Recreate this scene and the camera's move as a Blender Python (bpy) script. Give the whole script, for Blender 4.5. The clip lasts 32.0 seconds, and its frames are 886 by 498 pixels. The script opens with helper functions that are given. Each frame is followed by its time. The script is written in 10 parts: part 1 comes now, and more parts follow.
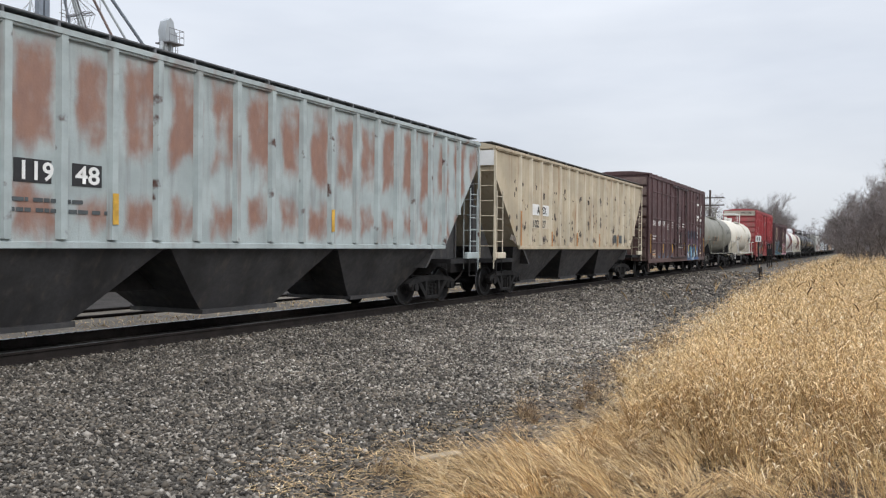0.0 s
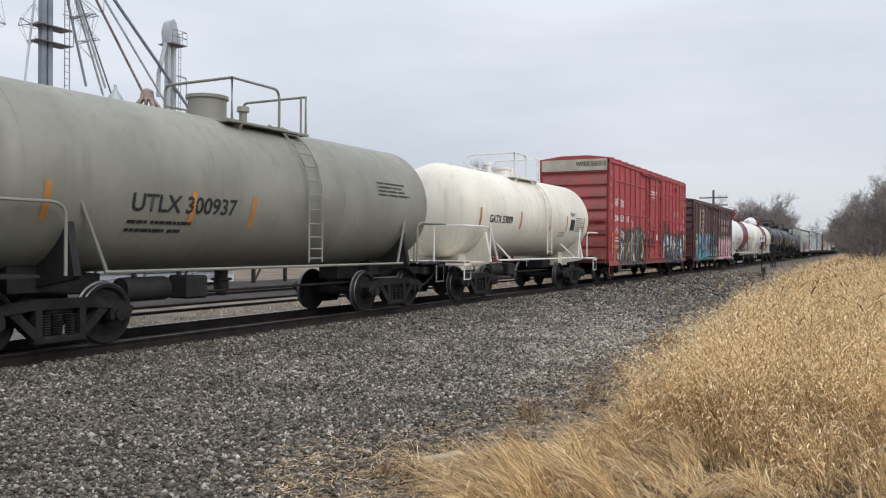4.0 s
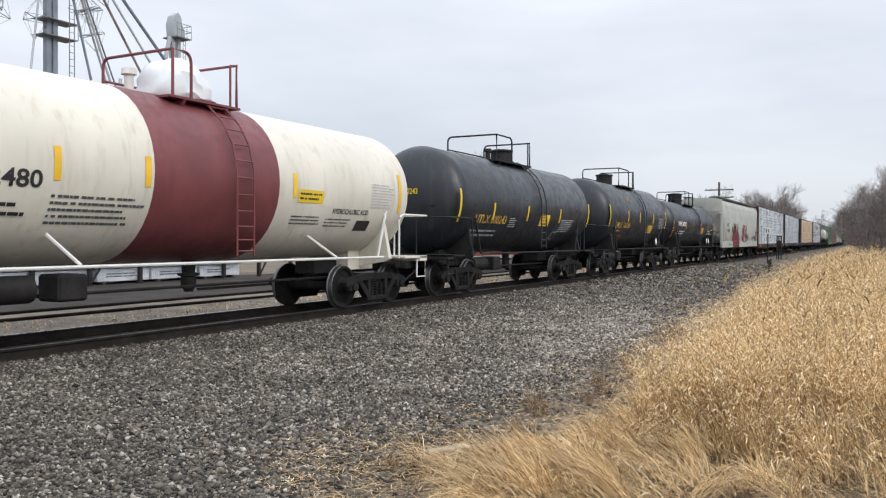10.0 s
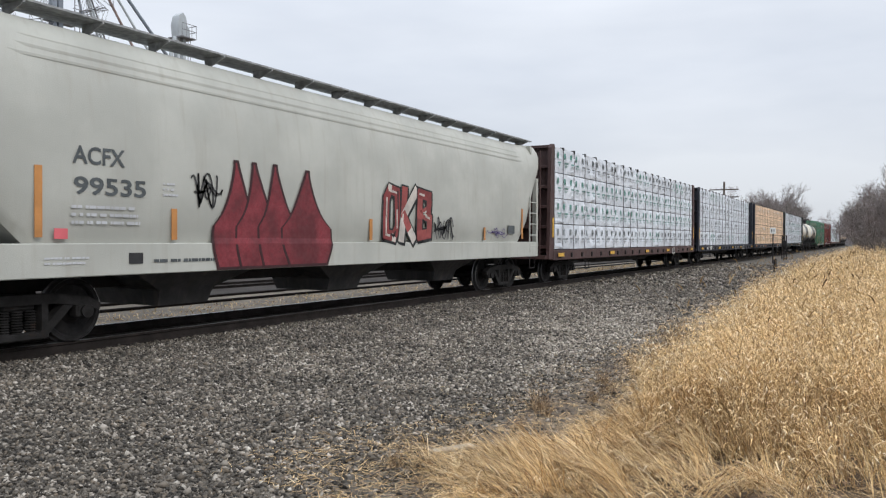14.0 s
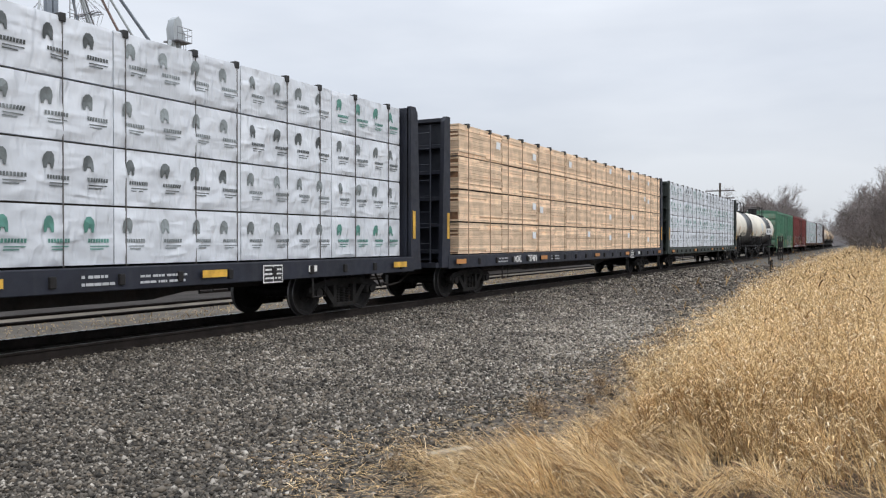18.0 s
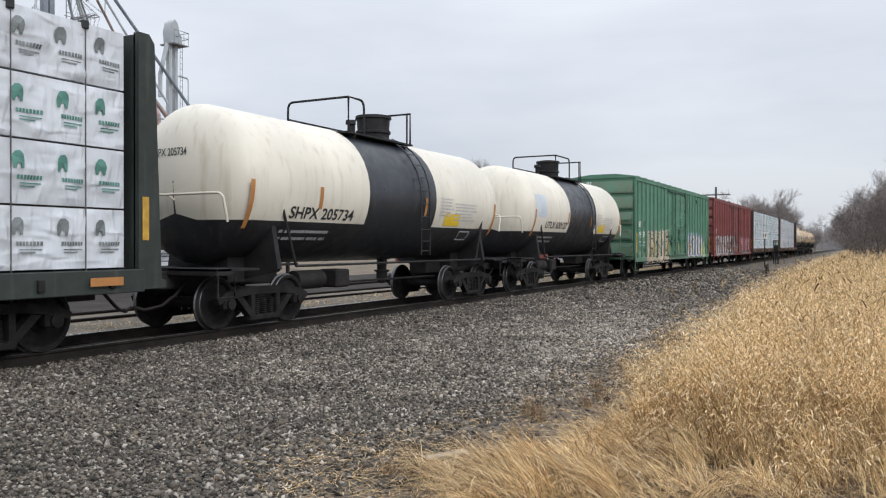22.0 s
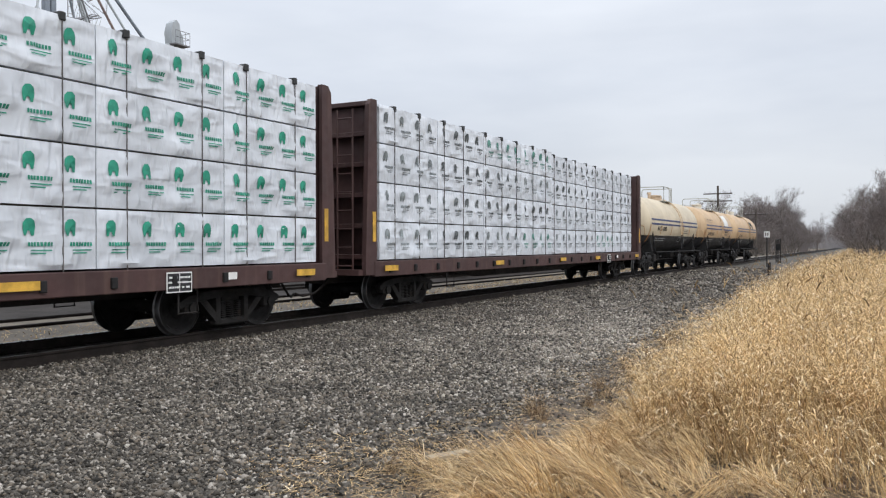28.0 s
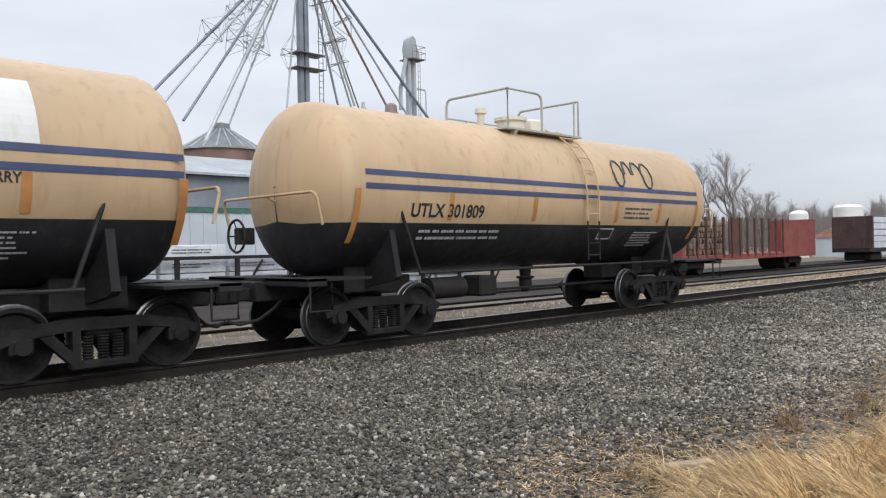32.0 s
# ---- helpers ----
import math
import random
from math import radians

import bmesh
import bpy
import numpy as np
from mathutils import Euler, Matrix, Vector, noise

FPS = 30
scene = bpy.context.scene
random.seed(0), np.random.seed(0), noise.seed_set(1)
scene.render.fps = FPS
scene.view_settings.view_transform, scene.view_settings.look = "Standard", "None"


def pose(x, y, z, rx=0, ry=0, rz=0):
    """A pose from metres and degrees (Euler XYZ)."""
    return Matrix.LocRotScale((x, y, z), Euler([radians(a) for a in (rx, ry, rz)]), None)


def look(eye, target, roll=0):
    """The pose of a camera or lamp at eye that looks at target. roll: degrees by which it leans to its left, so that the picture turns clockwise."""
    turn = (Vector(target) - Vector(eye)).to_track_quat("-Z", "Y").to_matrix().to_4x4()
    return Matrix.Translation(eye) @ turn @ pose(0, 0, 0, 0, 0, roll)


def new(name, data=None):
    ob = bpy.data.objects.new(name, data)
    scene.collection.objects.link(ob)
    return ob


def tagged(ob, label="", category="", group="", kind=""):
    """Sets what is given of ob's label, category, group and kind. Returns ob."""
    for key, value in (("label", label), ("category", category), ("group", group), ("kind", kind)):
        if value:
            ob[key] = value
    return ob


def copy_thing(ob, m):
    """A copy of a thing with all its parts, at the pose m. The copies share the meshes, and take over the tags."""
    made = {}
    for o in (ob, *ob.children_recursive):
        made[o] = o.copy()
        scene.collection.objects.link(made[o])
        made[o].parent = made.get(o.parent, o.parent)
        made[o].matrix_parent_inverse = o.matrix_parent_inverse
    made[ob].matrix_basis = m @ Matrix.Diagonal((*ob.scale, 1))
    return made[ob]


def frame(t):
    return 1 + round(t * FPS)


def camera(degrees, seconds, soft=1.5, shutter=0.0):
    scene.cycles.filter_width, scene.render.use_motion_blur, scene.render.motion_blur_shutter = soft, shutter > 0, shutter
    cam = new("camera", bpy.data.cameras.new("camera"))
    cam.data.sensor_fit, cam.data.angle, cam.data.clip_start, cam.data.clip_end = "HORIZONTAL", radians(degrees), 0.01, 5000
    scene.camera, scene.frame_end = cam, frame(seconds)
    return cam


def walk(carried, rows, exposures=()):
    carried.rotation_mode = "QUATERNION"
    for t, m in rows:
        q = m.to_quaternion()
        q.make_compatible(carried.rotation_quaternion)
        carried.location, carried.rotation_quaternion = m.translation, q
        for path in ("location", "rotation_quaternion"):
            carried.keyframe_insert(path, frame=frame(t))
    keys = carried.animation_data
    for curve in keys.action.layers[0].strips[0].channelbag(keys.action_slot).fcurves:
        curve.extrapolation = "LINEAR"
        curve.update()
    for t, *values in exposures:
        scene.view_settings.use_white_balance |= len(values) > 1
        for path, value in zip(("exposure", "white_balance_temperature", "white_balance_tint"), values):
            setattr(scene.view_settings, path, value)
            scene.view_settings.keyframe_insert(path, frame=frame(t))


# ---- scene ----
# The freight train runs along -X on a straight main track; the camera stands beside it.
TRACK_Y = 11.15
RAIL_Z = -0.035
EYE = (0.0, 0.0, 1.49)
cam = camera(57.81, 32.0, 1.22)


def aim(yaw, tilt, lean):
    a, b = radians(yaw), radians(tilt)
    target = (EYE[0] + math.cos(a) * math.cos(b), EYE[1] + math.sin(a) * math.cos(b), EYE[2] + math.sin(b))
    return look(EYE, target, lean)


# seconds, heading, tilt, lean
walk(cam, [(t, aim(a, b, c)) for t, a, b, c in [(0, 27.787, -0.253, 0.493), (0.5, 27.909, -0.259, 0.419), (1, 28.011, -0.241, 0.326), (1.5, 28.071, -0.229, 0.283), (2, 28.055, -0.201, 0.348), (2.5, 27.989, -0.14, 0.407), (3, 27.958, -0.11, 0.314), (3.5, 27.952, -0.171, 0.365), (5.5, 28.203, -0.316, 0.391), (6, 28.208, -0.259, 0.377), (6.5, 28.226, -0.245, 0.306), (7, 28.251, -0.315, 0.368), (7.5, 28.251, -0.359, 0.329), (8, 28.307, -0.359, 0.304), (8.5, 28.379, -0.378, 0.323), (9, 28.369, -0.473, 0.249), (9.5, 28.363, -0.604, 0.26), (10, 28.367, -0.726, 0.243), (10.5, 28.442, -0.772, 0.229), (11, 28.489, -0.739, 0.285), (11.5, 28.523, -0.71, 0.361), (12, 28.577, -0.635, 0.453), (12.5, 28.645, -0.585, 0.49), (13, 28.71, -0.594, 0.406), (13.5, 28.736, -0.672, 0.318), (14, 28.681, -0.751, 0.271), (14.5, 28.634, -0.826, 0.182), (16.5, 28.478, -0.791, 0.264), (17, 28.465, -0.758, 0.082), (17.5, 28.477, -0.7, -0.001), (18, 28.445, -0.569, -0.026), (18.5, 28.38, -0.445, -0.067), (19, 28.324, -0.386, -0.064), (19.5, 28.202, -0.322, -0.07), (20, 28.093, -0.327, -0.006), (20.5, 28.112, -0.391, 0.057), (21, 28.142, -0.379, 0.012), (21.5, 28.158, -0.338, 0.039), (22, 28.184, -0.317, 0.057), (22.5, 28.206, -0.309, -0.013), (23, 28.218, -0.323, -0.026), (23.5, 28.168, -0.368, -0.008), (24, 28.156, -0.404, 0), (24.5, 28.145, -0.45, 0.049), (25, 28.104, -0.47, -0.001), (25.5, 28.143, -0.473, 0.008), (27.5, 28.323, -0.45, -0.034), (28, 28.317, -0.344, -0.085), (28.5, 28.366, -0.33, -0.116), (29, 28.423, -0.29, -0.209), (29.5, 28.588, -0.185, -0.285), (30, 28.76, -0.068, -0.323), (30.5, 29.065, -0.052, -0.385), (31, 29.808, -0.125, -0.483), (31.5, 33.979, -0.208, -0.771), (32, 44.781, -0.068, -1.114)]],
     exposures=[(0, 0.03), (1, 0.07), (2, 0.02), (3, -0.04), (5.5, -0.03), (6, 0), (7, -0.05), (7.6, -0.08), (8, -0.17), (8.6, -0.08), (9, 0), (10, 0.12), (11, 0.06), (12, 0.04), (14, 0.04), (17, 0.03), (18, 0.02), (21, 0.0), (24, 0.02), (31, 0.02), (32, 0.04)])

# ---------------------------------------------------------------- sky and sun
world = bpy.data.worlds.new("overcast_sky")
scene.world = world
world.use_nodes = True
wn, wl = world.node_tree.nodes, world.node_tree.links
wn.clear()
w_out = wn.new("ShaderNodeOutputWorld")
w_bg = wn.new("ShaderNodeBackground")
w_sky = wn.new("ShaderNodeTexSky")
w_sky.sky_type, w_sky.sun_disc = "NISHITA", False
w_sky.sun_elevation, w_sky.sun_rotation = radians(35), radians(203)
w_tc = wn.new("ShaderNodeTexCoord")
w_sep = wn.new("ShaderNodeSeparateXYZ")
wl.new(w_tc.outputs["Generated"], w_sep.inputs[0])
w_map = wn.new("ShaderNodeMapping")
w_map.inputs["Scale"].default_value = (1.2, 1.2, 5.0)
wl.new(w_tc.outputs["Generated"], w_map.inputs[0])
w_noise = wn.new("ShaderNodeTexNoise")
w_noise.inputs["Scale"].default_value, w_noise.inputs["Detail"].default_value = 1.5, 5
wl.new(w_map.outputs[0], w_noise.inputs["Vector"])
w_ramp = wn.new("ShaderNodeValToRGB")
w_ramp.color_ramp.elements[0].position, w_ramp.color_ramp.elements[1].position = 0.3, 0.68
w_ramp.color_ramp.elements[0].color = (0.66, 0.71, 0.8, 1)
w_ramp.color_ramp.elements[1].color = (0.88, 0.92, 0.99, 1)
wl.new(w_noise.outputs["Fac"], w_ramp.inputs[0])
w_up = wn.new("ShaderNodeMapRange")  # an overcast sky is brightest overhead
w_up.inputs["From Min"].default_value, w_up.inputs["From Max"].default_value = 0.25, 1.0
w_up.inputs["To Min"].default_value, w_up.inputs["To Max"].default_value = 1.0, 2.1
wl.new(w_sep.outputs["Z"], w_up.inputs[0])
w_mul = wn.new("ShaderNodeVectorMath")
w_mul.operation = "SCALE"
wl.new(w_ramp.outputs[0], w_mul.inputs[0])
w_low = wn.new("ShaderNodeMapRange")  # and duller towards the horizon
w_low.inputs["From Min"].default_value, w_low.inputs["From Max"].default_value = 0.0, 0.2
w_low.inputs["To Min"].default_value, w_low.inputs["To Max"].default_value = 0.77, 1.03
wl.new(w_sep.outputs["Z"], w_low.inputs[0])
w_both = wn.new("ShaderNodeMath")
w_both.operation = "MULTIPLY"
wl.new(w_up.outputs[0], w_both.inputs[0])
wl.new(w_low.outputs[0], w_both.inputs[1])
wl.new(w_both.outputs[0], w_mul.inputs["Scale"])
w_dim = wn.new("ShaderNodeVectorMath")
w_dim.operation = "SCALE"
w_dim.inputs["Scale"].default_value = 0.1
wl.new(w_sky.outputs[0], w_dim.inputs[0])
w_mix = wn.new("ShaderNodeMix")
w_mix.data_type = "RGBA"
w_mix.inputs["Factor"].default_value = 0.92
wl.new(w_dim.outputs[0], w_mix.inputs["A"])
wl.new(w_mul.outputs[0], w_mix.inputs["B"])
wl.new(w_mix.outputs["Result"], w_bg.inputs["Color"])
w_bg.inputs["Strength"].default_value = 1.0
wl.new(w_bg.outputs[0], w_out.inputs[0])
sun = new("sun", bpy.data.lights.new("sun", "SUN"))
sun.data.energy, sun.data.angle, sun.data.color = 1.3, radians(28), (1.0, 0.97, 0.92)
sun.matrix_world = look((0, 0, 40), (22, 52, 0))

# ---------------------------------------------------------------- materials
MATS = {}


def mat(name, col, rough=0.6, metal=0.0, var=0.18, scale=2.0, bump=0.15, bscale=60.0, streak=None, streak_amt=0.5,
        rust=None, rust_at=0.62, rust_scale=1.2, island=0.0, obrand=0.0, dust=None, dust_z=(0.4, 1.6), spec=0.5):
    """A painted or natural surface: base colour with broad and fine variation, vertical streaks, blotches of rust, relief."""
    if name in MATS:
        return MATS[name]
    m = MATS[name] = bpy.data.materials.new(name)
    m.use_nodes = True
    n, l = m.node_tree.nodes, m.node_tree.links
    b = n["Principled BSDF"]
    b.inputs["Roughness"].default_value, b.inputs["Metallic"].default_value = rough, metal
    b.inputs["Specular IOR Level"].default_value = spec
    tc = n.new("ShaderNodeTexCoord")

    def noise_(sc, detail=4, stretch=(1, 1, 1)):
        mp = n.new("ShaderNodeMapping")
        mp.inputs["Scale"].default_value = stretch
        l.new(tc.outputs["Object"], mp.inputs[0])
        t = n.new("ShaderNodeTexNoise")
        t.inputs["Scale"].default_value, t.inputs["Detail"].default_value = sc, detail
        l.new(mp.outputs[0], t.inputs["Vector"])
        return t.outputs["Fac"]

    def mixc(fac, a, c, blend="MIX"):
        x = n.new("ShaderNodeMix")
        x.data_type, x.blend_type = "RGBA", blend
        for sock, v in (("Factor", fac), ("A", a), ("B", c)):
            if isinstance(v, (int, float)):
                x.inputs[sock].default_value = v
            elif isinstance(v, tuple):
                x.inputs[sock].default_value = (*v, 1)
            else:
                l.new(v, x.inputs[sock])
        return x.outputs["Result"]

    def ramp(v, lo, hi, a=0.0, c=1.0):
        r = n.new("ShaderNodeMapRange")
        r.inputs[1].default_value, r.inputs[2].default_value, r.inputs[3].default_value, r.inputs[4].default_value = lo, hi, a, c
        r.interpolation_type = "SMOOTHSTEP"
        l.new(v, r.inputs[0])
        return r.outputs[0]

    dark = tuple(c * (1 - var) for c in col)
    light = tuple(min(1, c * (1 + var)) for c in col)
    c = mixc(ramp(noise_(scale), 0.3, 0.7), dark, light)
    c = mixc(ramp(noise_(scale * 14, 3), 0.25, 0.75, 0, var * 1.2), c, dark)
    if obrand or island:
        if obrand:
            src = n.new("ShaderNodeObjectInfo").outputs["Random"]
        else:
            src = n.new("ShaderNodeNewGeometry").outputs["Random Per Island"]
        amt = obrand or island
        hsv = n.new("ShaderNodeHueSaturation")
        l.new(c, hsv.inputs["Color"])
        l.new(ramp(src, 0, 1, 1 - amt, 1 + amt), hsv.inputs["Value"])
        c = hsv.outputs[0]
    if streak:
        c = mixc(ramp(noise_(3.0, 5, (2.2, 2.2, 0.18)), 0.5, 0.78, 0, streak_amt), c, streak)
    if rust:
        c = mixc(ramp(noise_(rust_scale, 7), rust_at, rust_at + 0.09), c, rust)
    if dust:
        sep = n.new("ShaderNodeSeparateXYZ")
        l.new(tc.outputs["Object"], sep.inputs[0])
        f = n.new("ShaderNodeMath")
        f.operation = "MULTIPLY"
        l.new(ramp(sep.outputs["Z"], dust_z[0], dust_z[1], 0.75, 0.0), f.inputs[0])
        l.new(ramp(noise_(4, 5), 0.25, 0.65), f.inputs[1])
        c = mixc(f.outputs[0], c, dust)
    l.new(c, b.inputs["Base Color"])
    l.new(ramp(noise_(scale * 5), 0.2, 0.8, max(0.03, rough - 0.1), min(1, rough + 0.12)), b.inputs["Roughness"])
    if bump:
        bp = n.new("ShaderNodeBump")
        bp.inputs["Strength"].default_value, bp.inputs["Distance"].default_value = bump, 0.02
        l.new(noise_(bscale, 4), bp.inputs["Height"])
        l.new(bp.outputs[0], b.inputs["Normal"])
    return m


STEEL_BLACK = mat("black_grimy_steel", (0.021, 0.0205, 0.0215), 0.7, 0.0, 0.4, 3, dust=(0.035, 0.024, 0.019), dust_z=(0.0, 1.2), spec=0.3)
WHEEL = mat("wheel_steel", (0.017, 0.016, 0.0165), 0.8, 0.0, 0.5, 6, spec=0.25)
TREAD = mat("polished_tread", (0.16, 0.16, 0.165), 0.4, 0.8, 0.2, 6)
FRAME = mat("truck_cast_steel", (0.02, 0.019, 0.019), 0.85, 0.0, 0.45, 4, rust=(0.03, 0.02, 0.015), rust_at=0.66, rust_scale=2.5, spec=0.2)
RAIL = mat("rail_steel_rusty", (0.02, 0.016, 0.0145), 0.8, 0.0, 0.35, 3, spec=0.2)
# near rail's head: the dark cars it mirrors are put into a duller grey
RAILDULL = mat("rail_head_greasy", (0.12, 0.115, 0.115), 0.5, 0.5, 0.3, 3)
RAILTOP = mat("rail_head_polished", (0.42, 0.42, 0.44), 0.3, 0.85, 0.1, 3)
WHITE = mat("white_lettering", (0.75, 0.75, 0.73), 0.6, var=0.1, bump=0)
YELLOW = mat("yellow_reflector", (0.85, 0.5, 0.03), 0.5, var=0.12, bump=0)
YELLOWD = mat("dusty_yellow_reflector", (0.6, 0.35, 0.05), 0.6, var=0.3, scale=5, bump=0)
ORANGE = mat("faded_orange_reflector", (0.45, 0.2, 0.06), 0.6, var=0.2, bump=0)
BLACKP = mat("black_lettering", (0.02, 0.02, 0.022), 0.6, var=0.1, bump=0)
GRATE = mat("galvanised_grating", (0.3, 0.31, 0.315), 0.6, 0.2, var=0.3, scale=9)
WALKWAY = mat("dark_steel_grating", (0.13, 0.132, 0.138), 0.7, 0.2, var=0.4, scale=12)
TAG = mat("paper_tag", (0.7, 0.72, 0.74), 0.6, var=0.06, bump=0)
GREYP = mat("grey_label", (0.45, 0.46, 0.48), 0.6, var=0.15, bump=0)


# ---------------------------------------------------------------- mesh tools
class Shape:
    """Collects faces for one mesh; every face has a material slot."""

    def __init__(self):
        self.v, self.f, self.k = [], [], []

    def add(self, vs, fs, k=0):
        o = len(self.v)
        self.v += [tuple(p) for p in vs]
        self.f += [tuple(i + o for i in f) for f in fs]
        self.k += [k] * len(fs)
        return self

    def box(self, x0, x1, y0, y1, z0, z1, c=0.0, k=0):
        """A box; c chamfers its edges."""
        if c <= 0:
            vs = [(x, y, z) for x in (x0, x1) for y in (y0, y1) for z in (z0, z1)]
            return self.add(vs, [(0, 1, 3, 2), (4, 6, 7, 5), (0, 4, 5, 1), (2, 3, 7, 6), (0, 2, 6, 4), (1, 5, 7, 3)], k)
        lo, hi = (x0, y0, z0), (x1, y1, z1)
        vs, at = [], {}
        for s in [(a, b_, d) for a in (0, 1) for b_ in (0, 1) for d in (0, 1)]:
            for ax in range(3):
                p = [hi[i] if s[i] else lo[i] for i in range(3)]
                for i in range(3):
                    if i != ax:
                        p[i] += -c if s[i] else c
                at[s, ax] = len(vs)
                vs.append(p)
        fs = []
        for ax in range(3):
            i, j = [q for q in range(3) if q != ax]
            for side in (0, 1):
                ring = []
                for a, b_ in ((0, 0), (1, 0), (1, 1), (0, 1)):
                    s = [0, 0, 0]
                    s[ax], s[i], s[j] = side, a, b_
                    ring.append(at[tuple(s), ax])
                flip = (side == 0) ^ (ax == 1)
                fs.append(tuple(ring[::-1] if flip else ring))
            for a in (0, 1):
                for b_ in (0, 1):
                    s0, s1 = [0, 0, 0], [0, 0, 0]
                    s0[i], s0[j], s1[i], s1[j], s1[ax] = a, b_, a, b_, 1
                    s0, s1 = tuple(s0), tuple(s1)
                    q = (at[s0, i], at[s1, i], at[s1, j], at[s0, j])
                    flip = (a ^ b_ ^ (ax == 1)) == 1
                    fs.append(q[::-1] if not flip else q)
        for s in [(a, b_, d) for a in (0, 1) for b_ in (0, 1) for d in (0, 1)]:
            t = (at[s, 0], at[s, 1], at[s, 2])
            fs.append(t if sum(s) % 2 else t[::-1])
        return self.add(vs, fs, k)

    def prism(self, pts, axis, a, b, k=0):
        """A polygon swept along an axis from a to b. For axis y the points are (x, z), for x (y, z), for z (x, y)."""
        def at(p, w):
            return {"x": (w, p[0], p[1]), "y": (p[0], w, p[1]), "z": (p[0], p[1], w)}[axis]
        n = len(pts)
        vs = [at(p, a) for p in pts] + [at(p, b) for p in pts]
        fs = [tuple(range(n - 1, -1, -1)), tuple(range(n, 2 * n))] + [(i, (i + 1) % n, n + (i + 1) % n, n + i) for i in range(n)]
        return self.add(vs, fs, k)

    def tube(self, path, r, n=6, k=0, r1=None):
        """A round bar along a path, its radius running from r to r1."""
        ps = [Vector(p) for p in path]
        m, vs = len(ps), []
        for i, p in enumerate(ps):
            d = (ps[min(i + 1, m - 1)] - ps[max(i - 1, 0)]).normalized()
            u = d.cross(Vector((0.3, 0.1, 1) if abs(d.z) < 0.9 else (1, 0.2, 0))).normalized()
            w = d.cross(u)
            rr = r if r1 is None else r + (r1 - r) * i / (m - 1)
            for j in range(n):
                a = 2 * math.pi * j / n
                vs.append(p + (u * math.cos(a) + w * math.sin(a)) * rr)
        fs = [(i * n + j, i * n + (j + 1) % n, (i + 1) * n + (j + 1) % n, (i + 1) * n + j) for i in range(m - 1) for j in range(n)]
        fs += [tuple(range(n - 1, -1, -1)), tuple(range((m - 1) * n, m * n))]
        return self.add(vs, fs, k)

    def lathe(self, prof, c, axis="y", n=24, k=0, caps=True):
        """A profile of (distance along the axis, radius) turned round the axis through c."""
        vs = []
        for d, r in prof:
            for j in range(n):
                a = 2 * math.pi * j / n
                p, q = r * math.cos(a), r * math.sin(a)
                off = {"x": (d, p, q), "y": (q, d, p), "z": (p, q, d)}[axis]
                vs.append((c[0] + off[0], c[1] + off[1], c[2] + off[2]))
        m = len(prof)
        fs = [(i * n + j, i * n + (j + 1) % n, (i + 1) * n + (j + 1) % n, (i + 1) * n + j) for i in range(m - 1) for j in range(n)]
        if caps:
            fs += [tuple(range(n - 1, -1, -1)), tuple(range((m - 1) * n, m * n))]
        ks = k if isinstance(k, list) else [k] * (m - 1)
        o = len(self.v)
        self.v += vs
        self.f += [tuple(i + o for i in f) for f in fs]
        for i in range(m - 1):
            self.k += [ks[i]] * n
        if caps:
            self.k += [ks[0], ks[-1]]
        return self

    def mesh(self, name, mats, smooth=35):
        me = bpy.data.meshes.new(name)
        me.from_pydata(self.v, [], self.f)
        for m in mats if isinstance(mats, (list, tuple)) else [mats]:
            me.materials.append(m)
        if len(me.materials) > 1:
            me.polygons.foreach_set("material_index", self.k)
        if smooth:
            me.shade_smooth()
            me.set_sharp_from_angle(angle=radians(smooth))
        me.update()
        return me


def part(name, shape, material, parent, label="", smooth=35):
    """One mesh under a thing or a part; shape is a Shape or a mesh to share."""
    me = shape.mesh(name, material, smooth) if isinstance(shape, Shape) else shape
    ob = new(name, me)
    ob.parent = parent
    if label:
        ob["label"] = label
    return ob


def thing(name, label, category, group="", loc=(0, 0, 0), kind=""):
    ob = new(name)
    ob.empty_display_size = 0.2
    ob.location = loc
    return tagged(ob, label, category, group, kind)


def solid(name, shape, material, label, category="", kind="", group="", smooth=35):
    return tagged(new(name, shape.mesh(name, material, smooth)), label, category, group, kind)


def letters(text, size, bold=0.0):
    """A flat mesh of the words, in the built-in font, lying in x and y."""
    cu = bpy.data.curves.new("letters", "FONT")
    cu.body, cu.size, cu.offset, cu.resolution_u = text, size, bold * size, 3
    ob = bpy.data.objects.new("letters", cu)
    me = bpy.data.meshes.new_from_object(ob)
    bpy.data.objects.remove(ob)
    return me


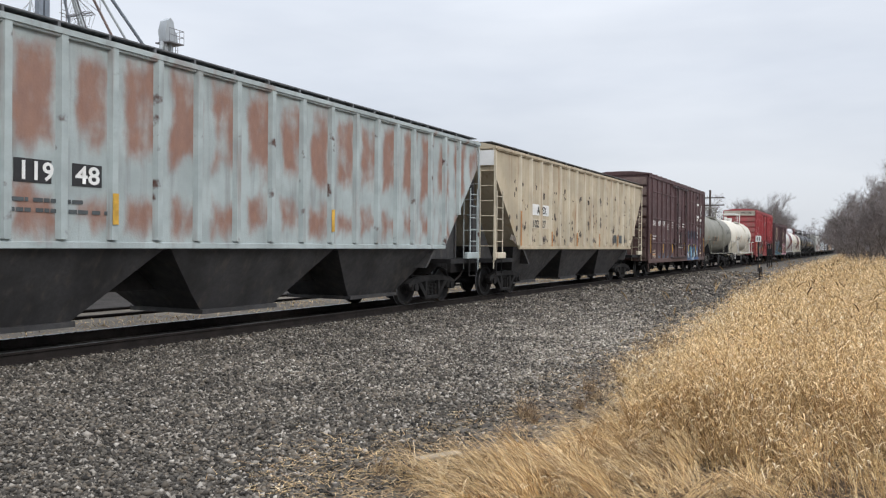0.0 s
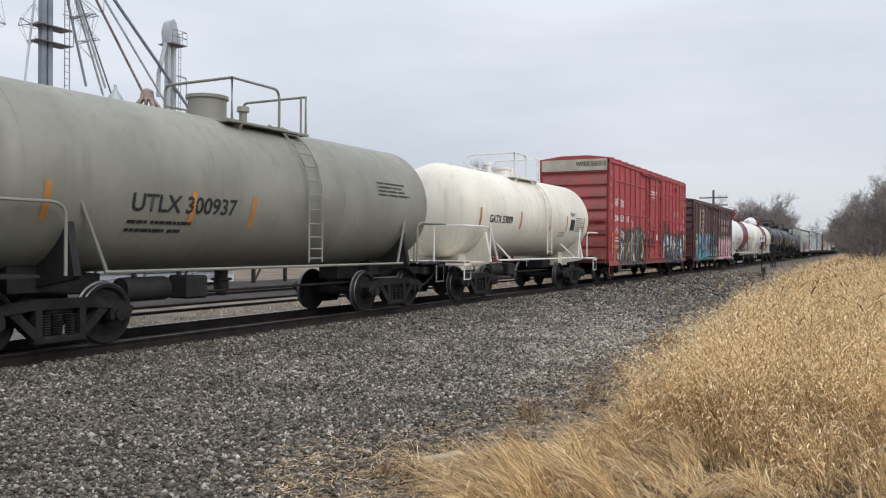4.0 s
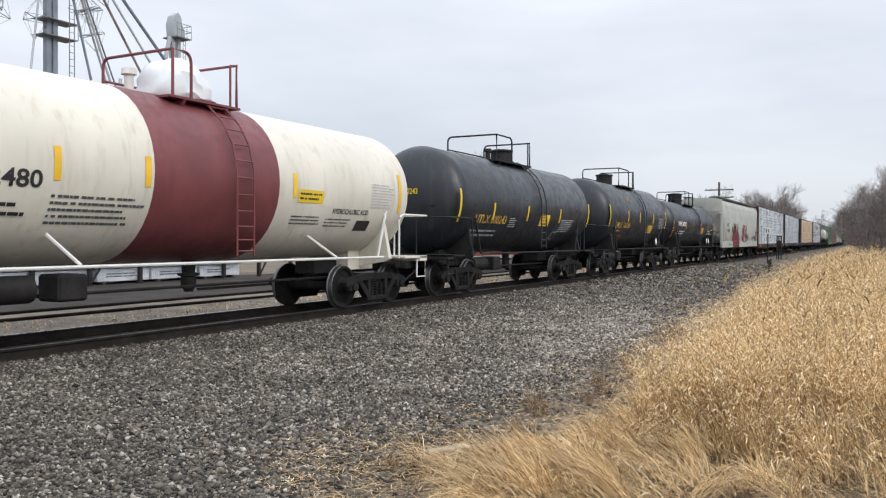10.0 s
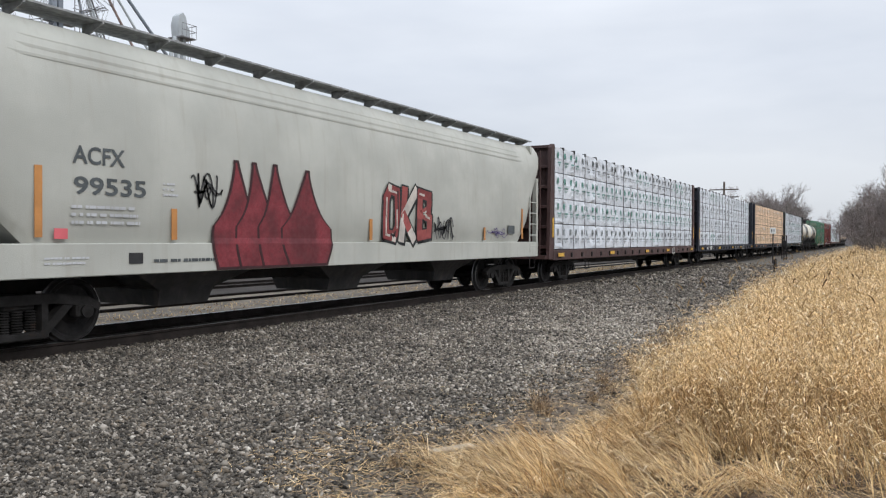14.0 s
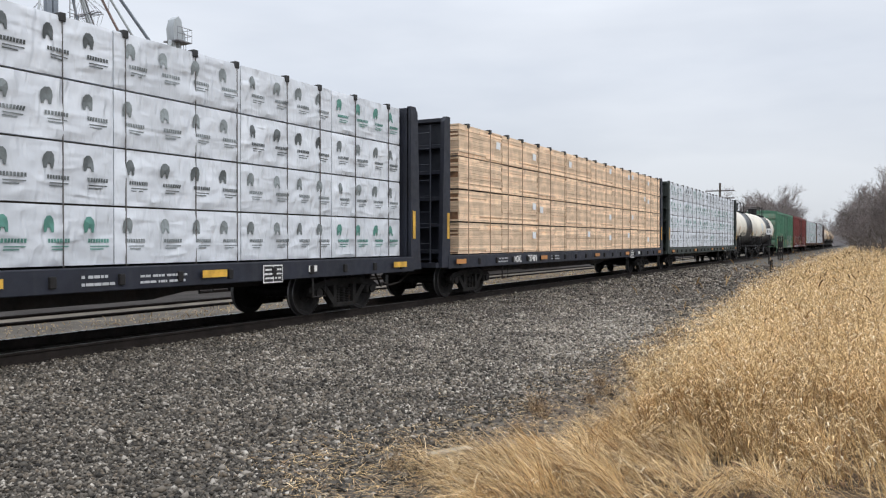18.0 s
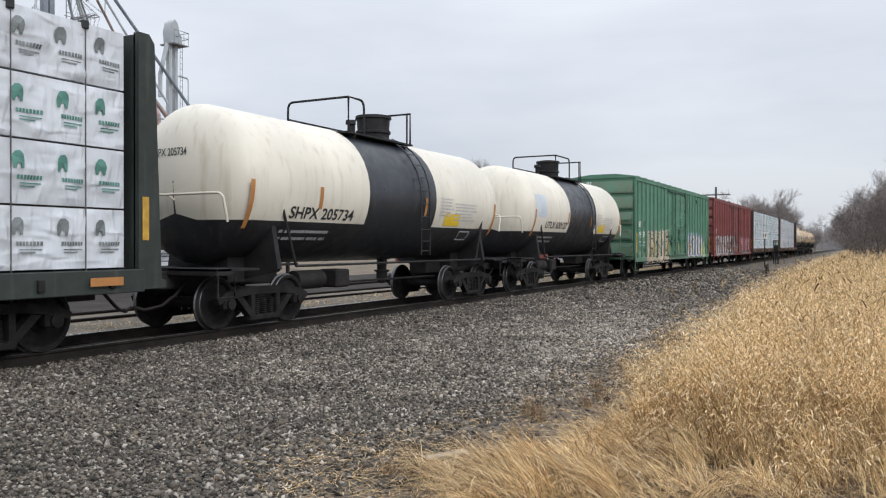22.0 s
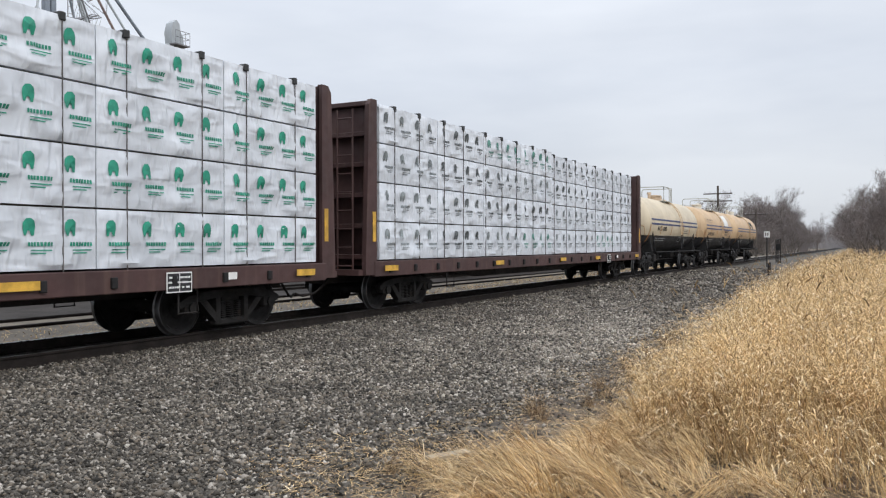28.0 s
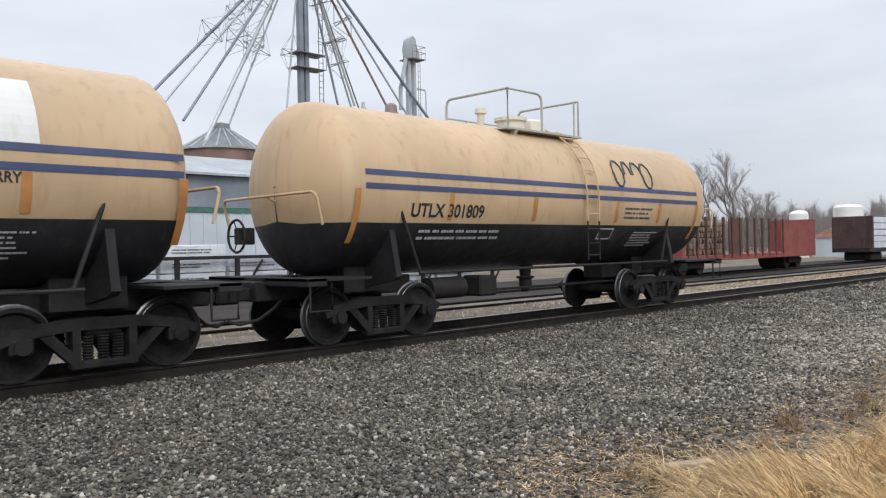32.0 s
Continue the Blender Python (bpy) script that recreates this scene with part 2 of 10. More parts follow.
def lettering(text, cap, x, z, y, parent, material, width=None, zc=None, r=None, bold=0.02, face="side", name="lettering"):
    """Words on a car's near side (or its leading end), cap metres tall, from x on, at height z; bent round a tank of radius r."""
    me = letters(text, cap / 0.7, bold)
    n = len(me.vertices)
    co = np.empty(n * 3)
    me.vertices.foreach_get("co", co)
    co = co.reshape(-1, 3)
    if width:
        co[:, 0] *= width / max(1e-6, co[:, 0].max() - co[:, 0].min())
    out = np.empty_like(co)
    if face == "end":
        out[:, 0], out[:, 1], out[:, 2] = y, x - co[:, 0], z + co[:, 1]
    else:
        out[:, 0] = x + co[:, 0]
        if r:
            a = math.asin(max(-0.99, min(0.99, (z - zc) / r))) + co[:, 1] / r
            out[:, 1], out[:, 2] = -(r + 0.008) * np.cos(a), zc + (r + 0.008) * np.sin(a)
        else:
            out[:, 1], out[:, 2] = y - 0.006, z + co[:, 1]
    me.vertices.foreach_set("co", out.ravel())
    me.materials.clear()
    me.materials.append(material)
    me.update()
    return part(name, me, material, parent)


def patch(parent, x0, x1, z0, z1, y, material, name="label_plate", zc=None, r=None, off=0.008, label=""):
    """A thin painted or stuck-on rectangle, flat at y or bent round a tank."""
    s = Shape()
    if r:
        a0, a1 = (math.asin(max(-0.999, min(0.999, (q - zc) / r))) for q in (z0, z1))
        n = 8
        for i in range(n):
            p, q = a0 + (a1 - a0) * i / n, a0 + (a1 - a0) * (i + 1) / n
            vs = [(x, -(r + off) * math.cos(a), zc + (r + off) * math.sin(a)) for x, a in ((x0, p), (x1, p), (x1, q), (x0, q))]
            s.add(vs, [(0, 1, 2, 3)])
    else:
        s.box(x0, x1, y - off, y - 0.001, z0, z1)
    return part(name, s, material, parent, label)


def bars(parent, x0, x1, z0, z1, y, material, rows=4, zc=None, r=None, seed=0, name="small_print"):
    """Small print too fine to read: short bars in rows."""
    rnd, s = random.Random(seed), Shape()
    h = (z1 - z0) / rows
    for i in range(rows):
        zb, x = z1 - (i + 1) * h + h * 0.25, x0
        end = x1 - rnd.random() * 0.3 * (x1 - x0)
        while x < end:
            w = min(end - x, (0.3 + 1.0 * rnd.random()) * h)
            if w > 0.2 * h:
                q = [(x, zb), (x + w, zb), (x + w, zb + 0.4 * h), (x, zb + 0.4 * h)]
                if r:
                    vs = []
                    for u, zz in q:
                        a = math.asin(max(-0.99, min(0.99, (zz - zc) / r)))
                        vs.append((u, -(r + 0.009) * math.cos(a), zc + (r + 0.009) * math.sin(a)))
                else:
                    vs = [(u, y - 0.009, zz) for u, zz in q]
                s.add(vs, [(0, 1, 2, 3)])
            x += w + (0.12 if rnd.random() < 0.75 else 0.5) * h
    return tagged(part(name, s, material, parent), kind="stuff")

# ---------------------------------------------------------------- ground and tracks
GROUND = mat("dry_ground", (0.16, 0.125, 0.085), 0.95, var=0.35, scale=0.5, bump=0.5, bscale=9)
GRAVEL = mat("grey_gravel_bed", (0.115, 0.1, 0.082), 0.95, var=0.55, scale=5, bump=1.0, bscale=28)
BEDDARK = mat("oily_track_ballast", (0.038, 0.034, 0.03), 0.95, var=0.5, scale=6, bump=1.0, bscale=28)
SOIL = mat("brown_verge_soil", (0.125, 0.096, 0.07), 0.95, var=0.6, scale=5.0, bump=1.0, bscale=30)
DIRT = mat("tan_gravel_dirt", (0.165, 0.139, 0.106), 0.95, var=0.35, scale=1.2, bump=0.6, bscale=18)
ASPHALT = mat("worn_asphalt", (0.05, 0.044, 0.04), 0.97, var=0.3, scale=0.8, bump=0.3, bscale=40, spec=0.15)
TIE = mat("weathered_tie", (0.03, 0.025, 0.021), 0.9, var=0.4, scale=5, bump=0.5, bscale=30, obrand=0.3)

g = Shape()
xs = [-1500, -200, -40, 0, 20, 60, 120, 250, 600, 2500]
ys = [-1800, -300, -60, -10, 2, 9.0, 9.6, 12.7, 14, 18, 60, 300, 1800]
zs = [-0.4, -0.4, -0.4, -0.38, -0.36, -0.32, -0.29, -0.29, -0.34, -0.36, -0.36, -0.36, -0.36]
for xx in xs:
    for yy, zz in zip(ys, zs):
        g.v.append((xx, yy, zz))
ny = len(ys)
for i in range(len(xs) - 1):
    for j in range(ny - 1):
        g.f.append((i * ny + j, (i + 1) * ny + j, (i + 1) * ny + j + 1, i * ny + j + 1))
        g.k.append(0)
solid("ground", g, GROUND, "dry brown winter ground", "ground", "structure", smooth=0)


def strip(name, outline, material, label, category, z):
    """A thin sheet over the ground; outline rows are (x, near y, far y)."""
    s = Shape()
    for x, a, b in outline:
        s.v += [(x, a + (b - a) * k / 10, z(x, a + (b - a) * k / 10)) for k in range(11)]
    for i in range(len(outline) - 1):
        for j in range(10):
            s.f.append((11 * i + j, 11 * i + 11 + j, 11 * i + 12 + j, 11 * i + 1 + j))
            s.k.append(0)
    return solid(name, s, material, label, category, "structure", smooth=0)


def bed(x, y):
    """The gravel surface: highest at the track, falling to the field."""
    d = abs(y - TRACK_Y)
    return -0.215 if d < 1.6 else -0.215 - 0.085 * min(1, (d - 1.6) / 5.0)


EDGE = [(-40, 2.3), (4.5, 2.4), (4.95, 2.75), (5.25, 3.05), (6.1, 2.85), (6.7, 2.6), (7.8, 2.35), (10.2, 2.4), (13, 2.55), (15, 2.6), (23.5, 3.2), (45, 3.5), (79, 3.5), (150, 4.2), (420, 6.0)]


def grass_edge(x):
    """The line where the gravel meets the grass."""
    pts = EDGE
    for (a, b), (c, d) in zip(pts, pts[1:]):
        if x <= c:
            return b + (d - b) * (x - a) / (c - a)
    return pts[-1][1]


near, far = [], []
for xx in [-40, -20, -8, 0, 3, 5, 6, 7, 8, 10, 13, 17, 22, 30, 40, 60, 90, 130, 200, 420]:
    e = grass_edge(xx) - 0.9
    near.append((xx, e, 9.5))
    far.append((xx, 9.5, 12.9))
strip("gravel_shoulder", near, GRAVEL, "grey crushed stone shoulder beside the track", "gravel", bed)
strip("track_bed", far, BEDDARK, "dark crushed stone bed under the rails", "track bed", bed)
verge = [(x, grass_edge(x) - 0.9, grass_edge(x) + w) for x, w in ((-40, 0.3), (3, 0.4), (4.5, 0.3), (5.2, 0.1), (6.1, 0.2), (6.9, 0.6), (8, 0.95), (9.5, 0.9), (11, 1.05), (13, 0.95), (16, 0.9), (20, 0.7), (30, 0.7), (60, 0.5))]
strip("dirt_verge", verge, SOIL, "brown soil along the edge of the dead grass", "dirt", lambda x, y: bed(x, y) + 0.01)
strip("dirt_strip", [(-40, 12.9, 17.7), (200, 12.9, 17.7)], DIRT, "tan gravel and dirt between the two tracks", "dirt", lambda x, y: -0.28)
strip("yard_pavement", [(-40, 17.7, 27), (30, 17.7, 27), (110, 17.7, 26)], ASPHALT, "dark worn asphalt yard behind the tracks", "pavement", lambda x, y: -0.30)


def rail_line(name, y, top, x0, x1, shine, label):
    """A flat-bottomed rail; the far one's running surface is bright, the near one's toned dull."""
    s = Shape()
    h = 0.172
    half = [(0.07, -h), (0.07, -h + 0.012), (0.016, -h + 0.035), (0.012, -0.045), (0.037, -0.032), (0.037, -0.006), (0.03, 0)]
    prof = [(y + a, top + b) for a, b in half] + [(y - a, top + b) for a, b in half[::-1]]
    s.prism(prof, "x", x0, x1)
    for k in (6, 7 if shine == "far" else 5):  # the running face and the worn gauge corner
        s.k[2 + k] = 1 if shine else 0
    return solid(name, s, [RAIL, RAILTOP if shine == "far" else RAILDULL], label, "rail", "structure")


for dy, side in ((-0.755, "near"), (0.755, "far")):
    rail_line("rail", TRACK_Y + dy, RAIL_Z, -60, 420, side, "steel rail of the main track with a worn bright head")
for dy in (15.9, 17.36):
    rail_line("rail", dy, -0.205, -60, 200, "", "rusty brown rail of the siding sunk in dirt")
for dy in (20.28, 21.72):
    rail_line("rail", dy, -0.2, 20, 160, "", "rusty rail of the storage track set in the yard")

# ---------------------------------------------------------------- parts that all the cars share
AXLE, WHEEL_R = 0.975, 0.465
wheel_prof = [(-0.90, 0.05), (-0.90, 0.09), (-0.85, 0.11), (-0.82, 0.16), (-0.775, 0.20), (-0.765, 0.36), (-0.825, 0.395), (-0.83, 0.45),
              (-0.82, 0.462), (-0.73, 0.465), (-0.715, 0.492), (-0.69, 0.488), (-0.69, 0.395), (-0.735, 0.36), (-0.70, 0.18), (-0.67, 0.10)]
wheel_prof = wheel_prof + [(-a, r) for a, r in wheel_prof[::-1]]
wk = [0] * (len(wheel_prof) - 1)
for i in (7, 8, 9, 21, 22, 23):
    wk[i] = 1
WHEELSET = Shape().lathe(wheel_prof, (0, 0, 0), "y", 26, wk).mesh("wheelset", [WHEEL, TREAD])


def side_frame_mesh(sy):
    s = Shape()
    y0, y1 = sorted((sy * 0.93, sy * 1.09))
    top = [(-1.25, 0.56), (-1.05, 0.66), (-0.5, 0.74), (0.5, 0.74), (1.05, 0.66), (1.25, 0.56), (1.22, 0.46), (0.98, 0.54), (0.45, 0.6), (-0.45, 0.6), (-0.98, 0.54), (-1.22, 0.46)]
    s.prism(top, "y", y0, y1)
    for q in (-1, 1):
        s.prism([(q * 0.78, 0.55), (q * 0.62, 0.57), (q * 0.26, 0.2), (q * 0.34, 0.12)][::q], "y", y0, y1)
        s.prism([(q * 0.40, 0.62), (q * 0.30, 0.62), (q * 0.30, 0.18), (q * 0.40, 0.18)][::q], "y", y0, y1)
        s.box(q * 0.975 - 0.14, q * 0.975 + 0.14, y0 - 0.02, y1 + 0.02, 0.36, 0.56, 0.03)
        s.lathe([(-0.03, 0.1), (0.03, 0.085)], (q * 0.975, sy * 1.13, 0.465), "y", 12)
    s.box(-0.42, 0.42, y0, y1, 0.12, 0.22, 0.02)
    return s.mesh("side_frame", FRAME)


def springs_mesh(sy):
    s = Shape()
    for x in (-0.19, 0.0, 0.19):
        prof = []
        for i in range(9):
            prof += [(0.22 + i * 0.036, 0.085), (0.236 + i * 0.036, 0.06)]
        s.lathe(prof, (x, sy * 1.0, 0), "z", 6)
    return s.mesh("spring", FRAME)


def bolster_mesh():
    s = Shape().box(-0.24, 0.24, -1.04, 1.04, 0.52, 0.72, 0.03).lathe([(0.72, 0.3), (0.82, 0.3)], (0, 0, 0), "z", 16)
    for x in (-0.5, 0.5):
        s.box(x - 0.06, x + 0.06, -0.9, 0.9, 0.36, 0.46)
    return s.mesh("truck_bolster", FRAME)


FRAMES, SPRINGS, BOLSTER = {q: side_frame_mesh(q) for q in (-1, 1)}, {q: springs_mesh(q) for q in (-1, 1)}, bolster_mesh()
WHEELS = {-1: [], 1: []}


def bogie(car, x):
    b = part("truck", BOLSTER, None, car)
    b.location = (x, 0, RAIL_Z)
    for q in (-1, 1):
        part("side_frame", FRAMES[q], None, b)
        part("spring_nest", SPRINGS[q], None, b)
        w = part("wheelset", WHEELSET, None, b)
        w.location = (q * AXLE, 0, WHEEL_R)
        WHEELS[q].append(w)
    return b


def coupler_mesh(q):
    s = Shape().box(min(0, q * 0.75), max(0, q * 0.75), -0.09, 0.09, 0.72, 0.92, 0.02)
    s.box(min(q * 0.6, q * 0.86), max(q * 0.6, q * 0.86), -0.16, 0.14, 0.68, 0.98, 0.04)
    return s.mesh("coupler", FRAME)


def hose_mesh(q):
    pts = [(q * 0.1, -0.35, 0.8), (q * 0.3, -0.33, 0.6), (q * 0.55, -0.25, 0.42), (q * 0.8, -0.12, 0.36), (q * 0.98, -0.04, 0.42)]
    return Shape().tube(pts, 0.028, 6).mesh("air_hose", STEEL_BLACK)


COUPLERS, HOSES = {q: coupler_mesh(q) for q in (-1, 1)}, {q: hose_mesh(q) for q in (-1, 1)}


def running_gear(car, length, t0, t1, reach):
    """Trucks at t0 and t1, couplers and hoses at the ends of a car whose coupled length is 2 * reach."""
    bogie(car, t0)
    bogie(car, t1)
    for q in (-1, 1):
        c = part("coupler", COUPLERS[q], None, car)
        c.location = (q * (reach - 0.8), 0, 0)
        h = part("air_hose", HOSES[q], None, car)
        h.location = (q * (reach - 1.0), 0, 0)


def ladder(parent, x0, x1, y0, y1, z0, z1, rungs, material, name="ladder", r=0.018):
    """Two stiles and rungs between (x0, y0) and (x1, y1)."""
    s = Shape()
    for x, y in ((x0, y0), (x1, y1)):
        s.tube([(x, y, z0), (x, y, z1)], r * 1.2, 6)
    for i in range(rungs):
        z = z0 + (z1 - z0) * (i + 0.5) / rungs
        s.tube([(x0, y0, z), (x1, y1, z)], r, 6)
    return part(name, s, material, parent)


def grab(parent, pts, material, r=0.016, name="grab_iron"):
    return part(name, Shape().tube(pts, r, 6), material, parent)


def arc(p0, p1, p2, n=5):
    """Points on a rounded corner from p0 to p2, turning at p1."""
    a, b, c = Vector(p0), Vector(p1), Vector(p2)
    return [tuple((1 - t) ** 2 * a + 2 * t * (1 - t) * b + t * t * c) for t in [i / n for i in range(n + 1)]]


def brake_wheel(parent, x, y, z, material):
    s = Shape()
    for i in range(16):
        a, b = 2 * math.pi * i / 16, 2 * math.pi * (i + 1) / 16
        s.tube([(x, y + 0.27 * math.cos(a), z + 0.27 * math.sin(a)), (x, y + 0.27 * math.cos(b), z + 0.27 * math.sin(b))], 0.022, 5)
    for i in range(5):
        a = 2 * math.pi * i / 5
        s.tube([(x + 0.05, y, z), (x, y + 0.26 * math.cos(a), z + 0.26 * math.sin(a))], 0.014, 4)
    s.box(x, x + 0.3, y - 0.09, y + 0.09, z - 0.14, z + 0.14, 0.02)
    return part("brake_wheel", s, material, parent)


def stirrup(parent, x, y, z, material):
    s = Shape().tube([(x - 0.2, y, z), (x - 0.2, y, z - 0.42), (x + 0.2, y, z - 0.42), (x + 0.2, y, z)], 0.02, 5)
    return part("step_stirrup", s, material, parent)


# ---------------------------------------------------------------- wall paintings of spray paint
RELIEF = {}  # car: its near side's raised strips, (x from, x to, z from, z to, y)


def cut(poly, axis, at):
    """A convex outline of points parted in two at a value of one axis."""
    lo, hi = [], []
    for p, q in zip(poly, poly[1:] + poly[:1]):
        if p[axis] <= at:
            lo.append(p)
        if p[axis] >= at:
            hi.append(p)
        if (p[axis] - at) * (q[axis] - at) < 0:
            t = (at - p[axis]) / (q[axis] - p[axis])
            w = tuple(a + (b - a) * t for a, b in zip(p, q))
            lo.append(w)
            hi.append(w)
    return [k for k in (lo, hi) if len(k) > 2]


def drape(shape, parent, y):
    """Lay flat paint over the posts, ribs and door of a car's side."""
    strips = RELIEF.get(parent.name)
    if not strips:
        return shape
    out = Shape()
    cx, cz = sorted({v for r in strips for v in r[:2]}), sorted({v for r in strips for v in r[2:4]})
    for f, k in zip(shape.f, shape.k):
        polys = [[shape.v[i] for i in f]]
        for axis, cuts in ((0, cx), (2, cz)):
            for at in cuts:
                polys = [w for p in polys for w in (cut(p, axis, at) if min(v[axis] for v in p) < at < max(v[axis] for v in p) else [p])]
        for p in polys:
            mx, mz = sum(v[0] for v in p) / len(p), sum(v[2] for v in p) / len(p)
            base = min([-1.5] + [r[4] for r in strips if r[0] < mx < r[1] and r[2] < mz < r[3]])
            out.add([(v[0], base + (v[1] - y), v[2]) for v in p], [tuple(range(len(p)))], k)
    return out


def spray_part(name, shape, material, parent, y=None):
    if y is not None:
        shape = drape(shape, parent, y)
    return tagged(part(name, shape, material, parent, smooth=0), kind="stuff")


def tag_scrawl(parent, x0, x1, z0, z1, y, col, seed, w=0.025, n=2):
    """A quick looping scribble."""
    rnd, s = random.Random(seed), Shape()
    w = min(w, 0.05 * (z1 - z0))
    for k in range(n):
        pts, ph, fx, fz = [], rnd.uniform(0, 6), rnd.uniform(8, 17), rnd.uniform(14, 26)
        a0, b0, m = rnd.uniform(0.0, 0.4), rnd.uniform(0.6, 1.0), 44
        for i in range(m):
            t = i / (m - 1)
            pts.append((x0 + (x1 - x0) * (a0 + (b0 - a0) * t + 0.13 * math.sin(fx * t + ph)), z0 + (z1 - z0) * (0.5 + 0.4 * math.sin(fz * t + ph * 2) * (0.55 + 0.45 * math.sin(5 * t + ph)))))
        for (a, b), (c, d) in zip(pts, pts[1:]):
            t = Vector((c - a, d - b))
            u = Vector((-t.y, t.x)).normalized() * w / 2
            s.add([(a + u.x, y - 0.004, b + u.y), (c + u.x, y - 0.004, d + u.y), (c - u.x, y - 0.004, d - u.y), (a - u.x, y - 0.004, b - u.y)], [(0, 1, 2, 3)])
    spray_part("spray_scrawl", s, mat("scrawl_%02d%02d%02d" % tuple(int(c * 99) for c in col), col, 0.7, var=0.1, bump=0), parent, y)


STROKES = {  # angular letter skeletons
    "A": [[(0, 0), (0.42, 1), (0.58, 1), (1, 0)], [(0.2, 0.36), (0.8, 0.36)]], "B": [[(0.1, 0), (0, 1), (0.8, 0.95), (0.85, 0.62), (0.3, 0.52), (0.95, 0.42), (0.9, 0.05), (0.1, 0)]],
    "C": [[(1, 0.85), (0.6, 1), (0.1, 0.85), (0, 0.2), (0.5, 0), (1, 0.15)]], "E": [[(1, 1), (0, 0.95), (0.05, 0), (1, 0.05)], [(0.05, 0.5), (0.8, 0.52)]],
    "H": [[(0, 0), (0.08, 1)], [(0.9, 0), (1, 1)], [(0.05, 0.45), (0.95, 0.52)]], "K": [[(0.05, 0), (0, 1)], [(0.95, 1), (0.1, 0.48), (1, 0)]],
    "I": [[(0.5, 0), (0.5, 1)]], "L": [[(0.1, 1), (0, 0.05), (0.95, 0)]], "M": [[(0, 0), (0.1, 1), (0.5, 0.35), (0.9, 1), (1, 0)]], "N": [[(0, 0), (0.05, 1), (0.9, 0), (1, 1)]],
    "O": [[(0.15, 0.05), (0, 0.8), (0.25, 1), (0.85, 0.95), (1, 0.2), (0.75, 0), (0.15, 0.05)]], "P": [[(0.05, 0), (0, 1), (0.9, 0.95), (0.95, 0.5), (0.1, 0.42)]],
    "R": [[(0.05, 0), (0, 1), (0.9, 0.95), (0.9, 0.55), (0.1, 0.48), (1, 0)]], "S": [[(1, 0.9), (0.3, 1), (0.02, 0.7), (0.95, 0.38), (0.7, 0), (0, 0.1)]],
    "U": [[(0, 1), (0.1, 0.1), (0.5, 0), (0.95, 0.12), (1, 1)]], "W": [[(0, 1), (0.22, 0), (0.5, 0.6), (0.78, 0), (1, 1)]]}


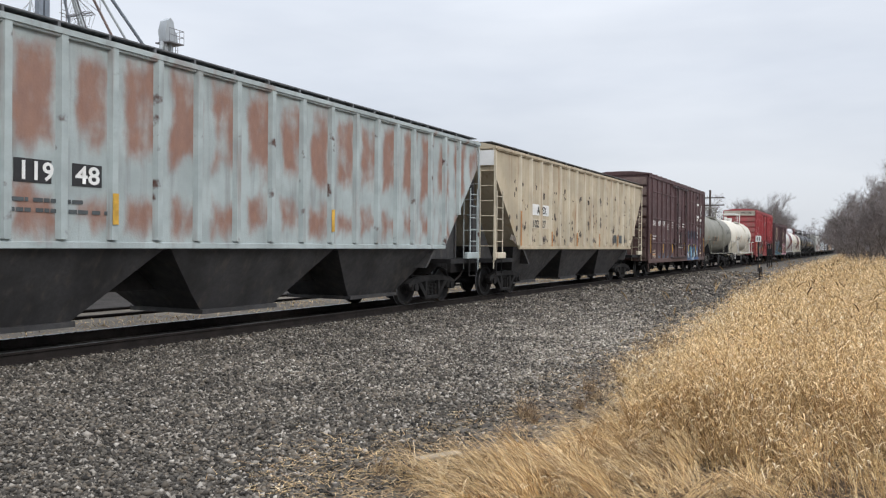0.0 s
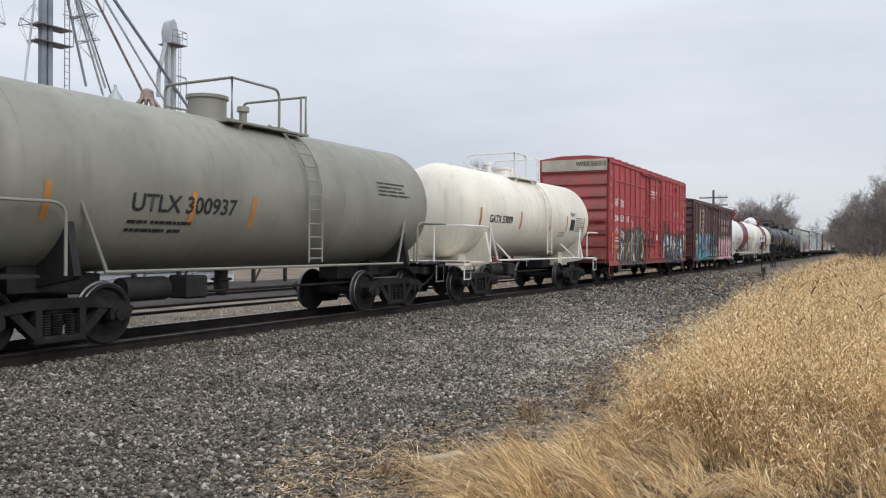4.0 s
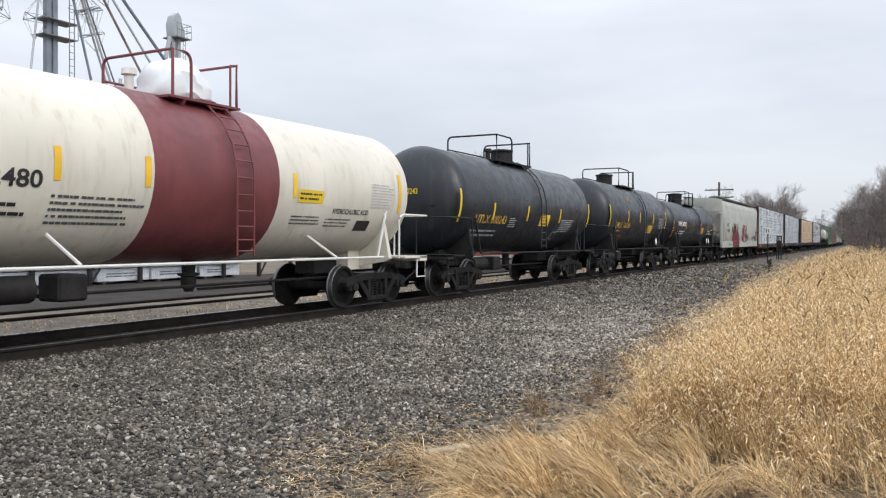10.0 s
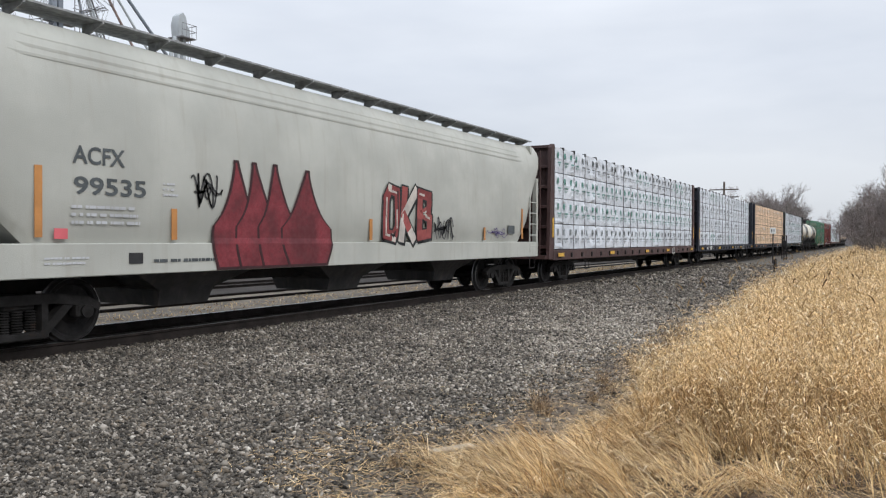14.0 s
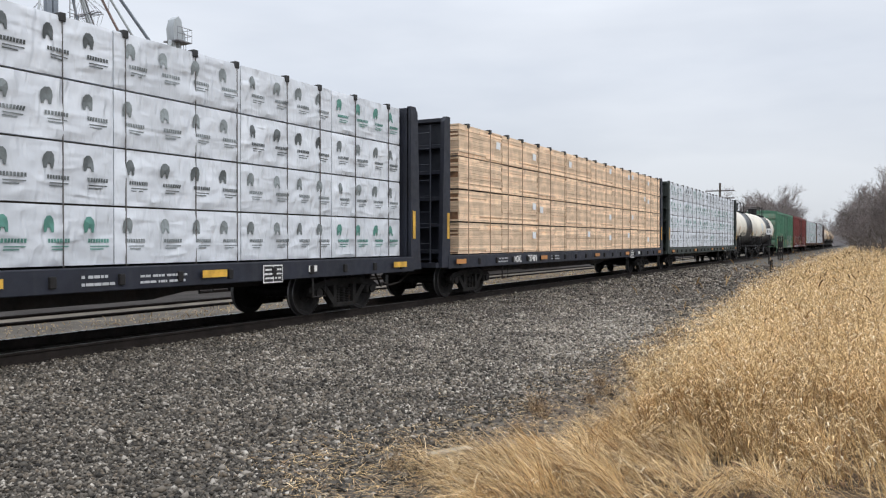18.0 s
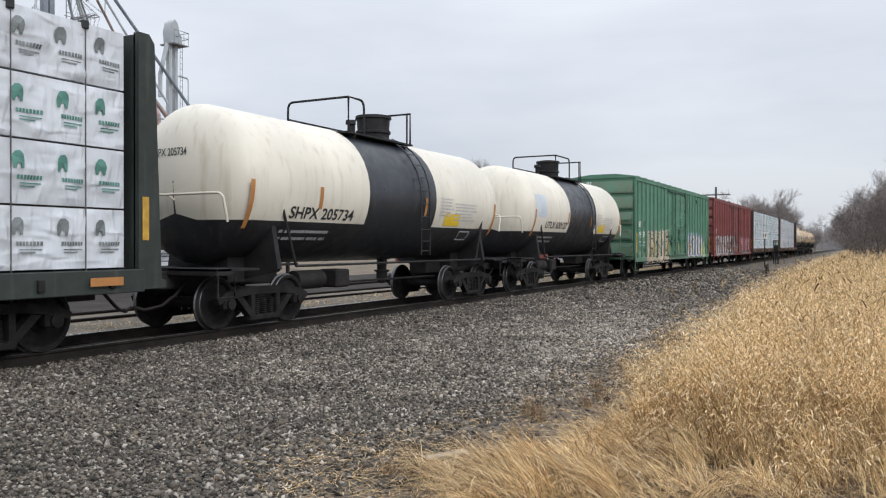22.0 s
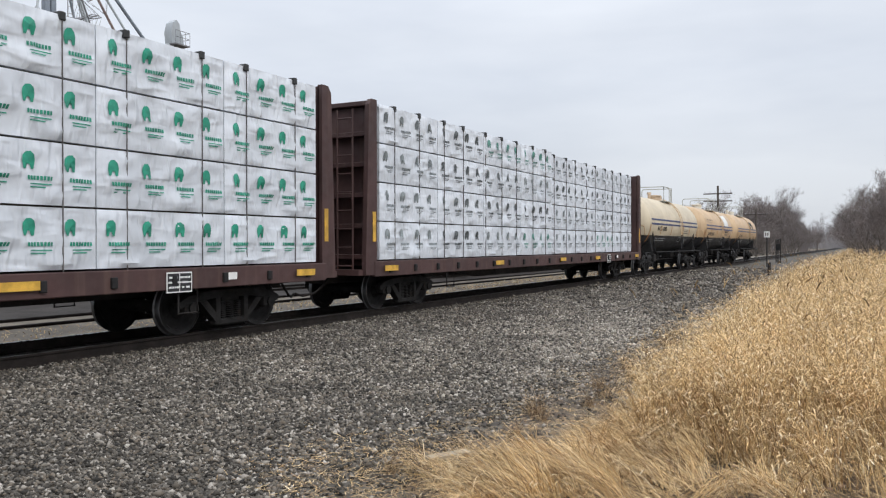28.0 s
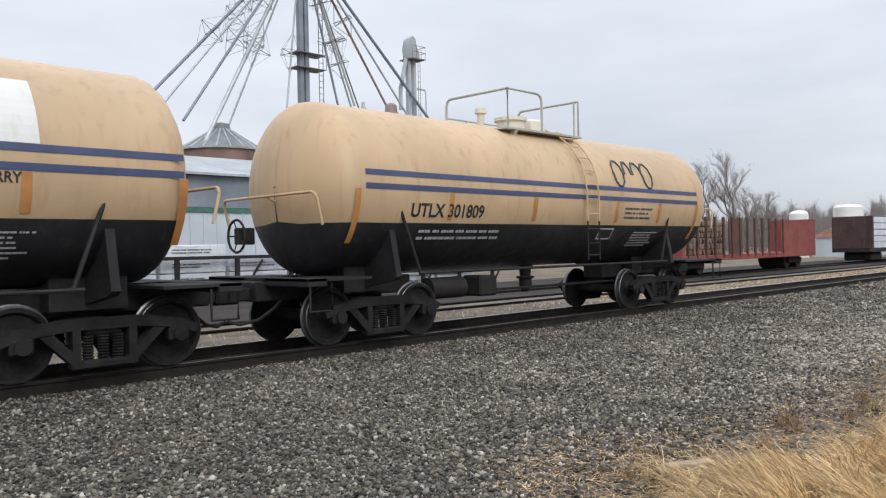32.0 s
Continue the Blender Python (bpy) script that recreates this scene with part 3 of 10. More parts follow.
def piece(parent, x0, x1, z0, z1, y, word, fills, line, halo=None, back=None, thick=0.3, slant=0.0, flare=1.0, drop=(0.07, -0.07), seed=1, wild=0.05, hatch=None, glint=None):
    """A spray-painted word in block letters: a glow, a thrown block shadow, an outline, bands of colour and glints."""
    rnd = random.Random(seed)

    def paint_(col):
        return mat("spray_%02d%02d%02d" % tuple(int(c * 99) for c in col), col, 0.7, var=0.25, scale=2.5, bump=0)

    n, hgt = len(word), z1 - z0
    w = (x1 - x0) / n

    def band(s, pts, ws, grow, off, k=0, move=(0, 0)):
        vs = []
        for i, (u, v) in enumerate(pts):
            a, b = Vector(pts[max(0, i - 1)]), Vector(pts[min(len(pts) - 1, i + 1)])
            p = Vector((u, v))
            d0, d1 = (p - a), (b - p)
            d0 = d0.normalized() if d0.length > 1e-6 else d1.normalized()
            d1 = d1.normalized() if d1.length > 1e-6 else d0
            t = d0 + d1
            t = t.normalized() if t.length > 0.3 else d0
            nrm = Vector((-t.y, t.x))
            half = (ws[i] / 2 + grow) * min(1.5, 1 / max(0.5, d0.dot(t)))
            e = t * ((ws[i] * 0.4 + grow) if i == len(pts) - 1 else (-(ws[i] * 0.4 + grow) if i == 0 else 0))
            for q in (1, -1):
                vs.append((u + e.x + nrm.x * half * q + move[0], y - off, max(z0 - 0.04, v + e.y + nrm.y * half * q + move[1])))
        s.add(vs, [(2 * i, 2 * i + 1, 2 * i + 3, 2 * i + 2) for i in range(len(pts) - 1)], k)

    if back:
        s = Shape()
        for i in range(n * 3):
            cx, cz = x0 + (x1 - x0) * (i + 0.5) / (n * 3), z0 + hgt * rnd.uniform(0.3, 0.55)
            rx, rz, ph = w * 0.42, hgt * rnd.uniform(0.35, 0.5), rnd.random() * 6
            o = 0.003 + 0.0002 * (i % 5)
            ring = [(cx + rx * math.cos(a) * (1 + 0.15 * math.sin(5 * a + ph)), y - o, max(z0 - 0.05, cz + rz * math.sin(a) * (1 + 0.15 * math.sin(4 * a + ph)))) for a in [math.pi * j / 10 for j in range(20)]]
            s.add([(cx, y - o, cz)] + ring, [(0, 1 + j, 1 + (j + 1) % 20) for j in range(20)])
        spray_part("spray_paint_cloud", s, paint_(back), parent, y)
    glow, shade, edge, body, light, bars_ = Shape(), Shape(), Shape(), Shape(), Shape(), Shape()
    for i, ch in enumerate(word):
        th, off, sk = thick * min(w, hgt * 0.9), 0.005 + 0.0016 * i, slant + rnd.uniform(-wild, wild)
        lift, tall = rnd.uniform(0, wild), rnd.uniform(0.97 - wild, 1.0)
        for k, stroke in enumerate(STROKES[ch]):
            q = []
            for (ua, va), (ub, vb) in zip(stroke, stroke[1:]):  # extra points let the colour change on the way
                for f in (0, 0.5):
                    q.append((ua + (ub - ua) * f, va + (vb - va) * f))
            q.append(stroke[-1])
            q = [(x0 + w * (i + 0.14 + 0.72 * u) + sk * (v - 0.5) * hgt + rnd.gauss(0, wild * 0.15) * w, z0 + hgt * (0.12 + lift + (0.76 - lift) * tall * v)) for u, v in q]
            m = len(q) - 1
            ws = [th * (1 + (flare - 1) * max(0, 1 - 2.5 * min(j, m - j) / m)) for j in range(m + 1)]
            d = 0.00008 * k
            if halo:
                band(glow, q, ws, 0.13, off - 0.001 + d)
            band(shade, q, ws, 0.03, off + 0.0003 + d, 0, drop)
            band(edge, q, ws, 0.04, off + 0.0005 + d)
            for j in range(m):
                band(body, q[j:j + 2], ws[j:j + 2], -0.0, off + 0.0008 + d + 0.00003 * (j % 3), (i + (rnd.random() < 0.35)) % len(fills))
                if glint and rnd.random() < 0.5:
                    sh = th * rnd.uniform(-0.22, 0.22)
                    band(light, q[j:j + 2], [ws[j] * 0.22] * 2, 0.0, off + 0.0011 + d, rnd.randrange(2), (sh, sh * 0.4))
                if hatch:
                    (ua, va), (ub, vb) = q[j], q[j + 1]
                    for f in (0.2, 0.6):
                        px, pz = ua + (ub - ua) * f + th * 0.55 + drop[0] * 0.7, va + (vb - va) * f + drop[1] * 0.7
                        band(bars_, [(px, pz), (px + 0.05, pz - 0.07)], [0.045, 0.045], 0.0, off + 0.0004 + d)
    if halo:
        spray_part("spray_paint_halo", glow, paint_(halo), parent, y)
    spray_part("spray_paint_shadow", shade, paint_(line), parent, y)
    spray_part("spray_paint_outline", edge, paint_(line), parent, y)
    spray_part("spray_paint_fill", body, [paint_(c) for c in fills], parent, y)
    if glint:
        spray_part("spray_paint_accent", light, [paint_(glint), paint_(line)], parent, y)
    if hatch:
        spray_part("spray_paint_hatching", bars_, paint_(hatch), parent, y)


def blot(shape, cx, cz, rx, rz, y, k=0, lobes=4, amt=0.2, ph=0.0, n=22):
    """A rounded patch of paint with an uneven rim."""
    ring = []
    for j in range(n):
        a = 2 * math.pi * j / n
        g_ = 1 + amt * math.sin(lobes * a + ph)
        ring.append((cx + rx * g_ * math.cos(a), y, cz + rz * g_ * math.sin(a)))
    return shape.add([(cx, y, cz)] + ring, [(0, 1 + j, 1 + (j + 1) % n) for j in range(n)], k)

# ---------------------------------------------------------------- the cars
CARS = []


def car(name, x0, x1, label, category):
    """A car coupled between x0 and x1 at the start of the clip."""
    c = thing(name, label, category, "cars of the freight train", ((x0 + x1) / 2, TRACK_Y, 0))
    CARS.append((c, (x0 + x1) / 2))
    return c


DARK_TONES = {}


def dark_tone(paint):
    """The door gear of a boxcar: its paint darkened, for grime and for shade at the seams."""
    if paint.name not in DARK_TONES:
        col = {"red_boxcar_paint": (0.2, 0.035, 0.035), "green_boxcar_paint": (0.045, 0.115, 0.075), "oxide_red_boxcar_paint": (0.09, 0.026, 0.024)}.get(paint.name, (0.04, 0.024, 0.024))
        DARK_TONES[paint.name] = mat("greasy_" + paint.name, col, 0.6, var=0.35, scale=4, bump=0.3, bscale=25)
    return DARK_TONES[paint.name]


def box_car(name, x0, x1, hl, eave, paint, label, posts, beads, door, door_kind, end_ribs, roof_mat=None, sill=0.69, t_in=1.75):
    c = car(name, x0, x1, label, "boxcar")
    W, zb = 1.5, sill
    roof_mat = roof_mat or paint
    body = Shape()
    body.box(-hl + 0.06, hl - 0.06, -W, W, zb + 0.12, eave - 0.05)
    part("body", body, paint, c)
    r = Shape()
    r.prism([(-1.57, eave - 0.06), (1.57, eave - 0.06), (1.57, eave), (0.6, eave + 0.13), (-0.6, eave + 0.13), (-1.57, eave)], "x", -hl, hl)
    n = 14
    for i in range(n):
        x = -hl + 2 * hl * (i + 0.5) / n
        r.prism([(-1.56, eave + 0.002), (1.56, eave + 0.002), (1.56, eave + 0.04), (0.6, eave + 0.17), (-0.6, eave + 0.17), (-1.56, eave + 0.04)], "x", x - 0.05, x + 0.05)
    part("roof", r, roof_mat, c)
    for q in (-1, 1):
        ys = sorted((q * (W - 0.02), q * 1.56))
        part("side_sill", Shape().box(-hl, hl, ys[0], ys[1], zb, zb + 0.2, 0.015), paint, c)
        part("top_chord", Shape().box(-hl, hl, ys[0], ys[1], eave - 0.2, eave - 0.06, 0.015), paint, c)
        for x in (-hl, hl):
            u = sorted((x, x - math.copysign(0.09, x)))
            part("corner_post", Shape().box(u[0], u[1], ys[0] - (0.004 if q < 0 else 0), ys[1] + (0.004 if q > 0 else 0), zb - 0.003, eave - 0.063, 0.02), paint, c)
        pm = Shape().box(-0.045, 0.045, ys[0], ys[1], zb + 0.2, eave - 0.2, 0.02).mesh("side_post", paint)
        for x in posts:
            o = part("side_post", pm, None, c)
            o.location.x = x
        for x in door[0] - 0.06, door[1] + 0.06:
            part("door_post", Shape().box(x - 0.06, x + 0.06, ys[0] - (0.01 if q < 0 else 0), ys[1] + (0.01 if q > 0 else 0), zb + 0.2, eave - 0.2, 0.015), paint, c)
        for z in beads:
            for a, b in ((posts[0], door[0] - 0.12), (door[1] + 0.12, posts[-1])):
                yy = sorted((q * (W - 0.01), q * 1.54))
                part("side_bead", Shape().box(a, b, yy[0], yy[1], z - 0.04, z + 0.04, 0.02), paint, c)
        # door
        yd = sorted((q * (W - 0.02), q * 1.535))
        d = part("door", Shape().box(door[0], door[1], yd[0], yd[1], zb + 0.24, eave - 0.28, 0.02), paint, c)
        yo = q * 1.56
        dz0, dz1, dm = zb + 0.3, eave - 0.34, door_kind
        for x in (door[0] + 0.12, door[0] + 0.62, (door[0] + door[1]) / 2 + 0.15, door[1] - 0.62, door[1] - 0.12)[:: (2 if dm == "slide" else 1)]:
            part("door_rod", Shape().tube([(x, yo, dz0 + 0.05), (x, yo, dz1)], 0.024, 6), paint, d)
        for z in [dz0 + 0.25, dz0 + 1.0, dz0 + 1.55, dz1 - 1.15, dz1 - 0.3]:
            part("door_rib", Shape().box(door[0] + 0.04, door[1] - 0.04, *sorted((q * 1.52, q * 1.56)), z - 0.035, z + 0.035, 0.012), paint, d)
        dark_paint = dark_tone(paint)
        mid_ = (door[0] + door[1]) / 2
        part("lock_box", Shape().box(mid_ - 0.3, mid_ - 0.02, *sorted((q * 1.53, q * 1.61)), dz0 + 0.75, dz0 + 1.4, 0.02).box(mid_ - 0.24, mid_ - 0.08, *sorted((q * 1.6, q * 1.64)), dz0 + 0.5, dz0 + 0.8, 0.02), dark_paint, d)
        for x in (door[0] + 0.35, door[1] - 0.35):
            part("lock_rod", Shape().tube([(x, q * 1.6, dz0 - 0.05), (x, q * 1.6, dz1 + 0.15)], 0.03, 6), dark_paint, d)
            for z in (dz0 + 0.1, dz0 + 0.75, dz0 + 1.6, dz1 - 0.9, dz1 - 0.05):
                part("rod_bracket", Shape().box(x - 0.07, x + 0.07, *sorted((q * 1.53, q * 1.635)), z - 0.05, z + 0.05, 0.015), dark_paint, d)
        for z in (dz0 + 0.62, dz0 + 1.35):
            part("cross_rod", Shape().tube([(door[0] + 0.1, q * 1.59, z), (mid_ - 0.2, q * 1.62, z - 0.03), (door[1] - 0.1, q * 1.59, z + 0.02)], 0.018, 6), dark_paint, d)
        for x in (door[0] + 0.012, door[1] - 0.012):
            part("door_seal", Shape().box(x - 0.02, x + 0.02, *sorted((q * 1.52, q * 1.54)), dz0 - 0.06, dz1 + 0.06), dark_paint, d)
        part("door_stop", Shape().box(door[0] - 0.75, door[0] - 0.2, *sorted((q * 1.54, q * 1.62)), zb + 0.95, zb + 1.02).box(door[0] - 0.3, door[0] - 0.2, *sorted((q * 1.5, q * 1.6)), zb + 0.7, zb + 1.3, 0.02), dark_paint, c)
        part("roof_bracket", Shape().box(5.0, 5.2, *sorted((q * 1.5, q * 1.62)), eave - 0.62, eave - 0.42, 0.02), dark_paint, c)
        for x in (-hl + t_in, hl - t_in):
            part("jacking_pad", Shape().box(x - 0.25, x + 0.25, *sorted((q * 1.3, q * 1.53)), zb - 0.1, zb + 0.02, 0.02), dark_paint, c)
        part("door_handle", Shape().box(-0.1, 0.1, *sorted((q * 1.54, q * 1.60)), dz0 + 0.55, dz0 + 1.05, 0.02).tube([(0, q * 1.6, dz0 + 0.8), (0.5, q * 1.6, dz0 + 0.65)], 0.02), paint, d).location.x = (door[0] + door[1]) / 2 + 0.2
        part("door_rail", Shape().box(door[0] - 1.2, door[1] + 0.3, *sorted((q * 1.55, q * 1.63)), zb + 0.2, zb + 0.27), dark_tone(paint), c)
        part("door_track", Shape().box(door[0] - 1.2, door[1] + 0.3, *sorted((q * 1.55, q * 1.62)), eave - 0.31, eave - 0.25), dark_tone(paint), c)
        # ladder irons near the corners
        for x in (-hl + 0.1, hl - 0.62):
            for i in range(4):
                z = zb + 0.35 + i * 0.42
                grab(c, [(x, q * 1.52, z), (x, q * 1.62, z), (x + 0.5, q * 1.62, z), (x + 0.5, q * 1.52, z)], paint)
            stirrup(c, x + 0.28, q * 1.5, zb + 0.02, paint)
    for q in (-1, 1):
        xe = q * (hl - 0.06)
        n = end_ribs
        rib = Shape()
        h = (eave - zb - 0.35) / n
        prof = [(0, -h * 0.46), (0.075, -h * 0.44), (0.09, -h * 0.4), (0.085, -h * 0.3), (0.03, h * 0.3), (0, h * 0.36)]
        rib.prism([(q * a, b) for a, b in prof][::q], "y", -1.42, 1.42)
        rm = rib.mesh("end_rib", paint)
        for i in range(n):
            o = part("end_rib", rm, None, c)
            o.location = (xe, 0, zb + 0.25 + h * (i + 0.5))
        e = q * hl
        for i in range(5):
            z = zb + 0.3 + i * 0.42
            grab(c, [(xe + q * 0.02, -1.4, z), (e + q * 0.1, -1.4, z), (e + q * 0.1, -0.9, z), (xe + q * 0.02, -0.9, z)], paint)
        part("end_handrail", Shape().tube([(xe, -1.3, zb + 1.95), (e + q * 0.14, -1.25, zb + 1.95), (e + q * 0.14, 1.25, zb + 1.95), (xe, 1.3, zb + 1.95)], 0.02, 6), paint, c)
        ladder(c, e + q * 0.12, e + q * 0.12, -1.42, -0.88, zb + 0.1, zb + 2.1, 5, paint, r=0.014)
        part("end_walkway", Shape().box(*sorted((e, e + q * 0.32)), -0.95, 0.95, zb + 0.38, zb + 0.42), STEEL_BLACK, c)
    brake_wheel(c, -hl - 0.25, 0.55, zb + 1.5, paint)
    part("centre_sill", Shape().box(-hl - 0.1, hl + 0.1, -0.2, 0.2, 0.68, 1.0), STEEL_BLACK, c)
    part("floor_frame", Shape().box(-hl + 0.1, hl - 0.1, -1.45, 1.45, zb + 0.16, zb + 0.3).box(-0.7, 0.5, -1.1, -0.5, 0.45, 0.8, 0.04).tube([(-2.4, -0.7, 0.62), (-1.4, -0.7, 0.62)], 0.2, 12), STEEL_BLACK, c)
    RELIEF[c.name] = [(x - 0.045, x + 0.045, zb + 0.2, eave - 0.2, -1.56) for x in posts] + [(x - 0.06, x + 0.06, zb + 0.2, eave - 0.2, -1.57) for x in (door[0] - 0.06, door[1] + 0.06)]
    RELIEF[c.name] += [(-hl, hl, zb, zb + 0.2, -1.56), (door[0], door[1], zb + 0.24, eave - 0.28, -1.536), (-hl, -hl + 0.09, zb, eave, -1.565), (hl - 0.09, hl, zb, eave, -1.565)]
    RELIEF[c.name] += [(posts[0], door[0], z - 0.04, z + 0.04, -1.541) for z in beads] + [(door[1], posts[-1], z - 0.04, z + 0.04, -1.541) for z in beads]
    running_gear(c, 2 * hl, -hl + t_in, hl - t_in, (x1 - x0) / 2)
    return c


def rib_hopper(name, x0, x1, hl, top, bottom, paint, under, label, posts, pale):
    """A covered hopper with outside posts, slope sheets at its ends and three bays below."""
    c = car(name, x0, x1, label, "covered hopper")
    W = 1.47
    cut = 2.0
    side = [(-hl + 0.05, top - 0.12), (-hl + 0.05, top - 0.75), (-hl + cut, bottom), (hl - cut, bottom), (hl - 0.05, top - 0.75), (hl - 0.05, top - 0.12)]
    part("body", Shape().prism(side, "y", -W, W), paint, c)
    part("roof", Shape().prism([(-1.56, top - 0.12), (1.56, top - 0.12), (1.56, top - 0.04), (0.9, top + 0.12), (-0.9, top + 0.12), (-1.56, top - 0.04)], "x", -hl, hl), paint, c)
    for q in (-1, 1):
        ys = sorted((q * (W - 0.02), q * 1.56))
        part("top_chord", Shape().box(-hl, hl, *sorted((q * (W - 0.02), q * 1.53)), top - 0.16, top - 0.1, 0.01), paint, c)
        part("side_sill", Shape().box(-hl + cut, hl - cut, *sorted((q * (W - 0.02), q * 1.51)), bottom - 0.03, bottom + 0.07, 0.01), paint, c)
        for x in posts:
            z_lo = bottom + 0.1
            if abs(x) > hl - cut:
                z_lo = bottom + (abs(x) - (hl - cut)) / (cut - 0.05) * (top - 0.75 - bottom) + 0.05
            part("side_post", Shape().prism([(x - 0.09, q * (W - 0.01)), (x - 0.05, q * 1.548), (x + 0.05, q * 1.548), (x + 0.09, q * (W - 0.01))][::-q], "z", z_lo, top - 0.08), pale, c)
        for e in (-1, 1):
            xe = e * (hl - 0.05)
            part("corner_post", Shape().box(*sorted((xe + e * 0.003, xe - e * 0.045)), *sorted((q * 1.5, q * 1.545)), bottom - 0.352, top - 0.163, 0.01), pale, c)
            part("end_sill_step", Shape().box(*sorted((xe, xe - e * 0.75)), ys[0], ys[1], bottom - 0.3, bottom - 0.12, 0.02), pale, c)
            ladder(c, xe - e * 0.12, xe - e * 0.55, q * 1.53, q * 1.53, bottom - 0.3, top - 1.35, 6, pale, r=0.014)
            ladder(c, xe + e * 0.02, xe + e * 0.02, q * 1.5, q * 1.05, bottom - 0.6, top - 0.1, 8, pale, r=0.014)
            stirrup(c, xe - e * 0.35, q * 1.5, bottom - 0.35, STEEL_BLACK)
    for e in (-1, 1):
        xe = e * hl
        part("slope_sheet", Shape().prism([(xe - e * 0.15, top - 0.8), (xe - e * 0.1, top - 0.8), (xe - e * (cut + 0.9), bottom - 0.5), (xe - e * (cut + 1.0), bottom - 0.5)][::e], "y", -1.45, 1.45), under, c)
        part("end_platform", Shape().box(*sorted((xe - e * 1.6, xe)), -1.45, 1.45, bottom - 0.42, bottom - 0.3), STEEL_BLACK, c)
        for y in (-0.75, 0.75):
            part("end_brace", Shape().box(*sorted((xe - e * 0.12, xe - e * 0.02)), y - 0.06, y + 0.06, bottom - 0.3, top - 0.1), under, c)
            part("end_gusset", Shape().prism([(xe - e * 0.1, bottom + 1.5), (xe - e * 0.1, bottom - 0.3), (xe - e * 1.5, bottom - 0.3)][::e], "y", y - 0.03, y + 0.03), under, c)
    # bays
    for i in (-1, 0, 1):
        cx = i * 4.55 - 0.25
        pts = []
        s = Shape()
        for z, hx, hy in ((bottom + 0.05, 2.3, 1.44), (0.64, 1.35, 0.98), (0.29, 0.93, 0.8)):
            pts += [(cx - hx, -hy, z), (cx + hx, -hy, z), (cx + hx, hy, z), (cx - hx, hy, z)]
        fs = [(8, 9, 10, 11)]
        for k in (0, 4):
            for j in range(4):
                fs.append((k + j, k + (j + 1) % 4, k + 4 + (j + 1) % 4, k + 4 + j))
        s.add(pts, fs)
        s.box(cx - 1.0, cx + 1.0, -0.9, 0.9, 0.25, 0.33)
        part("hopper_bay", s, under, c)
    part("centre_sill", Shape().box(-hl - 0.2, hl + 0.2, -0.2, 0.2, 0.68, 1.02), STEEL_BLACK, c)
    s = Shape()
    for q in (-1, 1):
        s.box(-hl, hl, *sorted((q * 0.95, q * 1.42)), top + 0.07, top + 0.09)
        for x in posts:
            s.box(x - 0.02, x + 0.02, *sorted((q * 1.0, q * 1.42)), top + 0.0, top + 0.07)
    part("roof_walk", s, WALKWAY, c)
    for i in range(5):
        x = -hl + 2 + (2 * hl - 4) * i / 4
        part("roof_hatch", Shape().box(x - 1.1, x + 1.1, -0.4, 0.4, top + 0.1, top + 0.22, 0.04), paint, c)
    running_gear(c, 2 * hl, -hl + 1.9, hl - 1.9, (x1 - x0) / 2)
    return c


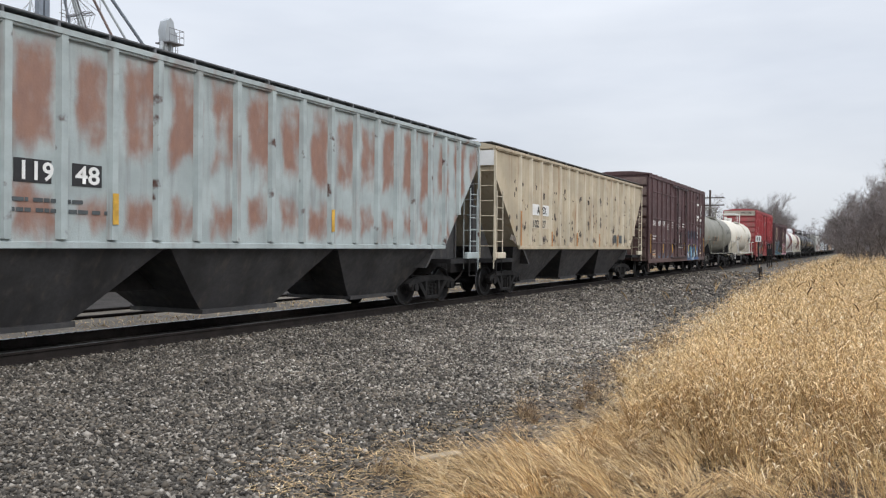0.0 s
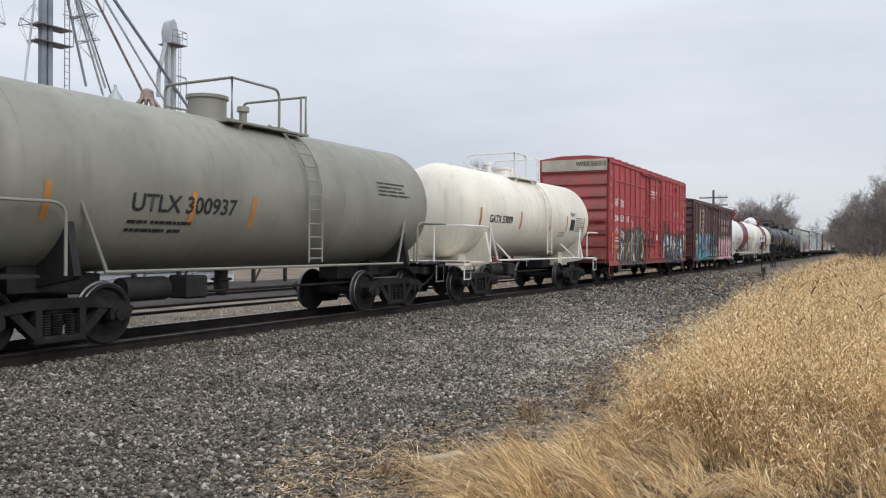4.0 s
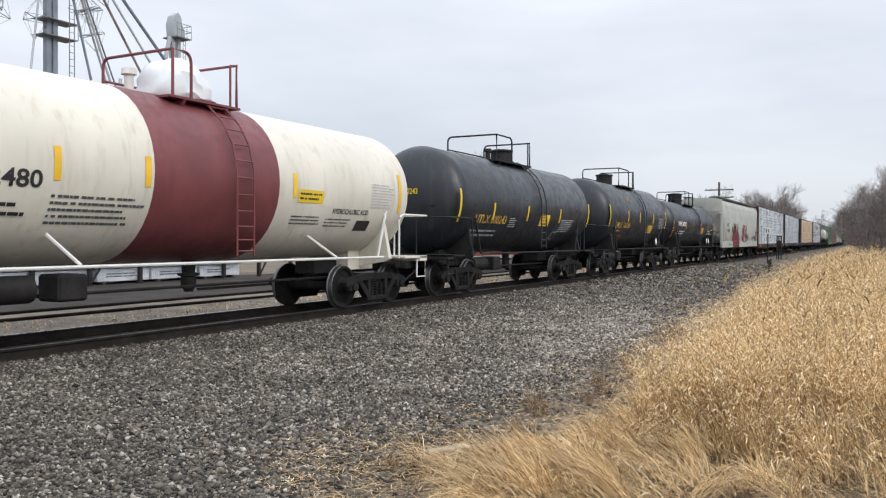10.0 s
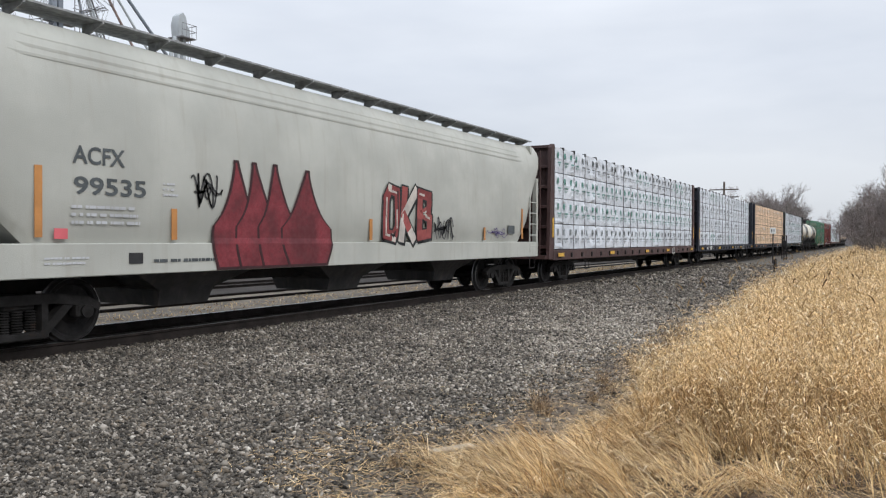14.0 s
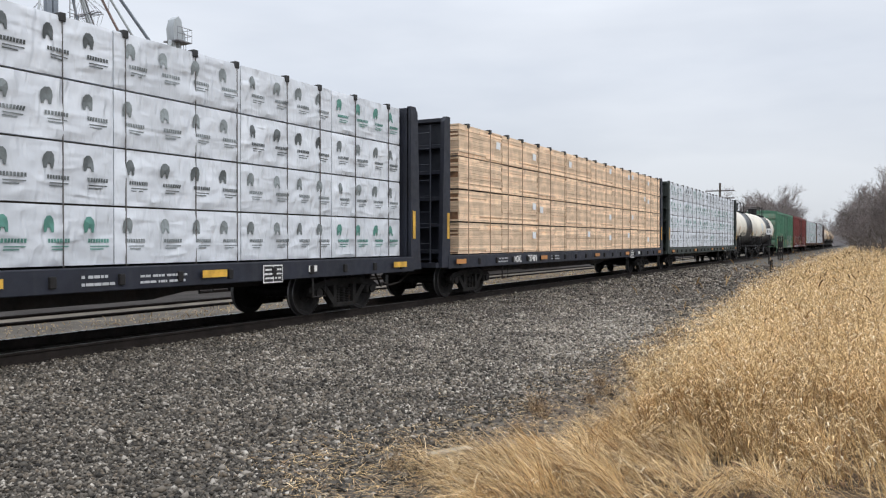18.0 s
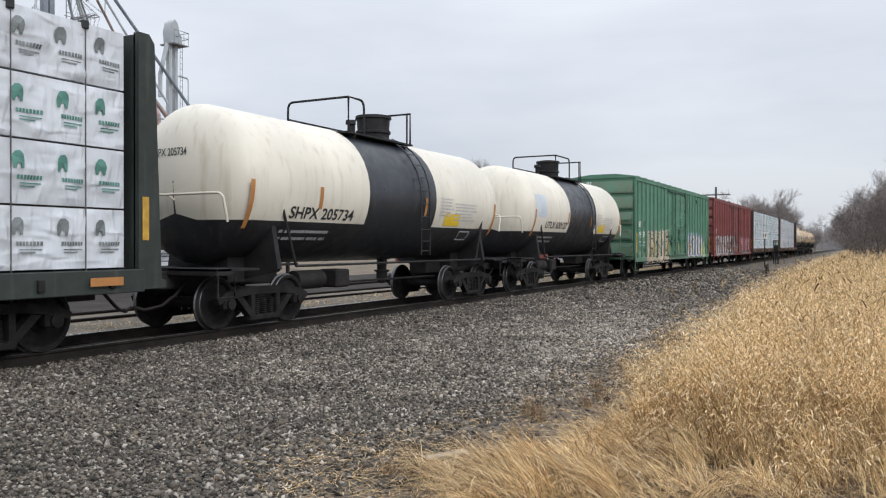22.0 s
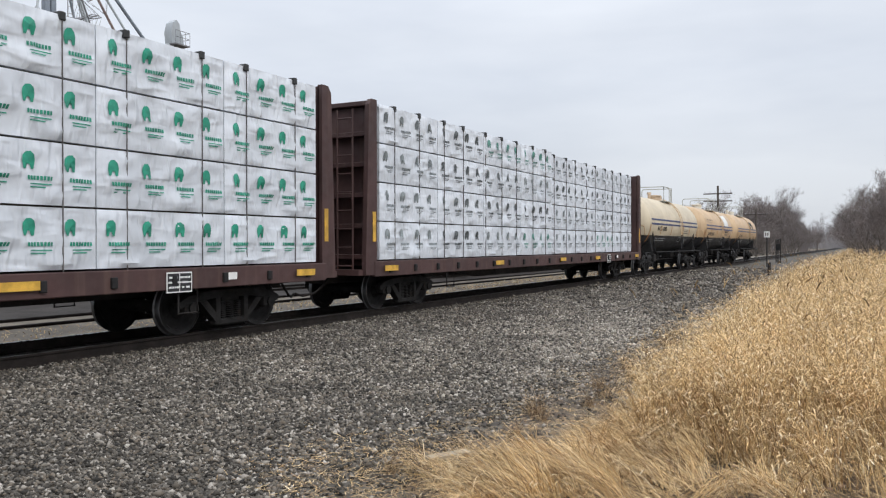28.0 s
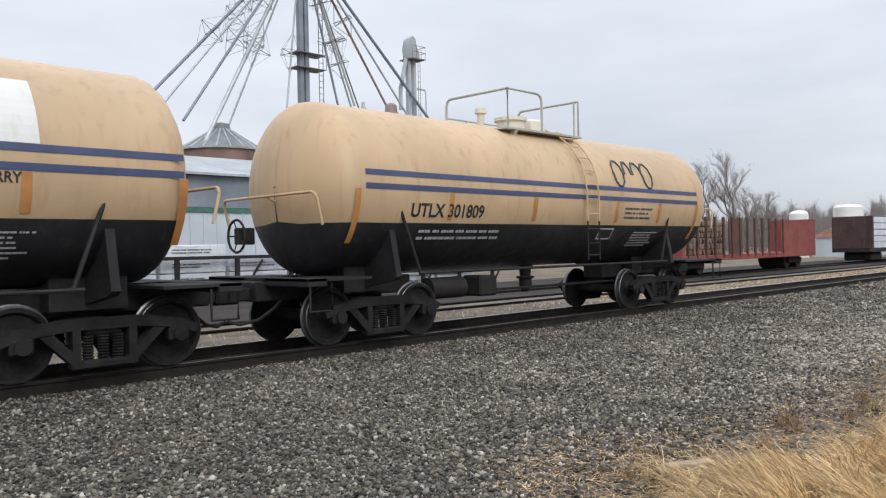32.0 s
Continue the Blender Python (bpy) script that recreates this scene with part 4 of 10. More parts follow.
def tank_car(name, x0, x1, label, r, zc, shell, low=None, low_z=None, band=None, band_mat=None, t=(0, 0), frame_mat=None, rails=None, tank_l=None, dome=None,
             dome_x=0.0, dome_kind="round", side_rail=True, rail=(-1.4, 0.0, 1.1), top_mat=None, ladder_mat=None):
    """A tank on a frame between two trucks; band: a painted belt from x to x; low: the paint below low_z."""
    c = car(name, x0, x1, label, "tank car")
    frame_mat, rails, dome = frame_mat or STEEL_BLACK, rails or STEEL_BLACK, dome or STEEL_BLACK
    half = (x1 - x0) / 2
    tl = tank_l or (half - 0.95)
    head = 0.62
    prof = []
    for i in range(9):
        a = math.pi / 2 * i / 8
        prof.append((-tl + head * (1 - math.cos(a)), max(0.02, r * math.sin(a))))
    xs_ = [-tl + head, tl - head]
    if band:
        xs_ = [-tl + head, band[0], band[1], tl - head]
    rings = prof[:-1] + [(x, r) for x in xs_] + [(-a, b) for a, b in prof[:-1][::-1]]
    n = 40
    up = 26
    s = Shape()
    for x, rr in rings:
        if low:  # the colours part at one height, on the heads too
            a0 = math.asin(max(-0.999, (low_z - zc) / rr))
            a1 = math.pi - a0
            angs = [a0 + (a1 - a0) * j / up for j in range(up)] + [a1 + (2 * math.pi + a0 - a1) * j / (n - up) for j in range(n - up)]
        else:
            angs = [2 * math.pi * j / n for j in range(n)]
        for a in angs:
            s.v.append((x, -rr * math.cos(a), zc + rr * math.sin(a)))
    m = len(rings)
    for i in range(m - 1):
        mid = (rings[i][0] + rings[i + 1][0]) / 2
        for j in range(n):
            k = 0
            if low and j >= up:
                k = 1
            if band and band[0] <= mid <= band[1]:
                k = 2
            s.f.append((i * n + j, i * n + (j + 1) % n, (i + 1) * n + (j + 1) % n, (i + 1) * n + j))
            s.k.append(k)
    part("tank", s, [shell, low or shell, band_mat or shell], c, smooth=40)
    # weld seams
    for x in [-tl + head, (-tl + head) * 0.35, (tl - head) * 0.35, tl - head]:
        k = 2 if band and band[0] < x < band[1] else 0
        if not low:
            part("weld_seam", Shape().lathe([(x - 0.012, r + 0.001), (x - 0.006, r + 0.005), (x + 0.006, r + 0.005), (x + 0.012, r + 0.001)], (0, 0, zc), "x", 40, caps=False), [shell, shell, band_mat or shell][k], c)
    # frame
    for e in (-1, 1):  # stub sills only
        part("stub_sill", Shape().box(*sorted((e * (half - 0.4), (t[0] if e < 0 else t[1]) - e * 1.3)), -0.28, 0.28, 0.7, 1.02, 0.02), STEEL_BLACK, c)
    for e in (-1, 1):
        bx = t[0] if e < 0 else t[1]
        b = Shape().box(bx - 0.5, bx + 0.5, -0.6, 0.6, 0.78, zc - r + 0.25)
        for q in (-1, 1):
            b.prism([(q * 0.5, 0.84), (q * 1.35, 0.98), (q * 1.42, 1.04), (q * 1.25, zc - r * 0.45), (q * 1.0, zc - r * 0.62), (q * 0.6, zc - r * 0.85)][::q], "x", bx - 0.06, bx + 0.06)
        part("bolster_saddle", b, frame_mat, c)
        for q in (-1, 1):
            xe = e * (half - 0.55)
            part("end_sill", Shape().box(*sorted((xe, xe - e * 0.35)), -1.45, 1.45, 0.95, 1.08, 0.01), frame_mat, c) if q < 0 else None
            part("platform", Shape().box(*sorted((xe, bx + e * 0.6)), *sorted((q * 0.3, q * 1.45)), 1.03, 1.07), frame_mat, c)
            stirrup(c, xe - e * 0.25, q * 1.42, 1.0, STEEL_BLACK if low else rails)
            # end hand rail that wraps the corner
            x_in = bx + e * 0.25
            pts = [(x_in, q * 1.5, 1.05)] + arc((x_in, q * 1.5, 1.85), (x_in, q * 1.5, 2.05), (x_in + e * 0.25, q * 1.5, 2.05)) + arc((xe - e * 0.2, q * 1.5, 2.05), (xe, q * 1.5, 2.05), (xe, q * 1.3, 2.05)) + [(xe, q * 0.5, 2.05)] + [(xe, q * 0.5, 1.05)]
            if not low:
                part("end_handrail", Shape().tube(pts, 0.024, 7), rails, c)
            elif q > 0:  # a bar across the tank's head
                xh, zh = e * (tl + 0.16), 2.38
                part("head_rail", Shape().tube([(xh - e * 0.12, -1.34, zh - 0.5)] + arc((xh - e * 0.03, -1.34, zh - 0.14), (xh, -1.34, zh), (xh, -1.2, zh)) + arc((xh, 1.2, zh), (xh, 1.34, zh), (xh - e * 0.03, 1.34, zh - 0.14)) + [(xh - e * 0.12, 1.34, zh - 0.5)], 0.024, 7), ladder_mat or shell, c)
                part("rail_bracket", Shape().tube([(xh, 0, zh), (e * (tl - 0.02), 0, zh - 0.08)], 0.02, 6), ladder_mat or shell, c)
            part("tank_strap", Shape().tube([(bx + e * 0.1, q * (r * 0.93), zc + 0.1 * r), (bx - e * 0.5, q * 1.4, 1.08)], 0.03, 6), STEEL_BLACK if low else rails, c)
    if side_rail:
        for q in (-1, 1):
            part("side_rail", Shape().tube([(t[0] + 0.4, q * 1.48, 1.08), (t[1] - 0.4, q * 1.48, 1.08)], 0.026, 7), STEEL_BLACK if low else rails, c)
    brake_wheel(c, -half + 0.6, 0.6, 1.75, frame_mat)
    part("brake_cylinder", Shape().tube([(t[0] + 1.4, -0.6, 0.75), (t[0] + 2.3, -0.6, 0.75)], 0.2, 12).box(t[0] + 2.6, t[0] + 3.1, -0.85, -0.35, 0.55, 0.95, 0.04).tube([(t[0] + 0.9, -0.3, 0.62), (t[1] - 0.9, -0.3, 0.62)], 0.03), STEEL_BLACK, c)
    part("bottom_outlet", Shape().lathe([(0.5, 0.08), (0.62, 0.14), (0.78, 0.14), (0.8, 0.2), (0.84, 0.2), (0.85, 0.12), (zc - r + 0.1, 0.14)], (dome_x + 0.4, 0, 0), "z", 14), STEEL_BLACK, c)
    if rails is WHITERAIL:  # slanting props from the tank to the side pipe
        for q in (-1, 1):
            for xa, xb in ((-3.2, -2.92), (2.55, 3.05)):
                part("prop", Shape().tube([(xa, q * 1.12, zc - r * 0.68), (xb, q * 1.48, 1.1)], 0.028, 6), rails, c)
    # top works
    zt = zc + r
    dx = dome_x
    if dome_kind == "round":
        part("manway_dome", Shape().lathe([(zt - 0.15, 0.4), (zt + 0.14, 0.4), (zt + 0.16, 0.44), (zt + 0.22, 0.44), (zt + 0.23, 0.4), (zt + 0.52, 0.42), (zt + 0.53, 0.46), (zt + 0.6, 0.45), (zt + 0.64, 0.2)], (dx, 0, 0), "z", 24), dome, c)
    elif dome_kind == "big":
        part("manway_dome", Shape().lathe([(zt - 0.15, 0.5), (zt + 0.2, 0.5), (zt + 0.3, 0.58), (zt + 0.74, 0.62), (zt + 0.75, 0.67), (zt + 0.82, 0.66), (zt + 0.86, 0.3)], (dx, 0, 0), "z", 28), dome, c)
    elif dome_kind == "bag":  # tied up in white sheeting
        bag = Shape().lathe([(zt - 0.15, 0.56), (zt + 0.02, 0.66), (zt + 0.14, 0.6), (zt + 0.26, 0.6), (zt + 0.4, 0.56), (zt + 0.54, 0.44), (zt + 0.64, 0.3), (zt + 0.7, 0.1)], (dx, 0, 0), "z", 28)
        bag.v = [(x + 0.13 * noise.noise(Vector((x * 3, y * 3, z * 4))), y + 0.13 * noise.noise(Vector((y * 3, z * 4, x * 3))), z + 0.1 * noise.noise(Vector((x * 4 + 7, y * 4, z * 2)))) for x, y, z in bag.v]
        part("wrapped_dome", bag, TAG, c, "manway dome tied up in crumpled white sheeting")
    elif dome_kind == "small":
        part("manway_dome", Shape().lathe([(zt - 0.15, 0.36), (zt + 0.34, 0.36), (zt + 0.36, 0.4), (zt + 0.42, 0.4), (zt + 0.46, 0.15)], (dx, 0, 0), "z", 20), dome, c)
    else:
        part("manway_dome", Shape().lathe([(zt - 0.15, 0.3), (zt + 0.18, 0.3), (zt + 0.2, 0.36), (zt + 0.27, 0.36), (zt + 0.3, 0.1)], (dx, 0, 0), "z", 20).box(dx + 0.5, dx + 1.0, -0.2, 0.2, zt - 0.1, zt + 0.3, 0.05), dome, c)
    part("safety_valve", Shape().lathe([(zt - 0.1, 0.08), (zt + 0.28, 0.08), (zt + 0.3, 0.13), (zt + 0.4, 0.12)], (dx - 0.85 if dx > -0.6 else dx + 1.1, 0.1, 0), "z", 12), dome, c)
    px0, ph, px1 = rail  # the platform's ends and the place where the near guard rail stops for the ladder
    top_mat = top_mat or rails
    p = Shape()
    for q in (-1, 1):
        p.box(px0 - 0.1, px1 + 0.05, *sorted((q * 0.42, q * 0.9)), zt - 0.15, zt - 0.11)
        for x in (px0 + 0.2, px1 - 0.3):
            p.prism([(q * 0.42, zt - 0.15), (q * 0.9, zt - 0.15), (q * 0.78, zt - 0.36)][::q], "x", x, x + 0.06)
    part("top_platform", p, top_mat, c)
    zr, zb_ = zt + 0.66, zt - 0.12
    pts = [(px0, -0.85, zb_), (px0, -0.85, zr)] + arc((ph - 0.18, -0.85, zr), (ph, -0.85, zr), (ph, -0.85, zr - 0.2)) + [(ph, -0.85, zb_)]
    part("top_handrail", Shape().tube(pts, 0.027, 7), top_mat, c)
    part("top_handrail", Shape().tube([(px0, -0.85, zr)] + arc((px0, 0.7, zr), (px0, 0.85, zr), (px0, 0.85, zr - 0.18)) + [(px0, 0.85, zb_)], 0.027, 7), top_mat, c)
    part("end_guard", Shape().tube([(px1, -0.85, zb_), (px1, -0.85, zr)] + arc((px1, 0.7, zr), (px1, 0.85, zr), (px1, 0.85, zr - 0.18)) + [(px1, 0.85, zb_)], 0.027, 7).tube([(px1 - 0.16, -0.85, zb_), (px1 - 0.16, -0.85, zr - 0.02), (px1, -0.85, zr)], 0.024, 6), top_mat, c)
    for x in (px0 + 0.6, px1 - 0.5):
        part("rail_post", Shape().tube([(x, 0.85, zb_), (x, 0.85, zr * 0.5 + zb_ * 0.5)], 0.022, 6), top_mat, c)
    part("low_guard", Shape().tube([(px0, 0.85, zr * 0.5 + zb_ * 0.5), (px1, 0.85, zr * 0.5 + zb_ * 0.5)], 0.022, 6), top_mat, c)
    for q in (-1, 1):
        spans = [(1.25, -1.05, ladder_mat or band_mat or shell)]
        if low:  # the lower rungs are black like the tank there
            a_low = math.asin((low_z - zc) / r) + 0.08
            spans = [(1.25, a_low, ladder_mat or band_mat or shell), (a_low, -1.05, STEEL_BLACK)]
        for a0, a1, m_ in spans:
            s = Shape()

            def at(a):
                return ((r + 0.09) * math.cos(a) if a > -0.1 else r + 0.09), zc + (r + 0.09) * math.sin(a)

            for x in (px1 - 0.72, px1 - 0.3):
                s.tube([(x, q * at(a0 + (a1 - a0) * i / 8)[0], at(a0 + (a1 - a0) * i / 8)[1]) for i in range(9)], 0.02, 6)
            n_r = max(2, round((a0 - a1) * 5))
            for i in range(n_r):
                y_, z_ = at(a0 + (a1 - a0) * (i + 0.5) / n_r)
                s.tube([(px1 - 0.72, q * y_, z_), (px1 - 0.3, q * y_, z_)], 0.015, 5)
            part("side_ladder", s, m_, c)
    running_gear(c, 2 * half, t[0], t[1], half)
    return c


def reflectors(c, xs_, r, zc, z0, z1, material, w=0.11):
    for x in xs_:
        patch(c, x - w / 2, x + w / 2, z0, z1, 0, material, "reflector_strip", zc, r)


# lumber packs
WRAP = mat("white_lumber_wrap", (0.6, 0.63, 0.675), 0.5, var=0.1, scale=1.3, bump=0, obrand=0.06)


def fold_relief(m, strength, distance):
    """Slanting creases of slack sheeting."""
    n, l = m.node_tree.nodes, m.node_tree.links
    tc, ob = n.new("ShaderNodeTexCoord"), n.new("ShaderNodeObjectInfo")
    total = None
    for turn, stretch, sc in ((0.6, (2.8, 1.0, 0.8), 2.3), (-0.8, (2.6, 1.0, 0.7), 3.4), (0.15, (0.7, 1.0, 2.4), 2.2)):
        mp = n.new("ShaderNodeMapping")
        mp.inputs["Rotation"].default_value = (0, turn, 0)
        mp.inputs["Scale"].default_value = stretch
        l.new(tc.outputs["Object"], mp.inputs["Vector"])
        t = n.new("ShaderNodeTexNoise")
        t.noise_dimensions, t.noise_type = "4D", "RIDGED_MULTIFRACTAL"
        t.inputs["Scale"].default_value, t.inputs["Detail"].default_value, t.inputs["Distortion"].default_value = sc, 2.5, 0.6
        l.new(mp.outputs[0], t.inputs["Vector"])
        w = n.new("ShaderNodeMath")
        w.operation = "MULTIPLY"
        w.inputs[1].default_value = 20 + turn
        l.new(ob.outputs["Random"], w.inputs[0])
        l.new(w.outputs[0], t.inputs["W"])
        if total is None:
            total = t.outputs["Fac"]
        else:
            a = n.new("ShaderNodeMath")
            a.operation = "ADD"
            l.new(total, a.inputs[0])
            l.new(t.outputs["Fac"], a.inputs[1])
            total = a.outputs[0]
    bp = n.new("ShaderNodeBump")
    bp.inputs["Strength"].default_value, bp.inputs["Distance"].default_value = strength, distance
    l.new(total, bp.inputs["Height"])
    l.new(bp.outputs[0], n["Principled BSDF"].inputs["Normal"])


fold_relief(WRAP, 1.0, 0.04)
WOOD = mat("fresh_lumber", (0.76, 0.565, 0.395), 0.75, var=0.16, scale=4, bump=0.2, bscale=50, island=0.2)
WOOD_D = mat("lumber_gaps", (0.22, 0.12, 0.065), 0.8, var=0.4, scale=6, bump=0)
# near-black: shade of the gaps between tiers is put into the boards' colour
SPACER = mat("dark_spacer_boards", (0.05, 0.038, 0.03), 0.85, var=0.3, scale=4, bump=0)
PRINT_K = mat("faded_grey_print", (0.16, 0.18, 0.185), 0.6, var=0.35, scale=3, bump=0, obrand=0.5)
LOGO_G = mat("bright_green_print", (0.02, 0.26, 0.17), 0.6, var=0.3, scale=5, bump=0)
MARK_G = mat("green_print", (0.09, 0.24, 0.2), 0.6, var=0.2, scale=5, bump=0)
MARK_K = mat("grey_print", (0.07, 0.08, 0.085), 0.6, var=0.2, scale=5, bump=0)
STRAP = mat("strap_dark", (0.11, 0.1, 0.095), 0.6, var=0.2, bump=0)
STRAP_B = mat("strap_tan", (0.3, 0.2, 0.13), 0.6, var=0.2, bump=0)
CORNER = mat("corner_guard", (0.02, 0.02, 0.02), 0.6, var=0.2, bump=0)


def sheet(x, z, length, h, seed):
    """How far the slack sheet stands off its pack."""
    e = min(x, length - x, z, h - z)
    p = Vector((x + seed * 3.1, z, seed))
    d = 0.03 * noise.noise(p * 1.7) + 0.022 * noise.noise(Vector((p.x * 2.2 + p.y * 2.6, p.y * 1.1 - p.x * 0.9, seed)))
    d += 0.1 * max(0, 0.25 - abs(noise.noise(Vector((p.x * 1.3 + p.y * 2.0, p.y * 2.4 - p.x * 1.5, seed + 5)))))
    d += 0.11 * max(0, 0.2 - abs(noise.noise(Vector((p.x * 1.8 - p.y * 2.4, p.y * 1.8 + p.x * 1.1, seed + 9)))))
    return d * max(0, min(1, e * 30))


def wrapped_pack(length, seed, h):
    """A sheet-wrapped pack of lumber, its wrap puckered."""
    rnd, s = random.Random(seed), Shape()
    nx, nz = 34, 12
    w_ = nz + 1
    for i in range(nx + 1):
        for j in range(nz + 1):
            u, v = i / nx, j / nz
            s.v.append(((u - 0.5) * length, -1.36 - sheet(u * length, v * h, length, h, seed), v * h))
    for i in range(nx):
        for j in range(nz):
            a = i * w_ + j
            s.f.append((a, a + w_, a + w_ + 1, a + 1))
    rim = [i * w_ for i in range(nx + 1)] + [nx * w_ + j for j in range(1, nz + 1)] + [i * w_ + nz for i in range(nx - 1, -1, -1)] + [j for j in range(nz - 1, 0, -1)]
    o = len(s.v)
    s.v += [(s.v[k][0], 0.0, s.v[k][2]) for k in rim]
    m = len(rim)
    for k in range(m):
        s.f.append((rim[k], o + k, o + (k + 1) % m, rim[(k + 1) % m]))
    s.k = [0] * len(s.f)
    return s.mesh("lumber_pack", WRAP, 42)


def print_marks(length, n, material, h, seed, fold):
    """A tree-like printed mark with bars beneath, repeated along a pack."""
    rnd, s = random.Random(seed), Shape()
    y = -1.415
    for i in range(n):
        x = -length / 2 + length * (i + 0.32 + 0.1 * rnd.random()) / n
        z = h * 0.55
        k_ = 0.72
        pts = [(-0.10, 0), (-0.05, 0), (-0.035, 0.09), (0.035, 0.09), (0.05, 0), (0.10, 0), (0.12, 0.16), (0.10, 0.26), (0.04, 0.32), (-0.05, 0.31), (-0.11, 0.24), (-0.125, 0.14)]
        s.add([(x, y, z + 0.17 * k_)] + [(x + a * k_, y, z + b * k_) for a, b in pts], [(0, 1 + k, 1 + (k + 1) % 12) for k in range(12)])
        zt = z - 0.14
        for k in range(8):
            a = x - 0.02 + k * 0.045
            s.add([(a, y, zt), (a + 0.033, y, zt), (a + 0.033, y, zt + 0.055), (a, y, zt + 0.055)], [(0, 1, 2, 3)])
        for k, w in ((0.06, 0.32), (0.1, 0.24)):
            s.add([(x + 0.02, y, zt - k), (x + w, y, zt - k), (x + w, y, zt - k + 0.016), (x + 0.02, y, zt - k + 0.016)], [(0, 1, 2, 3)])
    s.v = [(a, -1.376 - sheet(a + length / 2, c_, length, h, fold), c_) for a, b, c_ in s.v]
    return s.mesh("printed_mark", material, 0)


def board_pack(length, seed, h):
    """An unwrapped pack: courses of boards, each a board of its own."""
    rnd, s = random.Random(seed), Shape()
    rows = 17
    dz = h / rows
    # the core's dark brown puts shade into the gaps between the boards
    s.box(-length / 2 + 0.02, length / 2 - 0.02, -1.32, 0, 0.02, h - 0.01, k=1)
    for i in range(rows):
        x = -length / 2 + 0.03 * rnd.random()
        while x < length / 2 - 0.4:
            w = min(length / 2 - x, length * rnd.choice((1.0, 1.0, 0.6, 0.45)))
            if length / 2 - x - w < 0.5:
                w = length / 2 - x - 0.03 * rnd.random()
            y = -1.352 - 0.02 * rnd.random() ** 2 + (0.025 if rnd.random() < 0.05 else 0)
            s.box(x, x + w - 0.012, y, -1.0, i * dz + 0.001, (i + 1) * dz - 0.0015 - 0.012 * rnd.random() ** 5)
            x += w
    return s.mesh("lumber_pack", [WOOD, WOOD_D], 0)


TIER = 0.867
PACKS = {}


def pack_mesh(kind, length, v):
    key = (kind, round(length, 2), v)
    if key not in PACKS:
        if kind.endswith("_plain"):  # the side away from the eye
            PACKS[key] = Shape().box(-length / 2, length / 2, -1.36, 0, 0, TIER - 0.03, 0.01).mesh("lumber_pack", WRAP if kind[0] == "w" else WOOD)
        else:
            PACKS[key] = wrapped_pack(length, v * 7 + 3, TIER - 0.03) if kind == "wrap" else board_pack(length, v * 5 + 1, TIER - 0.04)
    return PACKS[key]


WINCH = {}


